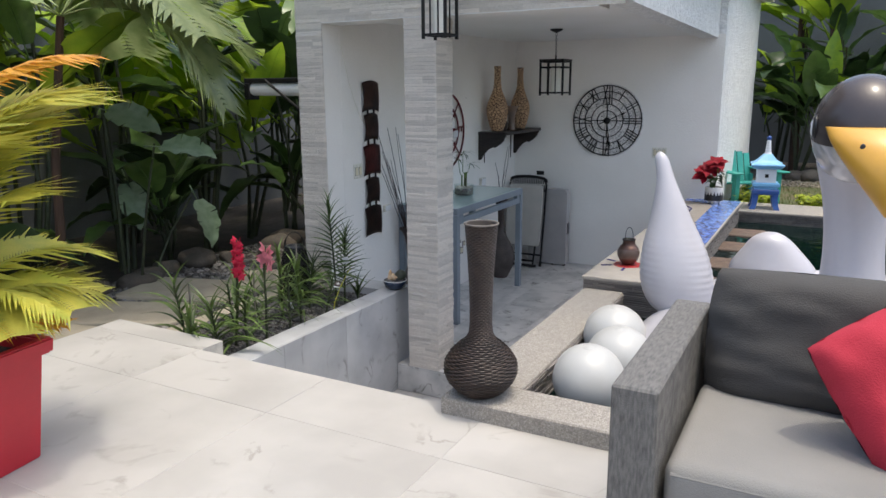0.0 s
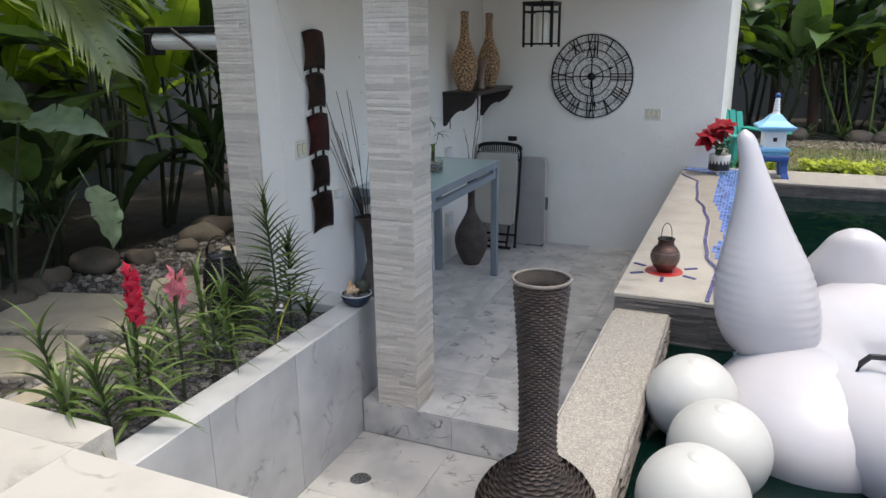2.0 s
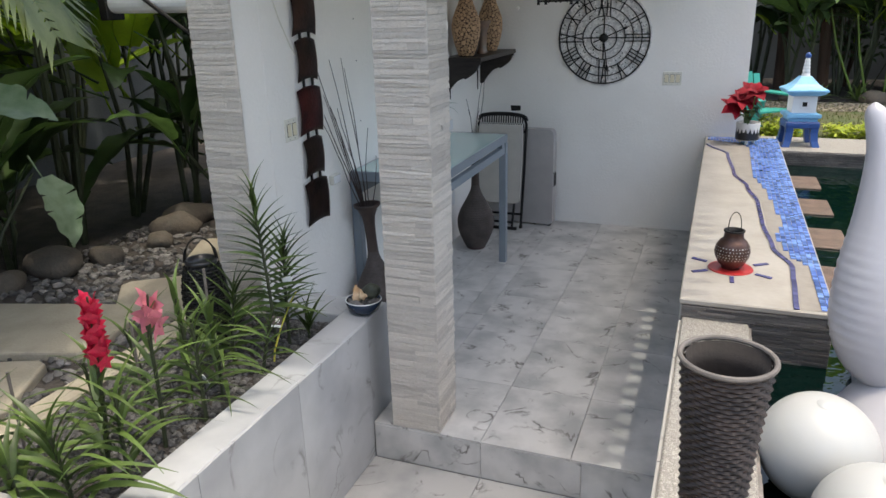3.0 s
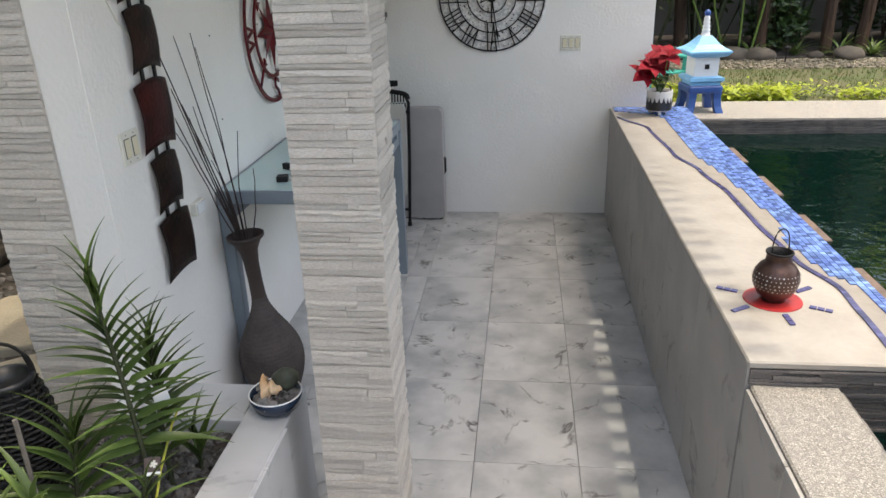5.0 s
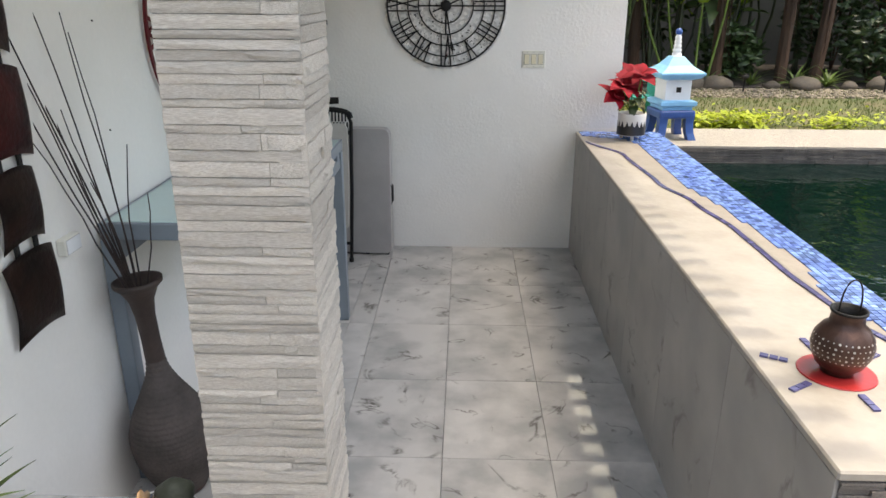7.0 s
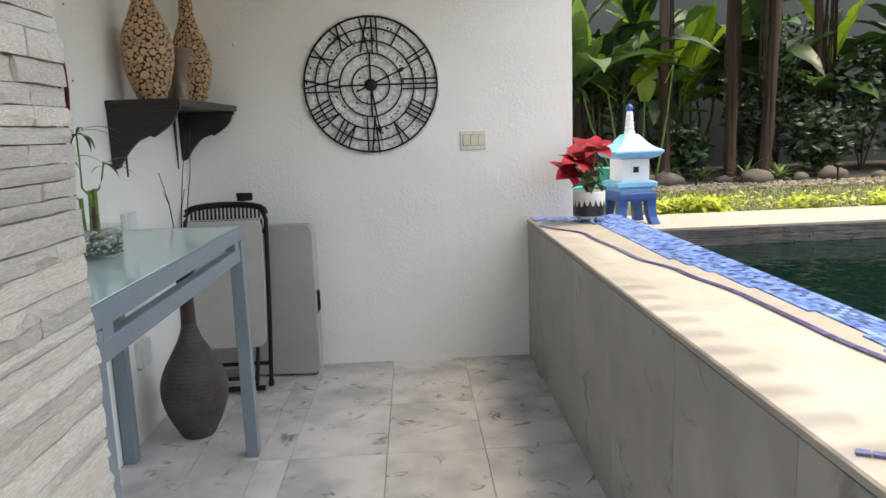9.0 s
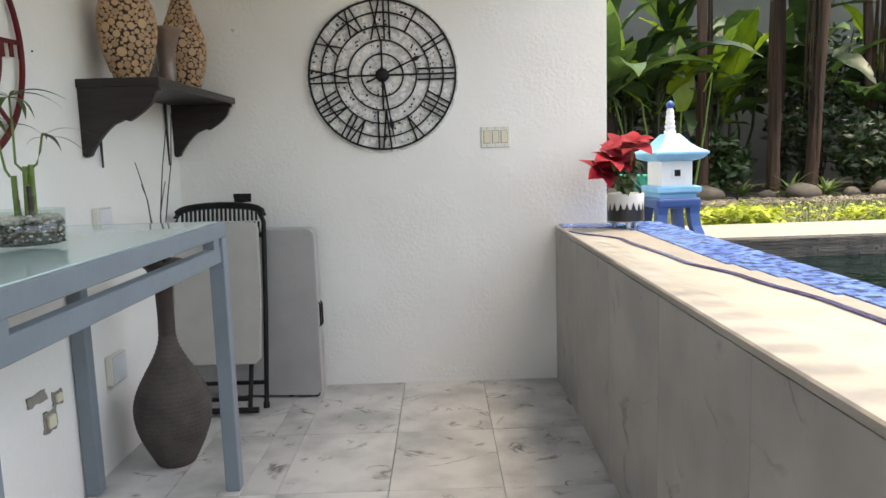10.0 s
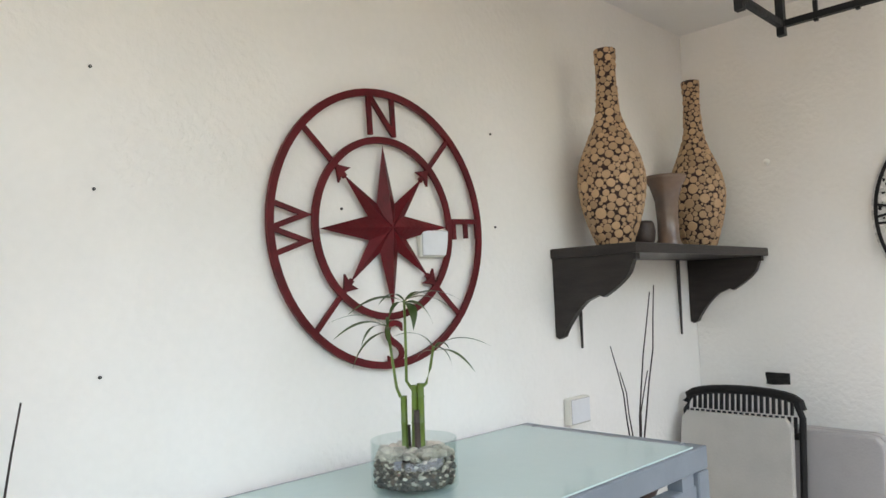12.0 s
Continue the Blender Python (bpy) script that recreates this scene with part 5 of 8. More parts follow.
def pagoda(at):
    p = thing("garden_pagoda", at, "small blue and white painted concrete pagoda lantern by the pool", "statue", turn=8)
    bm = bmesh.new()
    # four splayed feet under an arched base
    for sx in (-1, 1):
        for sy in (-1, 1):
            v0 = [(0.09, 0.09), (0.155, 0.09), (0.155, 0.155), (0.09, 0.155)]
            rings = []
            for z, k, off in ((0.0, 1.0, 0.012), (0.05, 0.9, 0.0), (0.12, 0.95, -0.012), (0.17, 1.15, -0.02)):
                rings.append([bm.verts.new((sx * (x * (0.6 + 0.4 * k) + off), sy * (y * (0.6 + 0.4 * k) + off), z)) for x, y in v0])
            for a, b in zip(rings, rings[1:]):
                for i in range(4):
                    j = (i + 1) % 4
                    bm.faces.new((a[i], a[j], b[j], b[i]))
            bm.faces.new(rings[0])
    bmesh.ops.recalc_face_normals(bm, faces=bm.faces[:])
    box(bm, -0.15, 0.15, -0.15, 0.15, 0.155, 0.215, 0.018, None, 3)
    part("base", bm, M["blue_deep"], p, "deep blue arched four-footed base")

    def tier(bm, rows, steps=4):
        rings = []
        for r, z in rows:
            rings.append([bm.verts.new((r * sx, r * sy, z)) for sx, sy in ((-1, -1), (0, -0.93), (1, -1), (0.93, 0), (1, 1), (0, 0.93), (-1, 1), (-0.93, 0))])
        for a, b in zip(rings, rings[1:]):
            for i in range(8):
                j = (i + 1) % 8
                bm.faces.new((a[i], a[j], b[j], b[i]))
        bm.faces.new(list(reversed(rings[0])))
        bm.faces.new(rings[-1])
        return bm
    part("plinth", tier(bmesh.new(), [(0.125, 0.215), (0.125, 0.235), (0.15, 0.25), (0.15, 0.275), (0.125, 0.285)]), M["blue_light"], p, "light blue stepped plinth")
    h0, h1, a = 0.285, 0.43, 0.105
    for k in range(4):
        bm = bmesh.new()
        slab(bm, [(-a, -a), (a, -a), (a - 0.03, -a + 0.03), (-a + 0.03, -a + 0.03)], h0, h1)
        w = part("chamber_wall", bm, M["white_paint"], p, "white chamber wall" if k == 0 else "")
        w.rotation_euler = (0, 0, k * math.pi / 2)
    part("window_frame", boxed(-0.035, 0.035, -a - 0.006, -a + 0.002, h0 + 0.045, h0 + 0.105), M["white_paint"], p)
    part("window_opening", boxed(-0.02, 0.02, -a - 0.009, -a - 0.0065, h0 + 0.055, h0 + 0.092), M["dark_hole"], p, "dark window opening")
    part("roof", tier(bmesh.new(), [(0.105, 0.425), (0.155, 0.44), (0.182, 0.468), (0.18, 0.48), (0.135, 0.50), (0.10, 0.525), (0.055, 0.575), (0.045, 0.585)]), M["blue_light"], p, "light blue flared roof")
    prof = [(0.045, 0.58)]
    for i in range(5):
        z = 0.59 + 0.028 * i
        prof += [(0.036 - 0.003 * i, z), (0.038 - 0.003 * i, z + 0.012), (0.028 - 0.002 * i, z + 0.022)]
    part("spire", lathe(bmesh.new(), prof + [(0.018, 0.735)], 20), M["white_paint"], p, "ringed white spire", True)
    part("finial", lathe(bmesh.new(), [(0.018, 0.732), (0.026, 0.742), (0.026, 0.76), (0.012, 0.775), (0.001, 0.778)], 20), M["blue_deep"], p, "deep blue tip", True)
    p.scale = (0.9, 0.9, 1)
    return p


pagoda((-0.395, 8.64, TERRACE))

# ---------------------------------------------------------------- materials of terrace, pool and garden
M["wicker"] = material("brown_wicker", (0.050, 0.034, 0.027), 0.42, 0, 0.25, 20, 90, 0.3, spec=0.35)
M["inflatable"] = material("white_vinyl", (0.45, 0.44, 0.47), 0.28, 0, 0.02, 4, 16, 0.12)
M["vinyl_dark"] = material("dark_brown_vinyl", (0.055, 0.045, 0.045), 0.25, 0, 0.08, 4, 30, 0.05)
M["vinyl_yellow"] = material("yellow_vinyl", (0.62, 0.33, 0.045), 0.3, 0, 0.06, 4, 30, 0.05)
M["vinyl_clear"] = material("silvery_vinyl", (0.45, 0.45, 0.46), 0.12, 0.3, 0.06, 4, 30, 0.05)
M["ball"] = material("white_globe_plastic", (0.45, 0.452, 0.438), 0.35, 0, 0.02, 3, 40, 0.04)
M["driftwood"] = material("grey_weathered_wood", (0.175, 0.17, 0.16), 0.65, 0, 0.25, 10, 70, 0.5, (0.095, 0.092, 0.09), stretch=(14, 3, 3))
M["cushion_dark"] = material("charcoal_fabric", (0.062, 0.060, 0.058), 0.9, 0, 0.08, 4, 240, 0.25)
M["cushion_grey"] = material("grey_fabric", (0.235, 0.23, 0.22), 0.92, 0, 0.05, 4, 240, 0.25)
M["cushion_red"] = material("red_fabric", (0.42, 0.022, 0.045), 0.9, 0, 0.08, 4, 240, 0.25)
M["red_pot"] = material("red_plastic_planter", (0.46, 0.015, 0.03), 0.35, 0, 0.05, 4, 50, 0.05)
M["palm_yellow"] = leafy("yellow_palm", (0.52, 0.47, 0.07), (0.36, 0.38, 0.055), 0.45, 0.3, 0.35)
M["palm_orange"] = leafy("orange_palm", (0.62, 0.30, 0.03), (0.50, 0.24, 0.03), 0.45, 0.3, 0.2)
M["palm_green"] = leafy("green_palm", (0.13, 0.17, 0.06), (0.09, 0.13, 0.04), 0.35, 0.25, 0.35)
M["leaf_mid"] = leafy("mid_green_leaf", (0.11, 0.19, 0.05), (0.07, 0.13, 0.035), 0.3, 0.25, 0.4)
# yellow-green leaf whose colour is raised to stand in for sunlight on it
M["leaf_bright"] = leafy("painted_sun_banana_leaf", (0.30, 0.42, 0.03), (0.20, 0.33, 0.025), 0.35, 0.5, 0.3)
M["orchid_leaf"] = leafy("orchid_leaf", (0.098, 0.148, 0.036), (0.058, 0.098, 0.025), 0.42, 0.2, 0.4)
M["cover"] = leafy("yellow_ground_cover", (0.42, 0.48, 0.04), (0.27, 0.36, 0.03), 0.5, 0.3, 0.4)
M["grass"] = leafy("grass_blade", (0.085, 0.125, 0.035), (0.14, 0.14, 0.05), 0.6, 0.3, 0.4)
M["bark"] = material("brown_banana_stem", (0.075, 0.040, 0.024), 0.9, 0, 0.3, 9, 60, 0.7, (0.035, 0.022, 0.015), stretch=(1, 1, 0.15))
M["stem_green"] = material("dark_green_stem", (0.04, 0.05, 0.022), 0.6, 0, 0.25, 9, 60, 0.3)
M["tan_gravel"] = material("tan_gravel", (0.21, 0.18, 0.135), 0.85, 0, 0.2, 9, 60, 0.3, (0.15, 0.13, 0.10), island=0.5)
M["rock"] = material("river_rock", (0.105, 0.085, 0.066), 0.85, 0, 0.25, 7, 60, 0.6, (0.075, 0.066, 0.055), piece=0.3)
M["flagstone"] = material("cream_flagstone", (0.34, 0.30, 0.23), 0.8, 0, 0.1, 6, 70, 0.4, (0.27, 0.24, 0.185), piece=0.12)
M["dark_gravel"] = material("dark_planter_gravel", (0.085, 0.082, 0.08), 0.7, 0, 0.25, 20, 80, 0.4, (0.05, 0.047, 0.045), island=0.6)
M["orchid_red"] = leafy("red_orchid", (0.58, 0.02, 0.06), (0.42, 0.01, 0.05), 0.5, 0.25, 0.2)
M["orchid_pink"] = leafy("pink_orchid", (0.60, 0.22, 0.22), (0.60, 0.16, 0.26), 0.5, 0.25, 0.2)
M["flower_white"] = leafy("white_flower", (0.70, 0.70, 0.66), (0.6, 0.6, 0.55), 0.5, 0.25, 0.1)
M["teal"] = material("teal_painted_wood", (0.03, 0.30, 0.25), 0.5, 0, 0.1, 8, 60, 0.2)
M["shell"] = material("orange_conch", (0.62, 0.36, 0.17), 0.4, 0, 0.2, 14, 60, 0.3, (0.66, 0.50, 0.34))
M["bowl_blue"] = material("navy_glazed_bowl", (0.016, 0.03, 0.06), 0.2, 0, 0.1, 8, 60, 0.02)
M["moss_stone"] = material("dark_green_stone", (0.075, 0.085, 0.06), 0.6, 0, 0.25, 14, 60, 0.4, island=0.4)
M["pedestal"] = material("brown_wet_tile", (0.17, 0.115, 0.085), 0.5, 0, 0.2, 14, 90, 0.4)
M["drain"] = material("steel_drain", (0.35, 0.35, 0.35), 0.35, 0.9, 0.1, 9, 60, 0.05)


# ---------------------------------------------------------------- wicker vase on the coping
def wicker_vase(at):
    v = thing("wicker_vase", at, "tall dark wicker bottle vase standing on the pool coping", "vase")
    H = 0.72
    prof = [(0.075, 0.0), (0.105, 0.02), (0.140, 0.06), (0.155, 0.10), (0.152, 0.14), (0.130, 0.18), (0.095, 0.215), (0.068, 0.235), (0.052, 0.26), (0.047, 0.30), (0.047, 0.38), (0.050, 0.48), (0.056, 0.58), (0.064, 0.68), (0.067, 0.72)]

    def radius(z):
        for (r0, z0), (r1, z1) in zip(prof, prof[1:]):
            if z <= z1:
                return r0 + (r1 - r0) * (z - z0) / (z1 - z0)
        return prof[-1][0]
    part("lining", lathe(bmesh.new(), [(0.001, 0.004)] + [(r - 0.008, z) for r, z in prof] + [(0.059, 0.715), (0.05, 0.6), (0.038, 0.4), (0.001, 0.3)], 36), M["vine_dark"], v, smooth=True)
    # woven strands: rows of short bulging stitches, every second row shifted
    bm = bmesh.new()
    rows, stakes, sub = 100, 34, 4
    steps = stakes * sub
    h = 0.0037
    for i in range(rows):
        z = 0.006 + (H - 0.012) * i / (rows - 1)
        r = radius(z)
        lo, mid, hi = [], [], []
        for k in range(steps):
            a = 2 * math.pi * k / steps
            wave = 0.0017 * (r / 0.06) ** 0.5 * math.cos(math.pi * k / sub + math.pi * i)
            c, s = math.cos(a), math.sin(a)
            inner = r + wave * 0.5 - 0.0030
            lo.append(bm.verts.new((inner * c, inner * s, z - h)))
            mid.append(bm.verts.new(((r + wave) * c, (r + wave) * s, z)))
            hi.append(bm.verts.new((inner * c, inner * s, z + h)))
        for k in range(steps):
            j = (k + 1) % steps
            bm.faces.new((lo[k], lo[j], mid[j], mid[k]))
            bm.faces.new((mid[k], mid[j], hi[j], hi[k]))
    weave = part("weave", bm, M["wicker"], v, "woven brown wicker strands")
    part("rim", tube(bmesh.new(), [(0.067 * math.cos(2 * math.pi * i / 40), 0.067 * math.sin(2 * math.pi * i / 40), H + 0.001) for i in range(40)], 0.0042, 8, closed=True), M["rim_wicker"], weave, "pale worn rim")
    return v


M["vine_dark"] = material("dark_lining", (0.02, 0.015, 0.013), 0.8, 0, 0.2, 20, 60, 0.2)
M["rim_wicker"] = material("worn_wicker_rim", (0.16, 0.14, 0.125), 0.6, 0, 0.2, 20, 60, 0.2)
wicker_vase((-1.02, 2.77, LEDGE))


# ---------------------------------------------------------------- sofa, its cushions, the red planter with its palm
def puff(w, d, h, seed, bulge=0.35, n=26):
    """A soft cushion: a rounded box swelling in the middle, with a slight crumple."""
    bm = bmesh.new()
    bmesh.ops.create_grid(bm, x_segments=n, y_segments=n, size=1)
    top = bm.verts[:]
    for v in top:
        u, t = v.co.x, v.co.y
        e = max(0.0, (1 - u ** 4)) ** 0.5 * max(0.0, (1 - t ** 4)) ** 0.5
        corner = 1 - 0.05 * (abs(u) * abs(t)) ** 3
        v.co = Vector((u * w / 2 * corner, t * d / 2 * corner, h / 2 * e + 0.014 * noise.noise(Vector((u * 4, t * 4, seed))) + 0.006 * noise.noise(Vector((u * 11, t * 9, seed)))))
    low = bmesh.ops.duplicate(bm, geom=bm.faces[:])
    for v in [g for g in low["geom"] if isinstance(g, bmesh.types.BMVert)]:
        v.co.z = -v.co.z
    bmesh.ops.reverse_faces(bm, faces=[g for g in low["geom"] if isinstance(g, bmesh.types.BMFace)])
    bmesh.ops.remove_doubles(bm, verts=bm.verts[:], dist=0.0005)
    return bm


sofa = thing("outdoor_sofa", (-0.17, 2.23, DECK), "grey weathered wooden outdoor sofa with a pale grey seat cushion", "sofa")
part("arm", boxed(-0.055, 0.055, -0.43, 0.375, 0.0, 0.635, 0.006), M["driftwood"], sofa, "slab-sided grey wooden arm")
part("arm", boxed(2.04, 2.15, -0.43, 0.375, 0.0, 0.635, 0.006), M["driftwood"], sofa)
part("base", boxed(0.058, 2.037, -0.40, 0.36, 0.06, 0.29, 0.006), M["driftwood"], sofa)
part("back_frame", boxed(0.058, 2.037, 0.30, 0.37, 0.29, 0.64, 0.006), M["driftwood"], sofa)
for x in (0.15, 1.95):
    for y in (-0.27, 0.27):
        part("foot", boxed(x - 0.03, x + 0.03, y - 0.03, y + 0.03, 0.0, 0.062), M["driftwood"], sofa)
for k in range(2):
    c = thing("seat_cushion", (0.378 + 0.97 * k, 2.14, DECK + 0.292 + 0.076), "pale grey fabric seat cushion on the sofa", "cushion", "sofa cushions")
    pad = part("pad", boxed(-0.48, 0.48, -0.30, 0.28, -0.075, 0.075, 0.035, None, 4), M["cushion_grey"], c, smooth=True)
    part("piping", tube(bmesh.new(), [(-0.462, -0.295, 0.048), (0.462, -0.295, 0.048)], 0.005, 6), M["cushion_grey"], pad)
    b = thing("back_cushion", (0.385 + 0.97 * k, 2.43, DECK + 0.60), "charcoal grey fabric back cushion leaning on the sofa back", "cushion", "sofa cushions")
    bm = puff(0.97, 0.40, 0.22, 3.3 + k)
    bm.transform(Matrix.Rotation(radians(76), 4, "X"))
    part("pad", bm, M["cushion_dark"], b, smooth=True)
rp = thing("red_pillow", (0.47, 2.19, DECK + 0.60), "bright red fabric throw pillow on the sofa", "pillow")
bm = puff(0.46, 0.46, 0.17, 9.1)
bm.transform(Matrix.Rotation(radians(18), 4, "Z") @ Matrix.Rotation(radians(62), 4, "X") @ Matrix.Rotation(radians(28), 4, "Z"))
part("pad", bm, M["cushion_red"], rp, smooth=True)


def frond_mesh(name, mat, length, leaflet, count, droop, width=0.012):
    """A feather palm frond along +x: a bent rib with two rows of hanging leaflets."""
    bm = bmesh.new()

    def rib(f):
        return Vector((length * (f - 0.22 * droop * f * f), 0, length * (0.35 * f - droop * 0.62 * f * f)))
    tube(bm, [rib(i / 10) for i in range(11)], 0.007, 5, 0.002)
    rnd = random.Random(count)
    for i in range(count):
        f = 0.16 + 0.84 * i / count
        p, q = rib(f), rib(min(1.0, f + 0.02))
        d = (q - p).normalized()
        L = leaflet * (0.35 + 0.9 * math.sin(math.pi * (0.12 + 0.82 * f))) * rnd.uniform(0.85, 1.1)
        for s in (-1, 1):
            side = Vector((0.45 * d.x, s * 0.85, 0.28 + 0.45 * d.z)).normalized()
            a = p
            m1 = p + side * L * 0.5 + Vector((0, 0, -0.03 * L))
            e = p + side * L * 0.97 + Vector((0.06 * L, 0, -0.34 * L * rnd.uniform(0.5, 1.4)))
            w = d * width
            v = [bm.verts.new(a - w * 0.4), bm.verts.new(a + w * 0.4), bm.verts.new(m1 + w), bm.verts.new(m1 - w), bm.verts.new(e)]
            bm.faces.new((v[0], v[1], v[2], v[3]))
            bm.faces.new((v[3], v[2], v[4]))
    me = bpy.data.meshes.new(name)
    bm.to_mesh(me)
    bm.free()
    me.materials.append(mat)
    return me


FROND_Y = frond_mesh("yellow_frond", M["palm_yellow"], 0.75, 0.30, 40, 0.85)
FROND_O = frond_mesh("orange_frond", M["palm_orange"], 0.70, 0.22, 40, 0.5)
FROND_G = frond_mesh("green_frond", M["palm_green"], 1.5, 0.42, 46, 0.75, 0.02)


def red_planter(at):
    p = thing("red_planter", at, "square red plastic planter on the terrace", "planter", turn=8)
    bm = bmesh.new()
    rows = [(0.155, 0.0), (0.19, 0.40), (0.215, 0.40), (0.22, 0.455), (0.20, 0.46), (0.185, 0.455), (0.18, 0.40)]
    rings = [[bm.verts.new((sx * r, sy * r, z)) for sx, sy in ((-1, -1), (1, -1), (1, 1), (-1, 1))] for r, z in rows]
    for a, b in zip(rings, rings[1:]):
        for i in range(4):
            j = (i + 1) % 4
            bm.faces.new((a[i], a[j], b[j], b[i]))
    bm.faces.new(list(reversed(rings[0])))
    bmesh.ops.bevel(bm, geom=bm.edges[:], offset=0.006, segments=2, affect="EDGES")
    part("pot", bm, M["red_pot"], p)
    part("soil", boxed(-0.18, 0.18, -0.18, 0.18, 0.36, 0.405), M["soil"], p)
    palm = thing("potted_palm", (at[0], at[1], at[2] + 0.40), "yellow-green feather palm in the red planter", "plant")
    rnd = random.Random(21)
    for i in range(5):
        a = rnd.random() * 6.28
        part("stem", tube(bmesh.new(), [(0.05 * math.cos(a), 0.05 * math.sin(a), 0), (0.07 * math.cos(a), 0.07 * math.sin(a), 0.45)], 0.014, 8, 0.01), M["bamboo_stem"], palm)
    for a, e, z, s, me in ((70, -58, 0.40, 1.15, FROND_Y), (50, -52, 0.42, 1.15, FROND_Y), (8, -45, 0.32, 0.8, FROND_Y), (-20, -50, 0.40, 0.95, FROND_Y), (25, -12, 0.20, 0.72, FROND_Y), (55, -18, 0.14, 0.78, FROND_Y), (80, -25, 0.2, 0.8, FROND_Y), (-5, -20, 0.12, 0.7, FROND_Y), (100, -60, 0.35, 1.0, FROND_Y),
                           (140, -60, 0.35, 1.0, FROND_Y), (190, -55, 0.38, 1.0, FROND_Y), (240, -50, 0.35, 1.0, FROND_Y), (300, -50, 0.3, 0.9, FROND_Y), (40, -8, 0.05, 0.6, FROND_O), (62, -22, 0.78, 0.95, FROND_O)):
        shared("frond", me, Matrix.Translation((0, 0, z)) @ Euler((0, radians(e), radians(a))).to_matrix().to_4x4() @ Matrix.Diagonal((s, s, s, 1)), palm)
    part("stem", tube(bmesh.new(), [(0.02, 0.0, 0), (0.0, 0.02, 0.45), (0.0, 0.0, 0.84)], 0.012, 8, 0.006), M["bamboo_stem"], palm)


red_planter((-2.42, 1.475, DECK))


def side_palm(at):
    """Second palm, on the terrace beside the sofa, of which only frond tips reach the view."""
    p = thing("terrace_palm", at, "yellow-green palm in a red pot beside the sofa", "plant")
    part("pot", lathe(bmesh.new(), [(0.001, 0), (0.13, 0), (0.17, 0.36), (0.185, 0.38), (0.175, 0.40), (0.001, 0.37)], 32), M["red_pot"], p, smooth=True)
    part("stem", tube(bmesh.new(), [(0, 0, 0.35), (0.01, 0.0, 0.8), (0, 0, 1.15)], 0.02, 8, 0.01), M["bamboo_stem"], p)
    for a, e, z, s, me in ((165, -50, 1.0, 0.85, FROND_O), (178, -25, 0.85, 0.95, FROND_Y), (150, -35, 0.95, 0.85, FROND_Y), (190, -10, 0.75, 0.85, FROND_Y), (90, -50, 1.0, 1.0, FROND_Y), (20, -50, 1.0, 1.0, FROND_Y), (-60, -50, 1.0, 1.0, FROND_Y), (240, -55, 1.0, 1.0, FROND_Y)):
        shared("frond", me, Matrix.Translation((0, 0, z)) @ Euler((0, radians(e), radians(a))).to_matrix().to_4x4() @ Matrix.Diagonal((s, s, s, 1)), p)


side_palm((1.055, 1.62, DECK))


# ---------------------------------------------------------------- floats in the pool
def ellipsoid(bm, centre, radii, seg=32, rings=20, m=None):
    t = Matrix.Translation(centre) @ (m or Matrix.Identity(4)) @ Matrix.Diagonal((*radii, 1))
    bmesh.ops.create_uvsphere(bm, u_segments=seg, v_segments=rings, radius=1, matrix=t)
    return bm


def bent_loft(bm, sections, steps=28):
    """Rings (centre, rx, ry) stacked into a soft tube, closed at both ends."""
    rings = []
    for (cx, cy, cz), rx, ry in sections:
        rings.append([bm.verts.new((cx + rx * math.cos(2 * math.pi * i / steps), cy + ry * math.sin(2 * math.pi * i / steps), cz)) for i in range(steps)])
    for a, b in zip(rings, rings[1:]):
        for i in range(steps):
            j = (i + 1) % steps
            bm.faces.new((a[i], a[j], b[j], b[i]))
    bm.faces.new(list(reversed(rings[0])))
    bm.faces.new(rings[-1])
    return bm


def smooth_sections(keys, n):
    """Even, smoothed sections between key sections."""
    out = []
    pts = np.array([[*c, rx, ry] for c, rx, ry in keys], float)
    t = np.arange(len(keys))
    for s in np.linspace(0, len(keys) - 1, n):
        i = min(int(s), len(keys) - 2)
        f = s - i
        p0, p1, p2, p3 = pts[max(i - 1, 0)], pts[i], pts[i + 1], pts[min(i + 2, len(keys) - 1)]
        v = 0.5 * ((2 * p1) + (-p0 + p2) * f + (2 * p0 - 5 * p1 + 4 * p2 - p3) * f * f + (-p0 + 3 * p1 - 3 * p2 + p3) * f ** 3)
        out.append(((v[0], v[1], v[2]), max(0.002, v[3]), max(0.002, v[4])))
    return out


sw = thing("swan_float", (0.49, 4.31, WATER), "large white inflatable swan float on the pool", "pool float")
bm = bmesh.new()
lathe(bm, [(0.001, 0.17), (0.45, 0.17), (0.56, 0.20), (0.66, 0.26), (0.78, 0.295), (0.90, 0.275), (0.99, 0.20), (1.03, 0.10), (1.01, 0.0), (0.93, -0.06), (0.001, -0.08)], 64)
bm.transform(Matrix.Diagonal((1.0, 0.98, 1, 1)))
part("hull", bm, M["inflatable"], sw, "puffy white ring hull", True)
part("stern_lobe", ellipsoid(bmesh.new(), (-0.80, -0.36, 0.03), (0.36, 0.42, 0.26), 36, 22), M["inflatable"], sw, "bulging stern lobe under the tail", True)
tail = smooth_sections([((-0.93, -0.22, 0.18), 0.08, 0.07), ((-0.95, -0.21, 0.25), 0.165, 0.13), ((-0.975, -0.20, 0.38), 0.192, 0.15), ((-1.00, -0.18, 0.54), 0.168, 0.13), ((-1.035, -0.15, 0.72), 0.105, 0.085), ((-1.075, -0.12, 0.90), 0.052, 0.05), ((-1.11, -0.10, 1.02), 0.034, 0.034), ((-1.12, -0.10, 1.055), 0.006, 0.006)], 120)
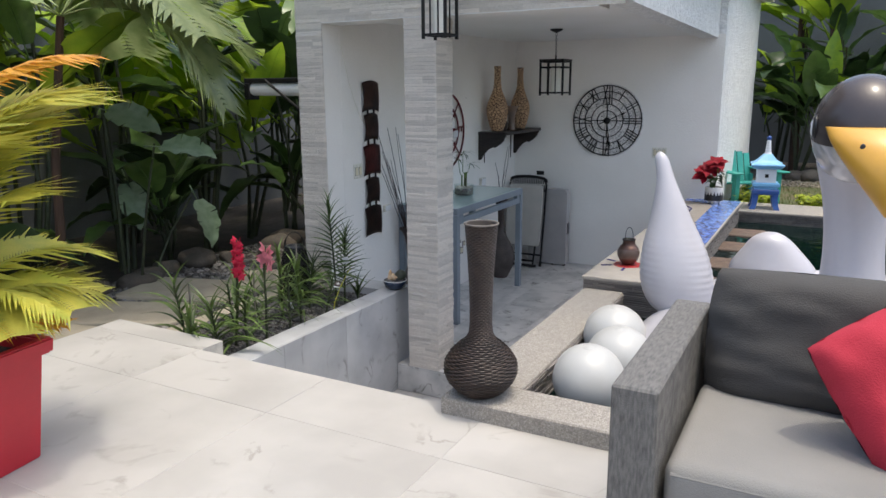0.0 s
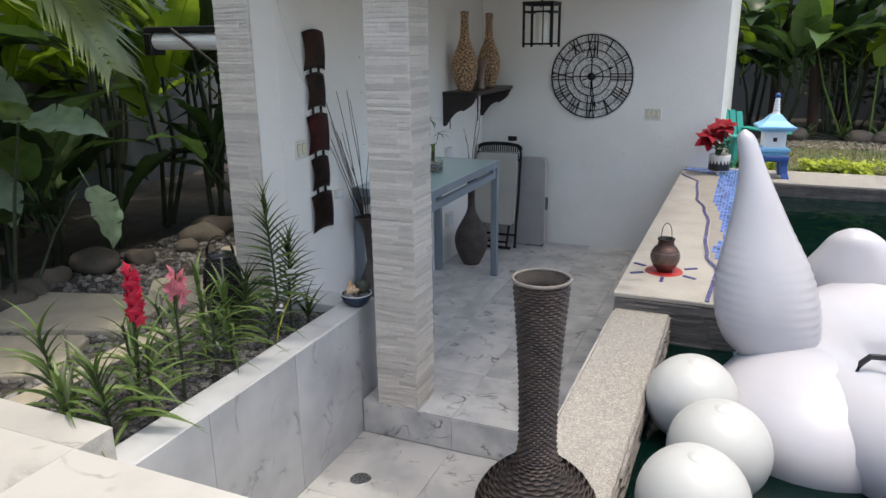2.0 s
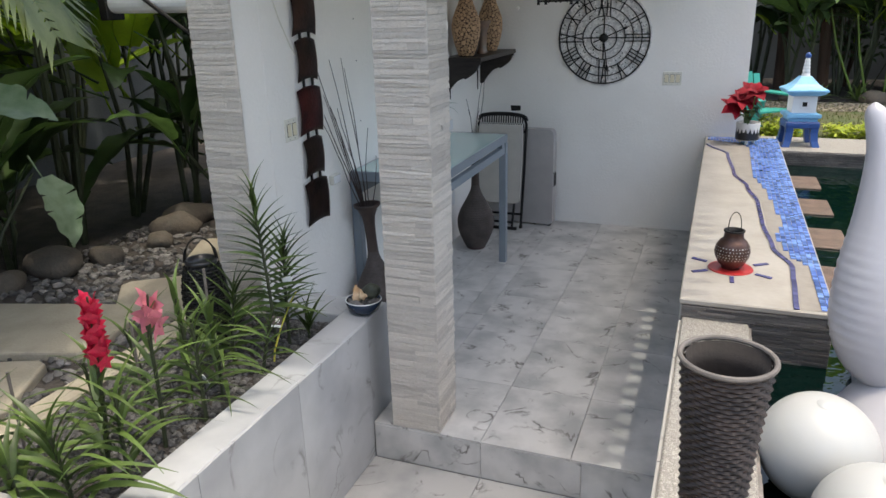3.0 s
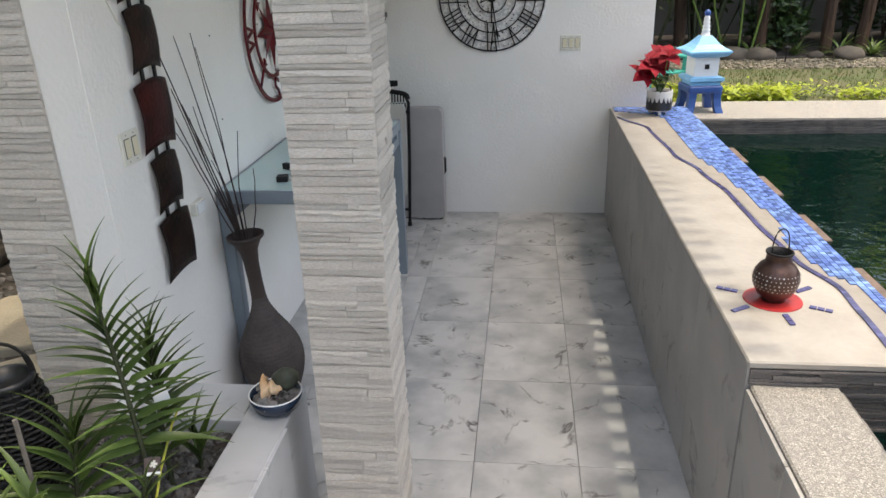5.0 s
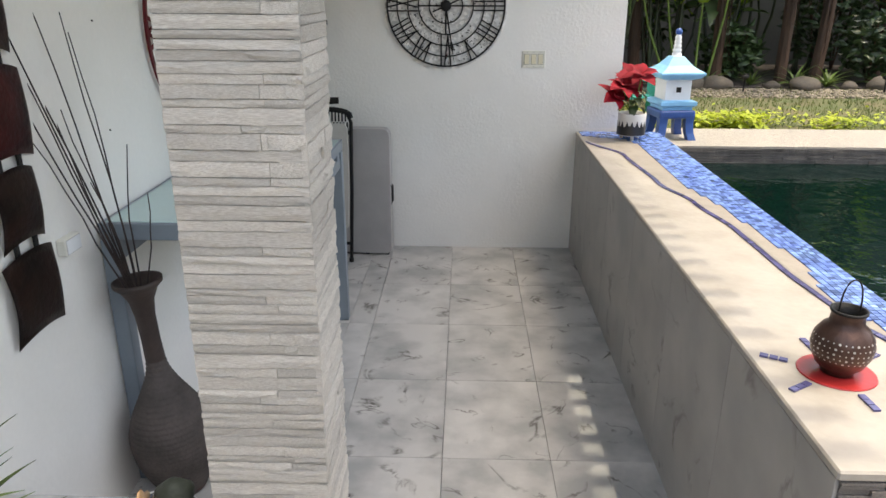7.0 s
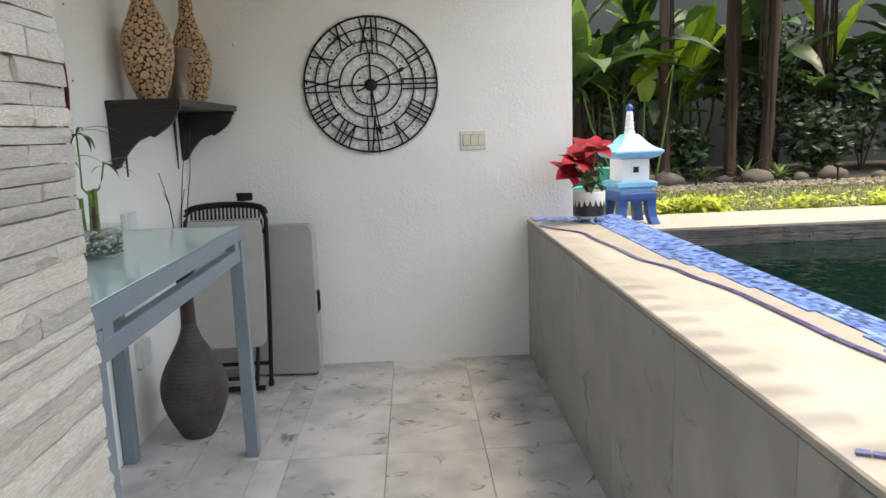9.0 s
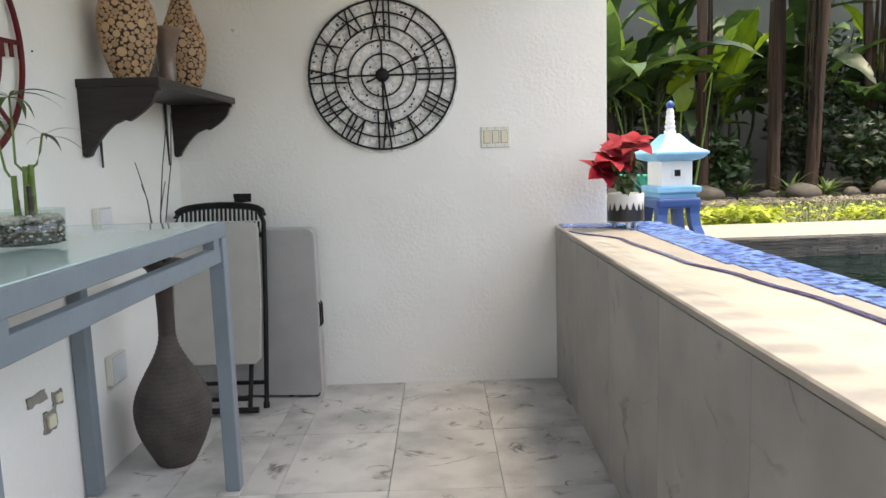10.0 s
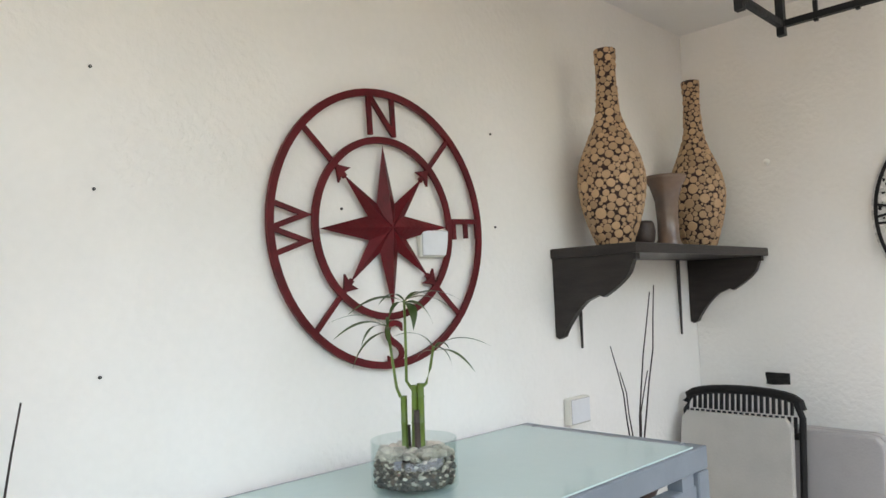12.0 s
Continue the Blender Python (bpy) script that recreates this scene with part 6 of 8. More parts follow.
# pinched folds along the seam of the tail
tail = [(c, rx * (1 + 0.013 * math.sin(c[2] * 190) * max(0.0, math.sin((c[2] - 0.2) / 0.6 * math.pi))), ry) for c, rx, ry in tail]
part("tail", bent_loft(bmesh.new(), tail), M["inflatable"], sw, "upright teardrop tail", True)
wing = smooth_sections([((-0.55, 0.72, 0.22), 0.26, 0.16), ((-0.56, 0.72, 0.30), 0.245, 0.14), ((-0.57, 0.72, 0.40), 0.17, 0.11), ((-0.58, 0.72, 0.47), 0.11, 0.085), ((-0.58, 0.72, 0.505), 0.05, 0.045), ((-0.58, 0.72, 0.512), 0.008, 0.008)], 22)
part("wing", bent_loft(bmesh.new(), wing), M["inflatable"], sw, "rounded wing hump", True)
neck = smooth_sections([((-0.14, 0.0, 0.15), 0.21, 0.20), ((-0.145, 0.0, 0.32), 0.165, 0.165), ((-0.155, 0.0, 0.55), 0.14, 0.14), ((-0.17, -0.01, 0.80), 0.145, 0.145), ((-0.18, -0.04, 1.00), 0.18, 0.18), ((-0.18, -0.08, 1.15), 0.215, 0.22)], 26)
part("neck", bent_loft(bmesh.new(), neck), M["inflatable"], sw, smooth=True)
hc = Vector((-0.18, -0.09, 1.18))
bm = ellipsoid(bmesh.new(), hc, (0.225, 0.24, 0.27), 40, 28)
bmesh.ops.bisect_plane(bm, geom=bm.verts[:] + bm.edges[:] + bm.faces[:], plane_co=hc + Vector((0, 0, 0.0)), plane_no=(0.12, 0.25, -1), clear_outer=True)
part("head_cap", bm, M["vinyl_dark"], sw, "dark brown crown", True)
bm = ellipsoid(bmesh.new(), hc, (0.221, 0.236, 0.266), 40, 28)
bmesh.ops.bisect_plane(bm, geom=bm.verts[:] + bm.edges[:] + bm.faces[:], plane_co=hc + Vector((0, 0, 0.002)), plane_no=(-0.12, -0.25, 1), clear_outer=True)
part("cheek", bm, M["vinyl_clear"], sw, "silvery cheek", True)
bk = smooth_sections([((-0.14, -0.30, 1.21), 0.20, 0.06), ((-0.125, -0.345, 1.14), 0.185, 0.10), ((-0.10, -0.40, 1.04), 0.14, 0.10), ((-0.07, -0.44, 0.92), 0.075, 0.07), ((-0.055, -0.46, 0.83), 0.02, 0.02)], 20)
part("beak", bent_loft(bmesh.new(), bk), M["vinyl_yellow"], sw, "drooping yellow beak", True)
for sx in (-0.06, 0.10):
    part("nostril", ellipsoid(bmesh.new(), (-0.125 + sx, -0.443, 1.13), (0.012, 0.008, 0.016), 10, 8), M["pot_black"], sw)
for r, mat, dx in ((0.06, "pot_black", 0.0), (0.043, "white_paint", -0.006), (0.026, "pot_black", -0.012)):
    part("eye", ellipsoid(bmesh.new(), (-0.382 + dx, -0.17, 1.20), (0.018, r * 0.8, r), 20, 12), M[mat], sw)
for x, y, tr in ((-0.62, -0.44, 10), (-0.24, -0.86, 30)):
    part("handle", tube(bmesh.new(), [Matrix.Rotation(radians(tr), 4, "Z") @ Vector(p) + Vector((x, y, 0)) for p in ((-0.07, 0, 0.27), (-0.055, 0, 0.32), (-0.03, 0, 0.345), (0.03, 0, 0.345), (0.055, 0, 0.32), (0.07, 0, 0.27))], 0.011, 8), M["pot_black"], sw, "black grab handle")
part("valve", lathe(bmesh.new(), [(0.001, 0.02), (0.03, 0.02), (0.045, 0.008), (0.05, 0.0)], 20, m=Matrix.Translation((-0.36, 0.28, 0.172))), M["pot_black"], sw, "black air valve", True)

for at, r in (((-0.712, 3.745, WATER + 0.140), 0.160), ((-0.605, 3.43, WATER + 0.136), 0.160), ((-0.66, 3.12, WATER + 0.140), 0.158)):
    b = thing("globe_float", at, "plain white plastic globe floating by the coping", "ball", "white globes on the water")
    globe = part("globe", ellipsoid(bmesh.new(), (0, 0, 0), (r, r, r), 40, 24), M["ball"], b, smooth=True)
    part("plug", lathe(bmesh.new(), [(0.001, 0.004), (0.02, 0.003), (0.024, 0.0)], 16, m=Matrix.Rotation(0.15, 4, "X") @ Matrix.Translation((0, 0, r - 0.001))), M["ball"], globe, smooth=True)

for i, y in enumerate((5.55, 6.25, 6.96, 7.67)):
    p = thing("pool_stool", (-0.455, y, WATER - 0.6), "brown tiled square stool block in the pool beside the bar", "stool", "stools at the pool bar")
    part("block", boxed(-0.14, 0.14, -0.17, 0.17, 0.0, 0.598, 0.01), M["pedestal"], p)
    part("seat_edge", boxed(-0.155, 0.155, -0.185, 0.185, 0.595, 0.612, 0.006), M["pedestal"], p)


# ---------------------------------------------------------------- planter: orchids, gravel, bowl
tagged(part("planter_gravel", stones(bmesh.new(), 2600, 0, 0.015, 14, SOIL, rect=(-3.40, -2.74, 2.92, 4.56)), M["dark_gravel"], None, "loose dark grey gravel over the planter soil"), category="gravel", kind="stuff")
ORCHID = [leaf_mesh("orchid_leaf", M["orchid_leaf"], L, 0.026, d, 0.5, 7, 0.45) for L, d in ((0.26, 0.35), (0.30, 0.8), (0.22, 0.15), (0.34, 1.1))]
FAN = [leaf_mesh("fan_leaf", M["orchid_leaf"], L, 0.036, d, 0.5, 8, 0.3) for L, d in ((0.20, 0.12), (0.22, 0.3), (0.19, 0.05))]


def orchid(at, height, count, turn, spread=1.0, flower=None, tagmark=False, cane=True):
    lab = {"orchid_red": "strap-leaved orchid with a red flower spike", "orchid_pink": "strap-leaved orchid with pale pink flowers", None: "green strap-leaved orchid growing in the planter gravel"}[flower]
    o = thing("orchid", at, lab, "plant", "orchids in the planter", turn)
    rnd = random.Random(int(at[0] * 1000 + at[1] * 77))
    lean = rnd.uniform(-0.08, 0.08)
    if cane:
        part("cane", tube(bmesh.new(), [(0, 0, -0.01), (lean * 0.5, 0.01, height * 0.5), (lean, 0, height)], 0.009, 7, 0.006), M["stem_green"], o)
    for i in range(count):
        f = (i + 0.5) / count
        side = 0 if i % 2 else 180
        s = 1.05 * spread * rnd.uniform(0.8, 1.15) * (1.05 - 0.35 * f)
        me = ORCHID[0 if f > 0.75 else (2 if f > 0.6 else (1 if i % 3 else 3))]
        shared("leaf", me, Matrix.Translation((lean * f, 0.0, height * (0.12 + 0.86 * f))) @ Euler((rnd.uniform(-0.25, 0.25), radians(-25 - 42 * f) + rnd.uniform(-0.12, 0.12), radians(side + rnd.uniform(-28, 28)))).to_matrix().to_4x4() @ Matrix.Diagonal((s, s, s, 1)), o)
    if flower:
        petal = leaf_mesh("petal", M[flower], 0.034, 0.022, 0.3, 0.2, 4)
        spike = height + (0.02 if flower == "orchid_red" else 0.0)
        z0, z1, n = (spike - 0.02, spike + 0.20, 26) if flower == "orchid_red" else (height - 0.02, height + 0.10, 5)
        part("spike", tube(bmesh.new(), [(lean, 0, height * 0.7), (lean + 0.02, 0, z1)], 0.004, 6), M["stem_green"], o)
        for i in range(n):
            f = i / n
            a = i * 2.4
            c = Matrix.Translation((lean + 0.02 + (0.03 - 0.012 * f) * math.cos(a), (0.03 - 0.012 * f) * math.sin(a), z0 + (z1 - z0) * f)) @ Euler((0, radians(-15), a)).to_matrix().to_4x4()
            big = 1.0 if flower == "orchid_red" else 1.7
            for k in range(5):
                shared("petal", petal, c @ Euler((0, radians(-60), 0)).to_matrix().to_4x4() @ Euler((0, radians(-8), k * 1.257)).to_matrix().to_4x4() @ Matrix.Diagonal((big, big, big, 1)), o)
    if tagmark:
        part("name_tag", boxed(-0.022, 0.022, -0.0015, 0.0015, -0.03, 0.03, m=Matrix.Translation((0.07, -0.10, 0.16)) @ Euler((0.5, 0.3, 0.2)).to_matrix().to_4x4()), M["white_paint"], o, "small white plant tag")
        part("tag_wire", tube(bmesh.new(), [(0.07, -0.09, 0.0), (0.07, -0.10, 0.14)], 0.0015, 5), M["black_metal"], o)
    return o


def fan_orchid(at, height, pairs, turn, size=1.0, lean=0.0, low=5, high=70, first=0.2):
    """Orchid with stiff narrow leaves in two opposite ranks up one cane, lying flat below and standing up at the top."""
    o = thing("orchid", at, "tall orchid with stiff dark green leaves in two ranks", "plant", "orchids in the planter", turn)
    rnd = random.Random(int(at[0] * 900 + at[1] * 71))
    bend = lambda f: lean * f * f
    part("cane", tube(bmesh.new(), [(bend(q / 6), 0, -0.01 + (height + 0.01) * q / 6) for q in range(7)], 0.008, 7, 0.006), M["stem_green"], o)
    for i in range(2 * pairs):
        f = first + (1 - first) * (i + 0.5) / (2 * pairs)
        rise = low + (high - low) * ((f - first) / (1 - first)) ** 1.6 + rnd.uniform(-7, 7)
        k = size * rnd.uniform(0.82, 1.12) * (1.1 - 0.25 * f)
        shared("leaf", FAN[i % 3], Matrix.Translation((bend(f), 0, height * f)) @ Euler((rnd.uniform(-0.3, 0.3), radians(-rise), radians((0 if i % 2 else 180) + rnd.uniform(-18, 18)))).to_matrix().to_4x4() @ Matrix.Diagonal((k, k, k, 1)), o)
    return o


def hang_tag(o, at, turn, tilt, picture):
    """Small plant tag wired to an orchid, blank or with a printed flower."""
    m = Matrix.Translation(at) @ Euler((-0.6, tilt, radians(turn))).to_matrix().to_4x4()
    tag = part("name_tag", boxed(-0.021, 0.021, -0.001, 0.001, -0.025, 0.025, m=m), M["white_paint"], o, "small card with a printed pale flower" if picture else "small blank white card")
    if picture:
        part("picture", boxed(-0.021, 0.021, -0.0018, -0.0013, -0.015, 0.025, m=m), M["vase_neck"], tag, "dark printed picture")
        for k in range(5):
            a = 1.257 * k
            shared("petal", PRINTED, m @ Matrix.Translation((0.003, -0.0024, 0.006)) @ Euler((0, a, 0)).to_matrix().to_4x4(), tag)
    part("tag_wire", tube(bmesh.new(), [m @ Vector((0, 0, 0.024)), m @ Vector((-0.015, 0.02, 0.03))], 0.0012, 5), M["black_metal"], o)


PRINTED = bpy.data.meshes.new("printed_petal")
pb = boxed(0.0005, 0.0105, -0.0004, 0.0004, -0.0032, 0.0032)
pb.to_mesh(PRINTED)
pb.free()
PRINTED.materials.append(M["flower_white"])
tall = fan_orchid((-2.845, 4.215, SOIL), 0.72, 19, 35, 1.05, -0.035, 0, 86, 0.30)
hang_tag(tall, (0.01, -0.04, 0.18), -10, 0.15, True)
full = fan_orchid((-2.845, 4.315, SOIL), 0.50, 17, 30, 0.98, 0.02, 16, 80, 0.22)
hang_tag(full, (0.02, -0.035, 0.335), 0, -0.2, False)
fan_orchid((-2.79, 4.40, SOIL), 0.10, 4, 40, 1.15, 0.0, 58, 84, 0.1)
fan_orchid((-3.00, 4.10, SOIL), 0.32, 12, 38, 1.2, 0.04, 10, 74, 0.15)
tagged(part("yellow_stalk", tube(bmesh.new(), [(-2.805, 4.12, SOIL - 0.01), (-2.805, 4.14, 0.56), (-2.80, 4.20, 0.65), (-2.79, 4.285, 0.745), (-2.785, 4.32, 0.77)], 0.0045, 7, 0.003), M["palm_yellow"], None, "thin withered yellow orchid stalk"), category="stalk")
orchid((-2.85, 3.82, SOIL), 0.36, 18, -25, 1.05, None, True)
orchid((-3.09, 3.69, SOIL), 0.34, 14, 40, 1.0)
orchid((-2.83, 3.46, SOIL), 0.50, 14, 15, 0.9, "orchid_pink")
orchid((-2.90, 3.26, SOIL), 0.46, 16, -10, 0.95, "orchid_red")
orchid((-3.02, 3.39, SOIL), 0.36, 12, 60, 0.9)
orchid((-2.83, 3.06, SOIL), 0.32, 22, 30, 1.15)
orchid((-2.94, 2.96, SOIL), 0.28, 16, -40, 1.1)
orchid((-2.79, 3.64, SOIL), 0.42, 18, 35, 0.95)
orchid((-3.01, 3.82, SOIL), 0.46, 18, -60, 0.95)
orchid((-2.78, 3.24, SOIL), 0.34, 16, 75, 0.95)
orchid((-3.12, 3.09, SOIL), 0.40, 18, 20, 1.1)
orchid((-2.80, 4.02, SOIL), 0.26, 12, 25, 0.85)
for x, y, h in ((-3.05, 3.6, 0.42), (-2.98, 3.95, 0.5), (-3.2, 3.2, 0.38)):
    tagged(part("plant_stake", tube(bmesh.new(), [(x, y, SOIL - 0.02), (x + 0.01, y, SOIL + h)], 0.006, 6), M["rim_wicker"], None, "thin wooden stake stuck in the planter"), category="stake", group="stakes in the planter")
# woven black basket at the back of the planter
basket = thing("wire_basket", (-3.25, 4.265, SOIL), "black woven jar-shaped basket with a strap handle standing in the planter", "basket")


def basket_radius(z):
    return 0.078 + 0.024 * math.sin(z / 0.22 * math.pi / 2) if z < 0.22 else 0.070 + 0.032 * math.cos((z - 0.22) / 0.18 * math.pi / 2)


for i in range(23):
    z = 0.010 + 0.0165 * i
    part("hoop", tube(bmesh.new(), [((basket_radius(z) + 0.0035 * (1 if (k + i) % 2 else -1)) * math.cos(2 * math.pi * k / 32), (basket_radius(z) + 0.0035 * (1 if (k + i) % 2 else -1)) * math.sin(2 * math.pi * k / 32), z) for k in range(32)], 0.0055, 5, closed=True), M["black_metal"], basket)
for k in range(16):
    a = 2 * math.pi * k / 16
    part("upright", tube(bmesh.new(), [(basket_radius(z) * math.cos(a), basket_radius(z) * math.sin(a), z) for z in [0.004 + 0.0385 * q for q in range(11)]], 0.0035, 5), M["black_metal"], basket)
part("lining", lathe(bmesh.new(), [(0.001, 0.004)] + [(basket_radius(0.39 * q / 12) - 0.012, 0.004 + 0.385 * q / 12) for q in range(13)], 28), M["pot_black"], basket, "dark inner pot", True)
part("collar", lathe(bmesh.new(), [(0.070, 0.382), (0.075, 0.388), (0.075, 0.402), (0.069, 0.408), (0.062, 0.403), (0.058, 0.394), (0.001, 0.392)], 32), M["pot_black"], basket, "smooth black collar and lid", True)
part("handle", tube(bmesh.new(), [(0.072 * math.cos(math.pi * i / 14) * 0.82, 0.072 * math.cos(math.pi * i / 14) * 0.57, 0.395 + 0.115 * math.sin(math.pi * i / 14)) for i in range(15)], 0.011, 8, flat=0.3), M["black_metal"], basket, "flat strap handle")


def shell_bowl(at):
    b = thing("shell_bowl", at, "dark blue bowl of pebbles with an orange conch shell", "bowl")
    part("bowl", lathe(bmesh.new(), [(0.001, 0.0), (0.05, 0.0), (0.075, 0.018), (0.088, 0.05), (0.09, 0.068), (0.085, 0.068), (0.078, 0.045), (0.001, 0.03)], 40), M["bowl_blue"], b, smooth=True)
    part("rim", tube(bmesh.new(), [(0.0875 * math.cos(2 * math.pi * i / 40), 0.0875 * math.sin(2 * math.pi * i / 40), 0.068) for i in range(40)], 0.0028, 6, closed=True), M["white_paint"], b)
    tagged(part("pebble_fill", stones(bmesh.new(), 75, 0.070, 0.016, 5, 0.048, 0.02), M["gravel"], b, "smooth grey pebbles"), kind="stuff")
    bm = bmesh.new()
    pts, n = [], 34
    rings = []
    for i in range(n):
        f = i / n
        a = f * 16
        r = 0.036 * (1 - f) ** 0.9 + 0.002
        c = Vector((-0.035 + 0.07 * f, -0.02 + r * 0.35 * math.cos(a), 0.093 + r * 0.35 * math.sin(a)))
        rings.append([bm.verts.new(c + Vector((0, (r * (1 + 0.25 * math.cos(3 * k + a))) * math.cos(k), (r * (1 + 0.25 * math.cos(3 * k + a))) * math.sin(k)))) for k in [2 * math.pi * q / 14 for q in range(14)]])
    for a, c in zip(rings, rings[1:]):
        for k in range(14):
            j = (k + 1) % 14
            bm.faces.new((a[k], a[j], c[j], c[k]))
    bm.faces.new(rings[0])
    part("conch", bm, M["shell"], b, "knobbly orange conch shell", True)
    part("mossy_rock", roughen(ellipsoid(bmesh.new(), (0.03, 0.03, 0.10), (0.045, 0.035, 0.04), 14, 10), 0.012, 25), M["moss_stone"], b, "mossy dark rock", True)


shell_bowl((-2.618, 4.648, RIM))

# ---------------------------------------------------------------- west garden: flagstones, pebbles, rocks, large-leaved plants
def plate(rx, ry, seed):
    """Outline of a roughly rectangular stepping stone with knocked corners."""
    rnd = random.Random(seed)
    pts = []
    for sx, sy in ((-1, -1), (1, -1), (1, 1), (-1, 1)):
        c = Vector((sx * rx * rnd.uniform(0.9, 1.05), sy * ry * rnd.uniform(0.88, 1.08)))
        pts += [(c.x, c.y - sy * 0.05), (c.x - sx * 0.05, c.y)]
    return sorted(pts, key=lambda p: math.atan2(p[1] / ry, p[0] / rx))


for i, (x, y, rx, ry, tr) in enumerate(((-4.05, 2.85, 0.36, 0.30, 10), (-4.12, 3.45, 0.40, 0.26, 25), (-4.20, 4.10, 0.42, 0.30, 15), (-3.78, 4.72, 0.36, 0.30, 40), (-3.86, 5.40, 0.34, 0.30, 20), (-4.0, 2.2, 0.36, 0.28, 0), (-4.1, 1.5, 0.36, 0.28, 30))):
    f = thing("flagstone", (x, y, GARDEN), "flat cream stepping stone among dark pebbles", "stepping stone", "stepping stones", tr)
    part("stone", roughen(slab(bmesh.new(), plate(rx * 1.1, ry * 0.98, i), -0.02, 0.045, 0.012), 0.006, 9, i), M["flagstone"], f)
part("edging", boxed(-3.56, -3.43, 2.93, 4.6, 0.2, 0.50, 0.008), M["flagstone"], None)
tagged(bpy.data.objects["edging"], "pale stone edging between planter and garden path", "edging", kind="structure")
tagged(part("path_pebbles", stones(bmesh.new(), 2300, 0, 0.026, 77, GARDEN, rect=(-5.0, -3.58, 2.0, 5.9)), M["gravel"], None, "dark loose pebbles round the stepping stones"), category="pebbles", kind="stuff")
rnd = random.Random(31)
for i in range(16):
    y = 2.3 + 0.28 * i + rnd.uniform(-0.08, 0.08)
    x = -4.85 + 0.12 * math.sin(i * 1.3) + (0.028 * (i - 7)) 
    s = rnd.uniform(0.10, 0.19)
    r = thing("garden_rock", (x, y, GARDEN), "rounded grey-brown river rock edging the plant bed", "rock", "rocks edging the bed", rnd.uniform(0, 180))
    part("rock", roughen(ellipsoid(bmesh.new(), (0, 0, s * 0.3), (s * 1.25, s * 0.85, s * 0.62), 14, 10), s * 0.22, 1.3 / s, i), M["rock"], r, smooth=True)


def paddle_mesh(name, mat, length, width, droop, torn=0, seed=0):
    """A banana-like leaf on its stalk, along +x, with a raised rib and a waving, sometimes torn edge."""
    bm = bmesh.new()
    n, stalk = 14, 0.30
    tube(bm, [(stalk * length * (i / 4 - 1), 0, -0.05 * length * (1 - i / 4)) for i in range(5)], 0.011, 6, 0.007)
    rnd = random.Random(seed)
    rows = []
    for i in range(n + 1):
        f = i / n
        w = width * 0.5 * (math.sin(math.pi * (0.05 + 0.95 * f) ** 0.75) ** 0.8 if f < 1 else 0.0) + 0.002
        x = length * (f - 0.2 * droop * f * f)
        z = length * (0.18 * f - 0.55 * droop * f * f)
        wob = 0.05 * width * math.sin(f * 21 + seed)
        rows.append([Vector((x, s * w, z + abs(s) ** 1.5 * w * 0.28 + (wob if abs(s) == 1 else 0))) for s in (-1, -0.5, 0, 0.5, 1)])
    for i in range(n):
        for k in range(4):
            if torn and k in (0, 3) and rnd.random() < torn:
                a, b = rows[i][k], rows[i][k + 1]
                c, d = rows[i + 1][k], rows[i + 1][k + 1]
                c2 = c * 0.55 + a * 0.45 if k == 0 else c
                d2 = d * 0.55 + b * 0.45 if k == 3 else d
                bm.faces.new([bm.verts.new(p) for p in (a, c2, d2, b)])
            else:
                bm.faces.new([bm.verts.new(p) for p in (rows[i][k], rows[i + 1][k], rows[i + 1][k + 1], rows[i][k + 1])])
    bmesh.ops.remove_doubles(bm, verts=bm.verts[:], dist=0.0004)
    tube(bm, [rows[i][2] + Vector((0, 0, -0.004)) for i in range(n + 1)], 0.007, 5, 0.002)
    me = bpy.data.meshes.new(name)
    bm.to_mesh(me)
    bm.free()
    me.materials.append(mat)
    for p in me.polygons:
        p.use_smooth = True
    return me


PADDLE = [paddle_mesh("paddle_leaf", M["leaf_mid"], 0.95, 0.30, 0.9, 0.0, 1), paddle_mesh("paddle_leaf", M["leaf_mid"], 0.80, 0.26, 0.45, 0.15, 2), paddle_mesh("paddle_leaf", M["leaf_dark"], 1.05, 0.34, 1.15, 0.1, 3), paddle_mesh("paddle_leaf", M["leaf_dark"], 0.70, 0.24, 0.7, 0.0, 4)]
# leaves with sunshine in their colour, mixed in by the bright share
PADDLE_B = [paddle_mesh("painted_sun_leaf", M["leaf_bright"], 1.0, 0.30, 0.25, 0.05, 5), paddle_mesh("painted_sun_leaf", M["leaf_bright"], 0.85, 0.28, 0.6, 0.2, 6)]


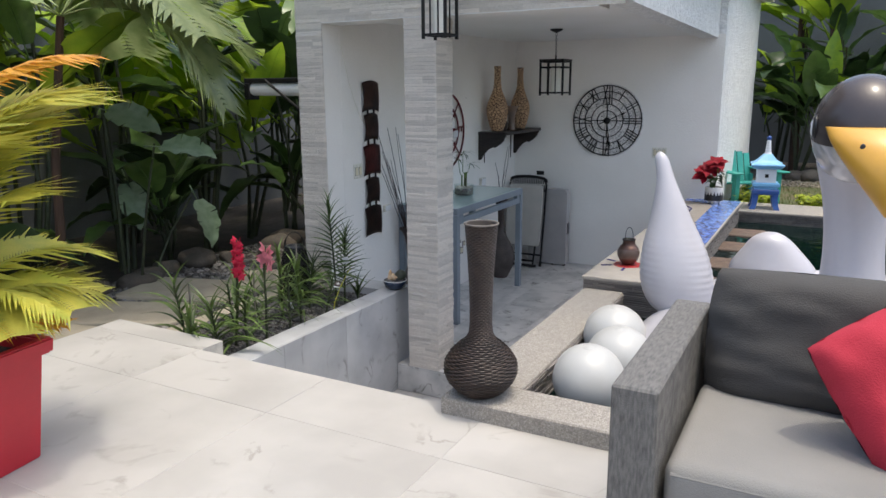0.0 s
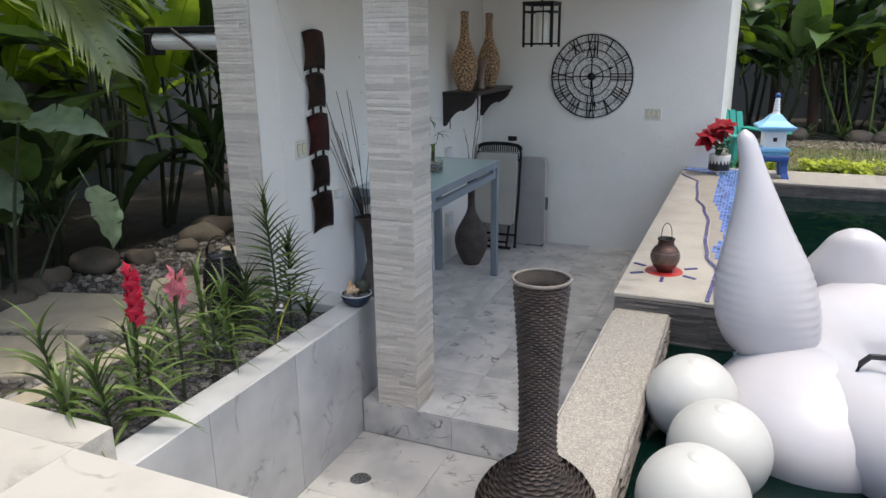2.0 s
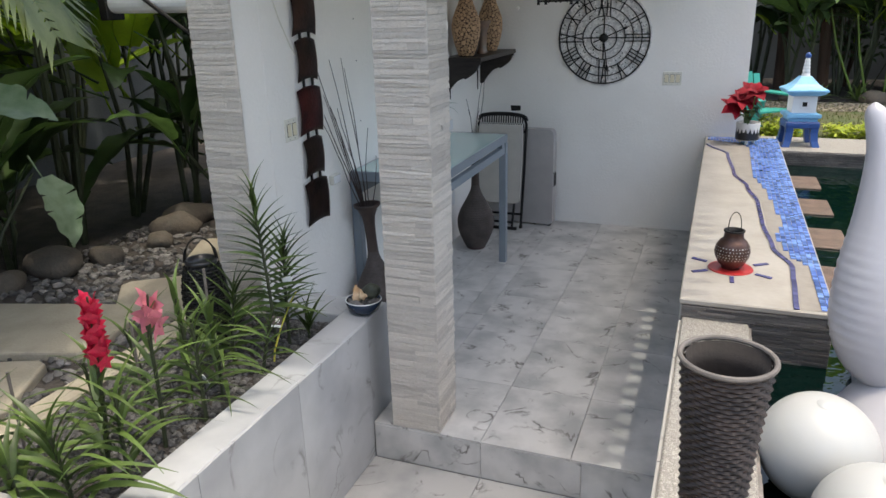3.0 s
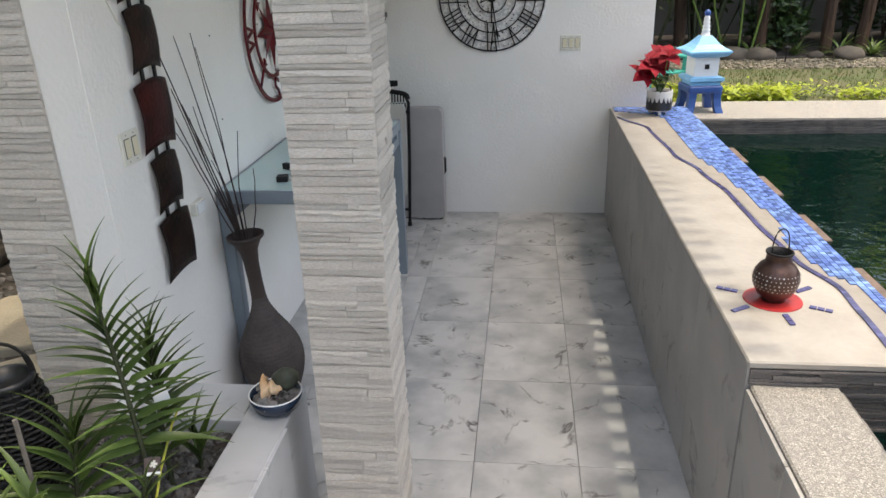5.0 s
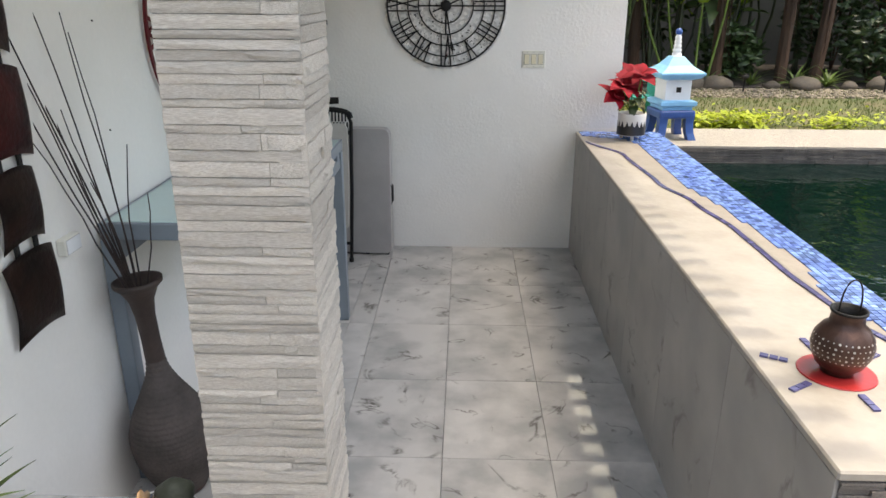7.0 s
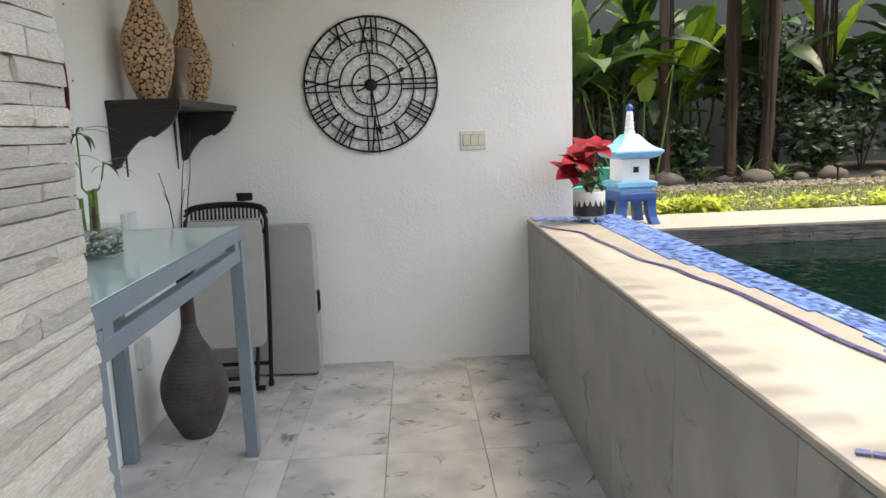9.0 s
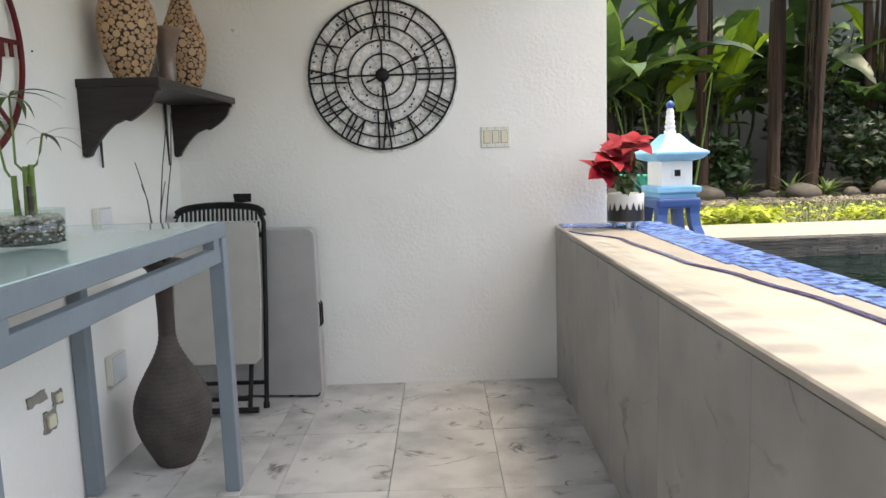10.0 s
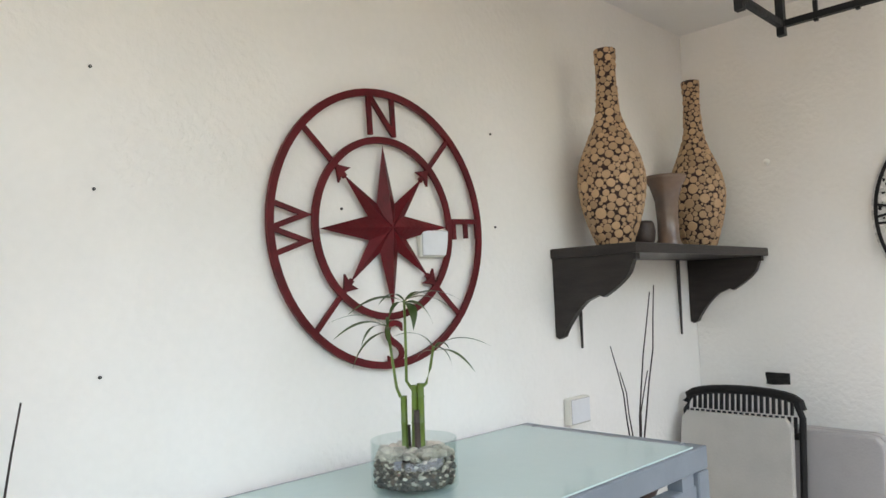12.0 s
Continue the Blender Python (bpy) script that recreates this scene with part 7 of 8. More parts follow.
def big_leaf_plant(at, stems, height, seed, bright=0.1, label="tall heliconia clump with broad dark green leaves", spread=0.28):
    p = thing("heliconia", at, label, "plant", "large-leaved garden plants")
    rnd = random.Random(seed)
    for s in range(stems):
        a = rnd.random() * 6.283
        bx, by = spread * rnd.random() * math.cos(a), spread * rnd.random() * math.sin(a)
        h = height * rnd.uniform(0.55, 1.0)
        lx, ly = bx + rnd.uniform(-0.25, 0.25), by + rnd.uniform(-0.25, 0.25)
        part("stalk", tube(bmesh.new(), [(bx * 0.4, by * 0.4, -0.03), ((bx + lx) / 2 + 0.06, (by + ly) / 2, h * 0.5), (lx, ly, h)], 0.024, 7, 0.012), M["stem_green"], p)
        for k in range(6):
            f = 0.62 + 0.38 * (k + rnd.random()) / 6
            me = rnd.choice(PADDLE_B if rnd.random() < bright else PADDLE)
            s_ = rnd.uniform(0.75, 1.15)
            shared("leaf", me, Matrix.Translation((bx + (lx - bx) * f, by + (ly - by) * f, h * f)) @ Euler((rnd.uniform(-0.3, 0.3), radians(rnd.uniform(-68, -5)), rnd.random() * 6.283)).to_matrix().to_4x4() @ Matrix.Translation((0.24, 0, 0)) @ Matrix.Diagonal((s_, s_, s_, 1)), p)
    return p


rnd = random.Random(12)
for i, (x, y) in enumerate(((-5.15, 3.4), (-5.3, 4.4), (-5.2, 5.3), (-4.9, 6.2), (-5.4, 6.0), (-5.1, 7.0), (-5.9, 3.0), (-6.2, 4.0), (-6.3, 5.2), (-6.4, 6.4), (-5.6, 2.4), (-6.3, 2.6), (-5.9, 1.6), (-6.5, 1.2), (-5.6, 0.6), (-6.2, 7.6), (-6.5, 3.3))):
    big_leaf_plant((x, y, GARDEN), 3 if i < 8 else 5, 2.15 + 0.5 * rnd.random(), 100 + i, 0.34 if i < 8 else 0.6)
for i, (x, y) in enumerate(((-5.15, 4.75), (-5.2, 2.7), (-4.75, 6.3), (-4.6, 7.0), (-5.0, 2.1))):
    big_leaf_plant((x, y, GARDEN), 3, 0.75, 300 + i, 0.0, "low broad-leaved plant at the edge of the bed", 0.15)


def feather_palm(at, height, fronds, seed, size=1.0):
    p = thing("feather_palm", at, "tall feather palm with drooping green fronds", "tree")
    rnd = random.Random(seed)
    part("trunk", tube(bmesh.new(), [(0, 0, -0.05), (0.04, 0.02, height * 0.5), (0, 0, height)], 0.06, 10, 0.035), M["bark"], p)
    for i in range(fronds):
        s = size * rnd.uniform(0.8, 1.15)
        shared("frond", FROND_G, Matrix.Translation((0, 0, height)) @ Euler((rnd.uniform(-0.3, 0.3), radians(rnd.uniform(-55, -5)), 2 * math.pi * i / fronds + rnd.uniform(-0.2, 0.2))).to_matrix().to_4x4() @ Matrix.Diagonal((s, s, s, 1)), p)


M["leaf_pale"] = leafy("pale_dusty_leaf", (0.24, 0.31, 0.20), (0.16, 0.23, 0.13), 0.35, 0.2, 0.3)
M["palm_pale"] = leafy("pale_palm", (0.34, 0.40, 0.17), (0.22, 0.29, 0.10), 0.4, 0.35, 0.3)
FROND_D = frond_mesh("drooping_frond", M["palm_pale"], 1.45, 0.50, 40, 1.25, 0.030)
near_palm = thing("feather_palm", (-4.75, 3.40, GARDEN), "feather palm with drooping fronds over the stepping stones", "tree")
part("trunk", tube(bmesh.new(), [(0, 0, -0.05), (0.06, 0.03, 1.1), (0.20, 0.10, 2.08)], 0.036, 10, 0.026), M["bark"], near_palm)
for yaw, tip, size in ((27, 0, 1.05), (52, -18, 1.05), (8, -22, 1.0), (120, -20, 1.0), (190, -10, 1.0), (250, -25, 0.9), (310, -30, 0.8), (85, -42, 1.0)):
    shared("frond", FROND_D, Matrix.Translation((0.20, 0.10, 2.08)) @ Euler((0, radians(tip), radians(yaw))).to_matrix().to_4x4() @ Matrix.Diagonal((size, size, size, 1)), near_palm)
PALE_LEAF = paddle_mesh("pale_leaf", M["leaf_pale"], 0.80, 0.42, 0.45, 0.12, 9)
spath = thing("young_heliconia", (-4.85, 4.02, GARDEN), "slender plant with pale broad drooping leaves", "plant")
for yaw, dx, dy, z, size, tilt, roll in ((20, 0.03, -0.02, 1.43, 0.62, 20, 0.7), (24, 0.47, 0.08, 1.16, 0.60, 8, 0.5), (-15, -0.45, 0.45, 0.78, 0.6, 62, 0.3), (10, 0.05, 0.78, 0.62, 0.62, 70, 0.1)):
    part("stalk", tube(bmesh.new(), [(dx * 0.3, dy * 0.3, -0.03), (dx * 0.6, dy * 0.6, z * 0.6), (dx - 0.12 * size, dy, z + 0.02)], 0.013, 6, 0.008), M["stem_green"], spath)
    shared("leaf", PALE_LEAF, Matrix.Translation((dx, dy, z)) @ Euler((roll, radians(tilt), radians(yaw))).to_matrix().to_4x4() @ Matrix.Diagonal((size, size, size, 1)), spath)
feather_palm((-6.4, 2.0, GARDEN), 3.3, 12, 8, 1.1)

aw = thing("awning", (-3.352, 5.05, 2.03), "rolled white awning under a black cover on the outer wall", "awning")
part("roll", tube(bmesh.new(), [(0, 0, 0), (-0.92, 0, 0.01)], 0.055, 16), M["white_paint"], aw, "white fabric roll")
part("cover", boxed(-0.98, 0, -0.06, 0.06, 0.06, 0.10, 0.006), M["black_metal"], aw)
part("end_cap", boxed(-0.98, -0.92, -0.065, 0.065, -0.08, 0.06, 0.006), M["black_metal"], aw)
part("arm", tube(bmesh.new(), [(-0.72, -0.08, 0.08), (0.0, -0.05, -0.42)], 0.012, 8), M["black_metal"], aw)

# ---------------------------------------------------------------- north garden beyond the pool
rnd = random.Random(55)
bm = bmesh.new()
for i in range(9000):
    x, y = rnd.uniform(-0.8, 6.5), rnd.uniform(9.15, 11.9)
    h, a = rnd.uniform(0.02, 0.05), rnd.random() * 6.283
    w = 0.006
    c, s = math.cos(a) * w, math.sin(a) * w
    bm.faces.new([bm.verts.new(p) for p in ((x - c, y - s, 0.688), (x + c, y + s, 0.688), (x + rnd.uniform(-.02, .02), y + rnd.uniform(-.02, .02), 0.69 + h))])
tagged(part("lawn_grass", bm, M["grass"], None, "short patchy lawn grass"), category="grass", kind="stuff")
bm = bmesh.new()
for i in range(15000):
    x = rnd.uniform(-0.75, 6.0)
    y = 9.24 + rnd.gauss(0, 0.12)
    if y < 9.03:
        continue
    dens = noise.noise(Vector((x * 2.2, y * 2, 0)))
    if dens < -0.22:
        continue
    z = 0.69 + rnd.random() * (0.13 + 0.18 * max(0, dens))
    a, s = rnd.random() * 6.283, rnd.uniform(0.014, 0.034)
    t = rnd.uniform(-0.6, 0.6)
    bm.faces.new([bm.verts.new((x + s * math.cos(a + q) * k, y + s * math.sin(a + q) * k, z + t * s * math.cos(q))) for q, k in ((0, 1), (1.57, 0.6), (3.14, 1), (4.71, 0.6))])
tagged(part("ground_cover", bm, M["cover"], None, "yellow-green low ground cover along the coping"), category="plant", kind="stuff")
structure("gravel_path", boxed(-0.83, 9, 11.15, 11.9, 0.65, 0.698), M["tan_gravel"], "tan gravel strip in front of the plant bed")
tagged(part("path_gravel", stones(bmesh.new(), 2600, 0, 0.022, 91, 0.698, rect=(-0.8, 6.5, 11.15, 11.75)), M["tan_gravel"], None, "tan loose gravel beyond the lawn"), category="gravel", kind="stuff")
structure("bed_earth", boxed(-9, 14, 11.9, 14.6, 0.5, 0.71), M["soil"], "dark earth of the far plant bed")
for i in range(15):
    x = -0.4 + 0.48 * i + rnd.uniform(-0.2, 0.2)
    s = rnd.uniform(0.07, 0.17)
    r = thing("garden_rock", (x, 11.85 + rnd.uniform(-0.1, 0.1), 0.70), "rounded brown river rock edging the far bed", "rock", "rocks edging the far bed", rnd.uniform(0, 180))
    part("rock", roughen(ellipsoid(bmesh.new(), (0, 0, s * 0.35), (s * 1.2, s * 0.9, s * 0.65), 14, 10), s * 0.2, 1.3 / s, i + 40), M["rock"], r, smooth=True)


def banana(at, height, seed, stems=1, bright=0.5):
    p = thing("banana_plant", at, "banana plant with a shaggy brown stem and broad leaves", "tree", "banana plants")
    rnd = random.Random(seed)
    bm = bmesh.new()
    steps, rings = 14, []
    lx, ly = rnd.uniform(-0.15, 0.15), rnd.uniform(-0.1, 0.1)
    for i in range(18):
        f = i / 17
        r = 0.072 - 0.025 * f
        rings.append([bm.verts.new((lx * f + r * (1 + 0.22 * noise.noise(Vector((k * 2.1, f * 5, seed)))) * math.cos(2 * math.pi * k / steps), ly * f + r * (1 + 0.22 * noise.noise(Vector((k * 2.1, f * 5, seed)))) * math.sin(2 * math.pi * k / steps), height * f - 0.03)) for k in range(steps)])
    for a, b in zip(rings, rings[1:]):
        for k in range(steps):
            j = (k + 1) % steps
            bm.faces.new((a[k], a[j], b[j], b[k]))
    part("stem", bm, M["bark"], p, "shaggy brown stem")
    for k in range(16):
        a = rnd.random() * 6.283
        part("dry_sheath", tube(bmesh.new(), [(0.065 * math.cos(a), 0.065 * math.sin(a), height * rnd.uniform(0.7, 0.95)), (0.088 * math.cos(a), 0.088 * math.sin(a), height * 0.5), (0.085 * math.cos(a + 0.2), 0.085 * math.sin(a + 0.2), height * rnd.uniform(0.08, 0.4))], rnd.uniform(0.012, 0.028), 5, 0.006, flat=0.3), M["bark"], p)
    for k in range(9):
        a = 2 * math.pi * k / 9 + rnd.uniform(-0.3, 0.3)
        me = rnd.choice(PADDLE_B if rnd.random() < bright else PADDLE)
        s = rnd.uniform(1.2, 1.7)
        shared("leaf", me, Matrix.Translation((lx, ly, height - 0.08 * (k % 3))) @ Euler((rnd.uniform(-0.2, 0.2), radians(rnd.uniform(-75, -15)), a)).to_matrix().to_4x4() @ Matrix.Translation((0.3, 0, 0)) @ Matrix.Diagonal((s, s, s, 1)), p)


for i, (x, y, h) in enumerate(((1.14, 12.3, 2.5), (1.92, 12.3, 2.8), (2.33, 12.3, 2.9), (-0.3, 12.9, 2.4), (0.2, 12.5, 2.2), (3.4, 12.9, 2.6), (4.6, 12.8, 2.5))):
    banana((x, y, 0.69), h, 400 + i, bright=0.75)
for i, (x, y) in enumerate(((0.45, 12.5), (-0.2, 12.3), (0.75, 13.0), (1.4, 13.1), (2.6, 13.3), (1.9, 13.4), (3.6, 13.4), (4.6, 13.2), (5.6, 13.0), (-0.6, 13.4), (6.4, 13.2))):
    big_leaf_plant((x, y, 0.69), 5, 1.5 + 0.6 * rnd.random(), 500 + i, 0.14 if x < 1.2 else 0.08, "broad-leaved garden plant in the far bed")
young = thing("young_banana", (0.86, 12.2, 0.69), "young banana plant with upright yellow-green leaves, sunlight painted into their colour", "plant")
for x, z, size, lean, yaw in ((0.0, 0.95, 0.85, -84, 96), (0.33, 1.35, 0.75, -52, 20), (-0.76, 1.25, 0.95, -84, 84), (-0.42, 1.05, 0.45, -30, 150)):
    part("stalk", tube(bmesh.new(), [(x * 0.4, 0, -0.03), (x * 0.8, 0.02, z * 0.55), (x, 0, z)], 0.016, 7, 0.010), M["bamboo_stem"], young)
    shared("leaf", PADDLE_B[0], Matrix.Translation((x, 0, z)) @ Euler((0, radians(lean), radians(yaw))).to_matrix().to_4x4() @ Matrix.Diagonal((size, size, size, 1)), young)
SPIKE = leaf_mesh("spiky_leaf", M["orchid_leaf"], 0.36, 0.04, 0.55, 0.4, 6, 0.5)
for i, (x, y) in enumerate(((0.55, 12.0), (0.95, 11.98), (2.35, 12.0), (1.5, 12.1), (3.0, 12.05), (3.7, 12.0), (4.3, 12.1), (0.1, 12.0), (2.0, 12.05))):
    p = thing("bromeliad", (x, y, 0.70), "spiky bromeliad rosette at the edge of the far bed", "plant", "bromeliads")
    for k in range(18):
        s = rnd.uniform(0.7, 1.15)
        shared("leaf", SPIKE, Euler((0, radians(rnd.uniform(-70, -15)), k * 2.4)).to_matrix().to_4x4() @ Matrix.Diagonal((s, s, s, 1)), p)
PET = leaf_mesh("white_petal", M["flower_white"], 0.05, 0.03, 0.3, 0.2, 4)


def shrub(at, r, h, n, seed, flowers=0):
    p = thing("shrub", at, "dark leafy shrub" + (" with small white flowers" if flowers else "") + " in the far bed", "bush", "shrubs in the far bed")
    rnd = random.Random(seed)
    for k in range(6):
        a = k * 1.05
        part("branch", tube(bmesh.new(), [(0, 0, -0.02), (r * 0.3 * math.cos(a), r * 0.3 * math.sin(a), h * 0.5), (r * 0.6 * math.cos(a), r * 0.6 * math.sin(a), h * 0.9)], 0.012, 5, 0.005), M["bark"], p)
    bm = bmesh.new()
    src = blade(0.14, 0.05, 0.6, 0.2, 4)
    tri = [[v.co.copy() for v in f.verts] for f in src.faces]
    src.free()
    for i in range(n):
        u = Vector((rnd.gauss(0, 1), rnd.gauss(0, 1), rnd.gauss(0, 1))).normalized() * rnd.random() ** 0.4
        c = Vector((u.x * r, u.y * r, h * (0.55 + 0.45 * u.z)))
        m = Matrix.Translation(c) @ Euler((rnd.random() * 6, rnd.uniform(-0.8, 0.6), rnd.random() * 6.28)).to_matrix().to_4x4()
        for f in tri:
            bm.faces.new([bm.verts.new(m @ v) for v in f])
    tagged(part("foliage", bm, M["leaf_dark"], p), kind="stuff")
    for i in range(flowers):
        a = rnd.random() * 6.283
        rr = r * rnd.uniform(0.5, 1.0)
        c = Matrix.Translation((rr * math.cos(a), -abs(rr * math.sin(a)), h * rnd.uniform(0.3, 1.0)))
        for k in range(6):
            shared("flower", PET, c @ Euler((0, radians(-30), k * 1.05)).to_matrix().to_4x4(), p)


for i, (x, y, r, h, fl) in enumerate(((2.98, 12.3, 0.40, 0.85, 30), (3.9, 12.9, 0.7, 1.5, 0), (4.9, 12.6, 0.7, 1.3, 0), (5.9, 12.8, 0.7, 1.5, 0), (2.6, 12.9, 0.5, 1.5, 0), (1.4, 12.6, 0.4, 0.7, 0), (6.8, 12.6, 0.7, 1.3, 0), (0.6, 13.6, 0.6, 2.0, 0), (3.3, 13.9, 0.6, 2.2, 0))):
    shrub((x, y, 0.69), r, h, 520, 700 + i, fl)
for x in (2.75, 1.2):
    g = thing("garden_light", (x, 11.5, 0.698), "small black garden spike light", "lamp", "garden lights")
    part("stake", tube(bmesh.new(), [(0, 0, -0.02), (0, 0, 0.16)], 0.01, 6), M["black_metal"], g)
    part("head", lathe(bmesh.new(), [(0.001, 0.21), (0.04, 0.19), (0.045, 0.17), (0.02, 0.15), (0.001, 0.15)], 14), M["black_metal"], g, smooth=True)


def garden_chair(at, turn):
    c = thing("garden_chair", at, "low teal painted slatted wooden garden chair", "chair", turn=turn)
    for sx in (-1, 1):
        part("front_leg", boxed(sx * 0.27 - 0.025, sx * 0.27 + 0.025, -0.30, -0.22, 0, 0.36), M["teal"], c)
        part("rear_leg", boxed(sx * 0.25 - 0.02, sx * 0.25 + 0.02, 0.20, 0.28, 0, 0.3), M["teal"], c)
        part("arm", boxed(sx * 0.30 - 0.06, sx * 0.30 + 0.06, -0.36, 0.30, 0.36, 0.38, 0.006), M["teal"], c)
    for i in range(6):
        y = -0.28 + 0.09 * i
        part("seat_slat", boxed(-0.27, 0.27, y, y + 0.075, 0.24 - 0.01 * i, 0.255 - 0.01 * i), M["teal"], c)
    for i in range(6):
        x = -0.26 + 0.09 * i
        part("back_slat", boxed(x, x + 0.075, -0.01, 0.01, 0.0, 0.34 + 0.05 * math.sin((i + 0.5) / 6 * math.pi), m=pose(0, 0.24, 0.20, -14)), M["teal"], c)


garden_chair((-0.70, 9.50, 0.69), 40)

# ---------------------------------------------------------------- roof edge with rafter tails, which stripe the counter with shade
for i in range(28):
    y = 4.62 + 0.14 * i
    t = thing("rafter_tail", (-0.80, y, 3.21), "short white rafter end under the roof edge", "rafter", "rafter ends along the roof")
    part("beam", boxed(0.10, 0.29, -0.033, 0.033, 0, 0.05), M["ceiling"], t)


# ---------------------------------------------------------------- split-stone cladding, tiles and strips, piece by piece
def stone_mesh(seed):
    """A split-faced stone strip, one wide, one deep, one high: a broken face, chipped edges."""
    bm = bmesh.new()
    rnd = random.Random(seed)
    n, k = 7, 2
    lean = rnd.uniform(-0.25, 0.25)
    front = []
    for i in range(n + 1):
        row = []
        for j in range(k + 1):
            inner = 0 < i < n
            edge = j in (0, k)
            y = -1.0 + lean * (j / k - 0.5) + 0.30 * noise.noise(Vector((i * 0.9, j * 1.3, seed * 3.7))) + rnd.uniform(-0.10, 0.10) + (0.06 if edge else -0.04)
            z = j / k - 0.5 + (rnd.uniform(-0.05, 0.02) * (1 if j == k else -1) if edge else rnd.uniform(-0.15, 0.15))
            row.append(bm.verts.new((i / n - 0.5 + (rnd.uniform(-0.04, 0.04) if inner else 0), y, z)))
        front.append(row)
    for i in range(n):
        for j in range(k):
            bm.faces.new((front[i][j], front[i + 1][j], front[i + 1][j + 1], front[i][j + 1]))
    edge = [front[i][0] for i in range(n + 1)] + [front[n][j] for j in range(1, k + 1)] + [front[i][k] for i in range(n - 1, -1, -1)] + [front[0][j] for j in range(k - 1, 0, -1)]
    rear = [bm.verts.new((v.co.x, 0.0, v.co.z)) for v in edge]
    for i in range(len(edge)):
        j = (i + 1) % len(edge)
        bm.faces.new((edge[j], edge[i], rear[i], rear[j]))
    me = bpy.data.meshes.new("split_stone")
    bm.to_mesh(me)
    bm.free()
    me.materials.append(M["ledgestone"])
    return me


STONES = [stone_mesh(s) for s in range(16)]


def clad(parent, origin, turn, width, z0, z1, seed, lengths=(0.12, 0.26), base=0.010):
    """Courses of split stone on a face that starts at origin and runs along +x after the turn, facing -y."""
    rnd = random.Random(seed)
    face = pose(*origin, 0, 0, turn)
    z = z0
    while z < z1 - 0.008:
        h = min(rnd.choice((0.015, 0.018, 0.021, 0.025, 0.03)), z1 - z)
        x = 0.0
        while x < width - 0.001:
            w = rnd.uniform(*lengths)
            if width - x - w < 0.06:
                w = width - x
            d = base * rnd.uniform(0.8, 1.3)
            m = face @ Matrix.Translation((x + w / 2, 0, z + h / 2)) @ Matrix.Diagonal(((w - 0.0015) * rnd.choice((1, -1)), d, h - 0.0008, 1))
            shared("stone", rnd.choice(STONES), m, parent)
            x += w
        z += h


pil = structure("pillar", boxed(-2.444, -2.204, FRONT_Y + 0.012, 4.776, 0.0, SOFFIT), M["mortar"], "square pillar clad in pale split stone")
clad(pil, (-2.444, FRONT_Y + 0.012, 0), 0, 0.251, 0.0, SOFFIT, 1)
clad(pil, (-2.204, FRONT_Y + 0.002, 0), 90, 0.238, 0.0, SOFFIT, 2)
col = structure("column_west", boxed(-3.36, -3.168, FRONT_Y + 0.012, 4.779, RIM - 0.3, SOFFIT), M["mortar"], "corner column clad in pale split stone")
clad(col, (-3.372, FRONT_Y + 0.012, 0), 0, 0.235, RIM - 0.08, SOFFIT, 4)
structure("column_return", boxed(-3.168, -3.152, FRONT_Y + 0.013, 4.78, RIM - 0.3, SOFFIT), M["stucco"], "white plastered inner side of the corner column")
bea = structure("beam_south", boxed(-3.36, -1.102, FRONT_Y + 0.012, 4.785, SOFFIT + 0.002, 3.2), M["mortar"], "front beam clad in pale split stone")
clad(bea, (-3.372, FRONT_Y + 0.012, 0), 0, 2.43, SOFFIT + 0.002, 2.84, 6, (0.14, 0.34))
structure("beam_soffit", boxed(-3.14, -1.102, FRONT_Y + 0.004, 4.79, SOFFIT - 0.004, SOFFIT + 0.0015), M["ceiling"], "white plastered underside of the front beam")

TILES = {}


def tile(parent, mat, x0, x1, y0, y1, z, thick=0.012, gap=0.0011):
    key = (round(x1 - x0, 3), round(y1 - y0, 3), mat.name)
    if key not in TILES:
        bm = boxed(-key[0] / 2 + gap, key[0] / 2 - gap, -key[1] / 2 + gap, key[1] / 2 - gap, -thick, 0, 0.0012)
        me = bpy.data.meshes.new("tile")
        bm.to_mesh(me)
        bm.free()
        me.materials.append(mat)
        TILES[key] = me
    return shared("tile", TILES[key], Matrix.Translation(((x0 + x1) / 2, (y0 + y1) / 2, z)), parent)


def tiled(parent, mat, xs, ys, z):
    for x0, x1 in zip(xs, xs[1:]):
        for y0, y1 in zip(ys, ys[1:]):
            tile(parent, mat, x0, x1, y0, y1, z)


fl = thing("floor", (0, 0, 0), "grey veined marble floor tiles of the room", kind="structure")
tiled(fl, M["floor_tile"], [-2.55, -2.412, -1.985, -1.55, -1.125], [FRONT_Y, 5.104, 5.728, 6.34, 6.95, 7.53, 8.25], 0.0)
tiled(fl, M["floor_tile"], [-3.15, -2.83, -2.55], [4.80, 5.104, 5.728, 6.34, 6.95, 7.53, 8.25], 0.0)
pf = thing("pit_floor", (0, 0, 0), "grey veined marble tiles of the sunken landing", kind="structure")
# tiles here carry the shade of the sunken landing in their colour
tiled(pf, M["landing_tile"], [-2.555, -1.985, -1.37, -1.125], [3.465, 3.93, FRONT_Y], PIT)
dk = thing("deck_floor", (0, 0, 0), "cream white marble tiles of the sunny terrace", kind="structure")
tiled(dk, M["deck_tile"], [-3.45, -2.63, -1.80, -0.97, -0.14, 0.69, 1.52, 2.35, 3.18, 4.5], [-4.5, -3.49, -2.66, -1.83, -1.0, -0.17, 0.66, 1.49, 2.32, 2.74], DECK)
tile(dk, M["deck_tile"], -3.45, -2.62, 2.74, 2.895, DECK)


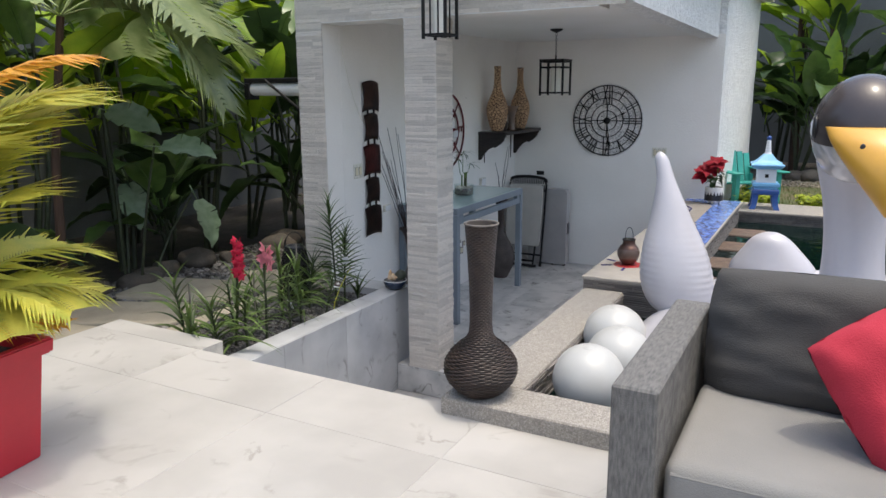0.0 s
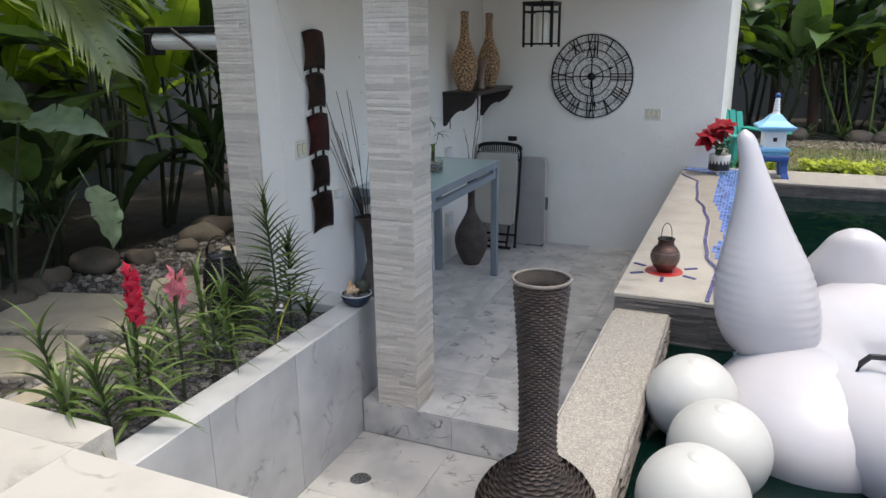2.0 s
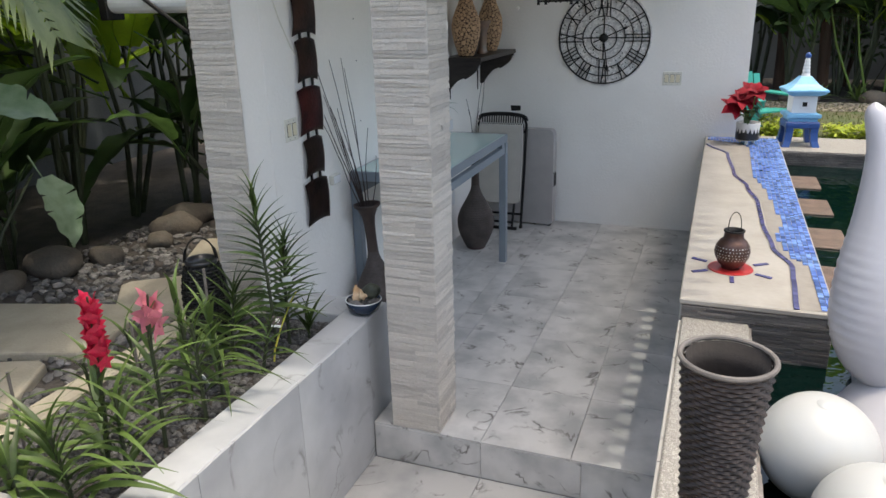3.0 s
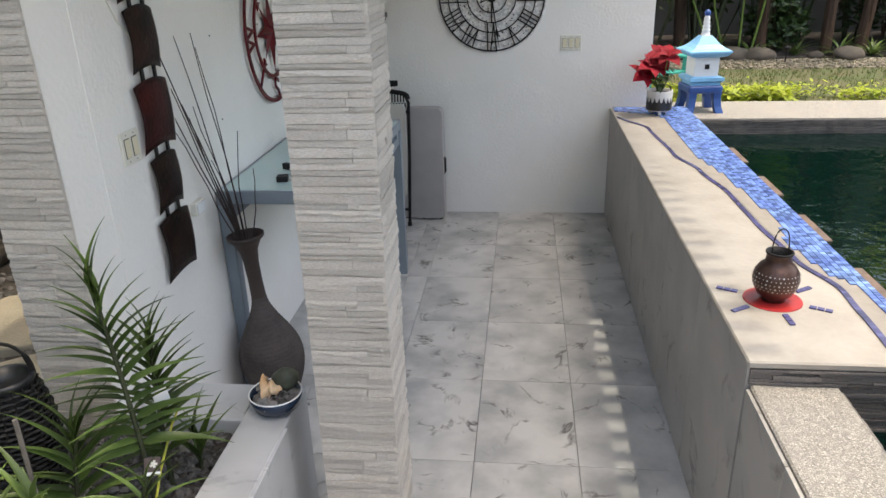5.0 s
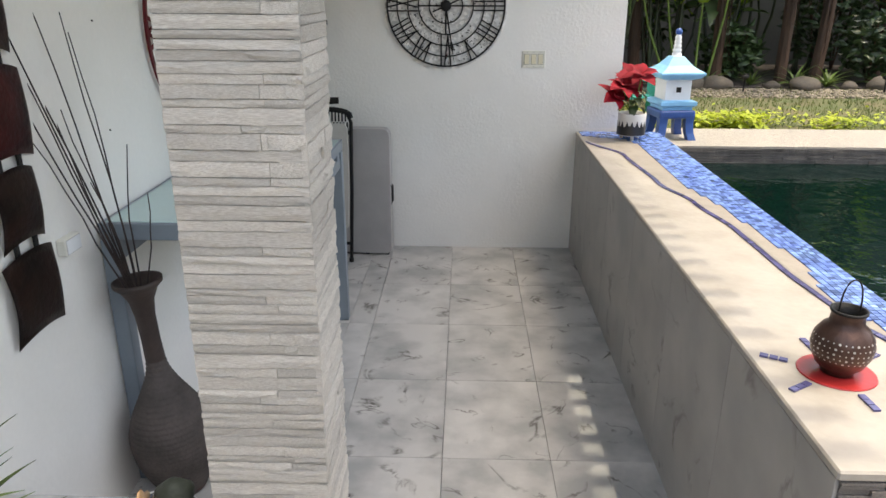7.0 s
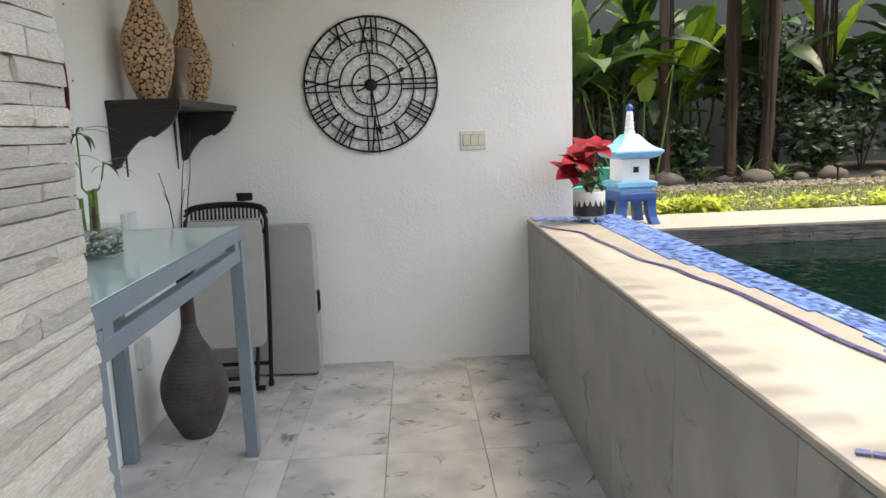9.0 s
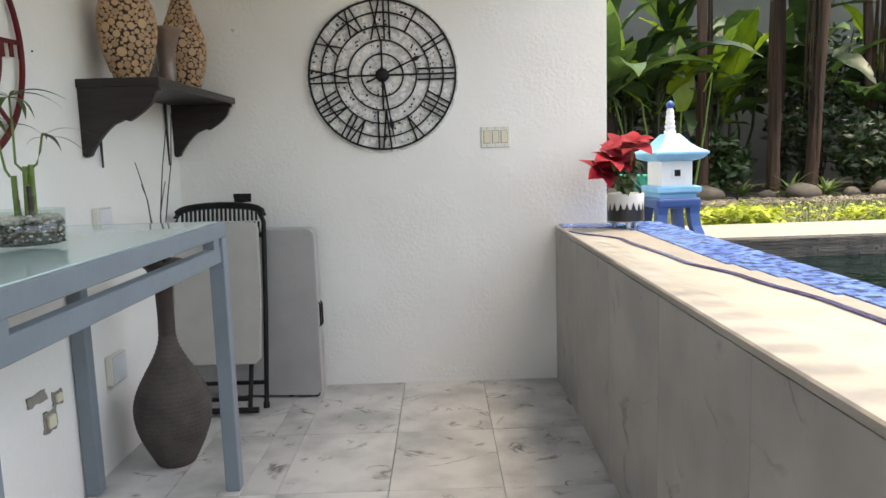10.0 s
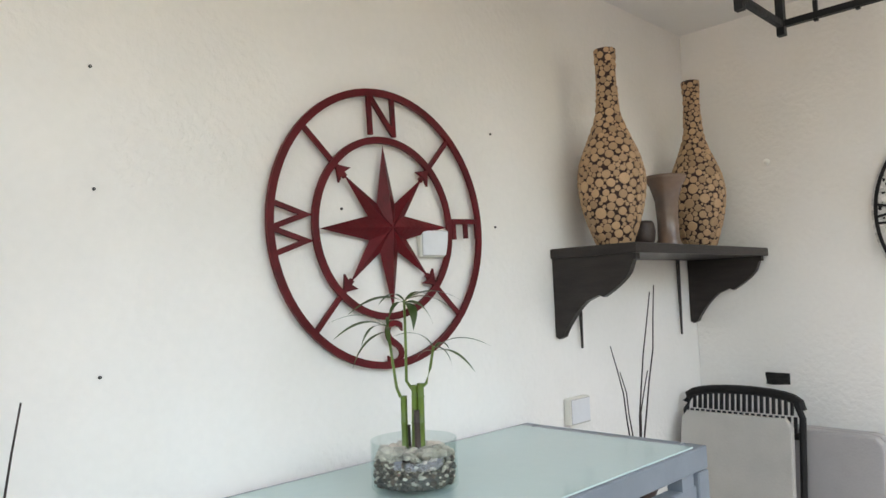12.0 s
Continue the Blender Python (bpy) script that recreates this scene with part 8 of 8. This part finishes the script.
def panel(parent, mat, x, y0, y1, z0, z1, turn, name="panel"):
    """An upright tile; turn 90 faces +x, -90 faces -x, 0 faces -y (then x, y are swapped)."""
    bm = boxed(-(y1 - y0) / 2 + 0.001, (y1 - y0) / 2 - 0.001, -0.011, 0, -(z1 - z0) / 2 + 0.001, (z1 - z0) / 2 - 0.001, 0.001)
    ob = part(name, bm, mat, parent)
    ob.matrix_basis = pose(x, (y0 + y1) / 2, (z0 + z1) / 2, 0, 0, turn) if turn else pose((y0 + y1) / 2, x, (z0 + z1) / 2)
    return ob


bw = thing("bar_cladding", (0, 0, 0), "brown-grey marble panels along the bar wall", kind="structure")
ys = [FRONT_Y + 0.012, 5.17, 5.79, 6.41, 7.03, 7.65, 8.248]
for y0, y1 in zip(ys, ys[1:]):
    panel(bw, M["bar_tile"], -1.126, y0, y1, 0.001, BAR - 0.026, -90)
pw = thing("planter_cladding", (0, 0, 0), "pale marble panels along the planter wall", kind="structure")
for y0, y1 in zip([2.74, 3.3, 3.92, FRONT_Y], [3.3, 3.92, FRONT_Y]):
    panel(pw, M["wall_tile"], -2.562, y0, y1, PIT + 0.002, RIM - 0.001, 90)
lw_ = thing("landing_cladding", (0, 0, 0), "brown-grey marble panels below the coping", kind="structure")
for y0, y1 in zip([2.89, 3.55, 4.2], [3.55, 4.2, FRONT_Y]):
    panel(lw_, M["bar_tile"], -1.126, y0, y1, PIT, LEDGE - 0.012, -90)
rs = thing("step_riser", (0, 0, 0), "grey marble riser at the room's threshold", kind="structure")
for x0, x1 in zip([-2.548, -1.985, -1.50], [-1.985, -1.50, -1.138]):
    panel(rs, M["floor_tile"], FRONT_Y + 0.0115, x0, x1, PIT + 0.001, -0.0125, 0)

# drains in the landing
for x, y in ((-2.33, 4.11), (-1.40, 4.05)):
    d = thing("floor_drain", (x, y, PIT), "round perforated steel floor drain", "drain", "floor drains")
    part("plate", lathe(bmesh.new(), [(0.001, 0.004), (0.052, 0.004), (0.056, 0.0)], 28), M["drain"], d)
    for k in range(13):
        a = k * 2.4
        r = 0.013 * math.sqrt(k)
        part("hole", lathe(bmesh.new(), [(0.001, 0.0047), (0.0052, 0.0047)], 8, m=Matrix.Translation((r * math.cos(a), r * math.sin(a), 0))), M["pot_black"], d)


def strips(name, label, origin, turn, width, z0, z1, seed, single, row=0.012):
    """Thin courses of dark strip stone on a face, facing -y before the turn."""
    rnd = random.Random(seed)
    face = pose(*origin, 0, 0, turn)
    root = thing(name, (0, 0, 0), label, kind="structure")
    pieces = [boxed(-0.5, 0.5, -0.008, 0, -0.5, 0.5) for _ in range(1)]
    me = bpy.data.meshes.new("strip")
    pieces[0].to_mesh(me)
    pieces[0].free()
    me.materials.append(M["strip_stone"])
    bm = bmesh.new()
    z = z0
    while z < z1 - 0.003:
        h = min(row * rnd.uniform(0.7, 1.3), z1 - z)
        x = 0.0
        while x < width - 0.001:
            w = min(rnd.uniform(0.06, 0.2), width - x)
            m = face @ Matrix.Translation((x + w / 2, 0, z + h / 2)) @ Matrix.Diagonal((w - 0.0015, rnd.uniform(0.5, 1.6), h - 0.0025, 1))
            if single:
                shared("strip", me, m, root)
            else:
                box(bm, -0.5, 0.5, -0.008, 0, -0.5, 0.5, m=m)
            x += w
        z += h
    if single:
        bm.free()
    else:
        tagged(part("strips", bm, M["strip_stone"], root), kind="stuff")


strips("bar_end_strips", "thin dark strip stone below the counter's end", (-1.13, FRONT_Y + 0.0105, 0), 0, 0.55, LEDGE + 0.002, BAR - 0.026, 1, True)
strips("bar_end_strips_low", "thin dark strip stone at the water under the counter's end", (-0.872, FRONT_Y + 0.0105, 0), 0, 0.29, WATER - 0.03, LEDGE + 0.001, 2, True)
strips("ledge_strips", "thin dark strip stone along the pool side of the coping", (-0.874, 2.885, 0), 90, 1.66, WATER - 0.03, LEDGE - 0.012, 3, False)
strips("terrace_strips", "thin dark strip stone along the far pool edge", (-0.60, 8.319, 0), 0, 5.5, WATER - 0.03, TERRACE - 0.012, 4, False)
strips("bar_side_strips", "thin dark strip stone along the pool side of the bar", (-0.609, FRONT_Y + 0.02, 0), 90, 3.69, WATER - 0.03, BAR - 0.026, 5, False)
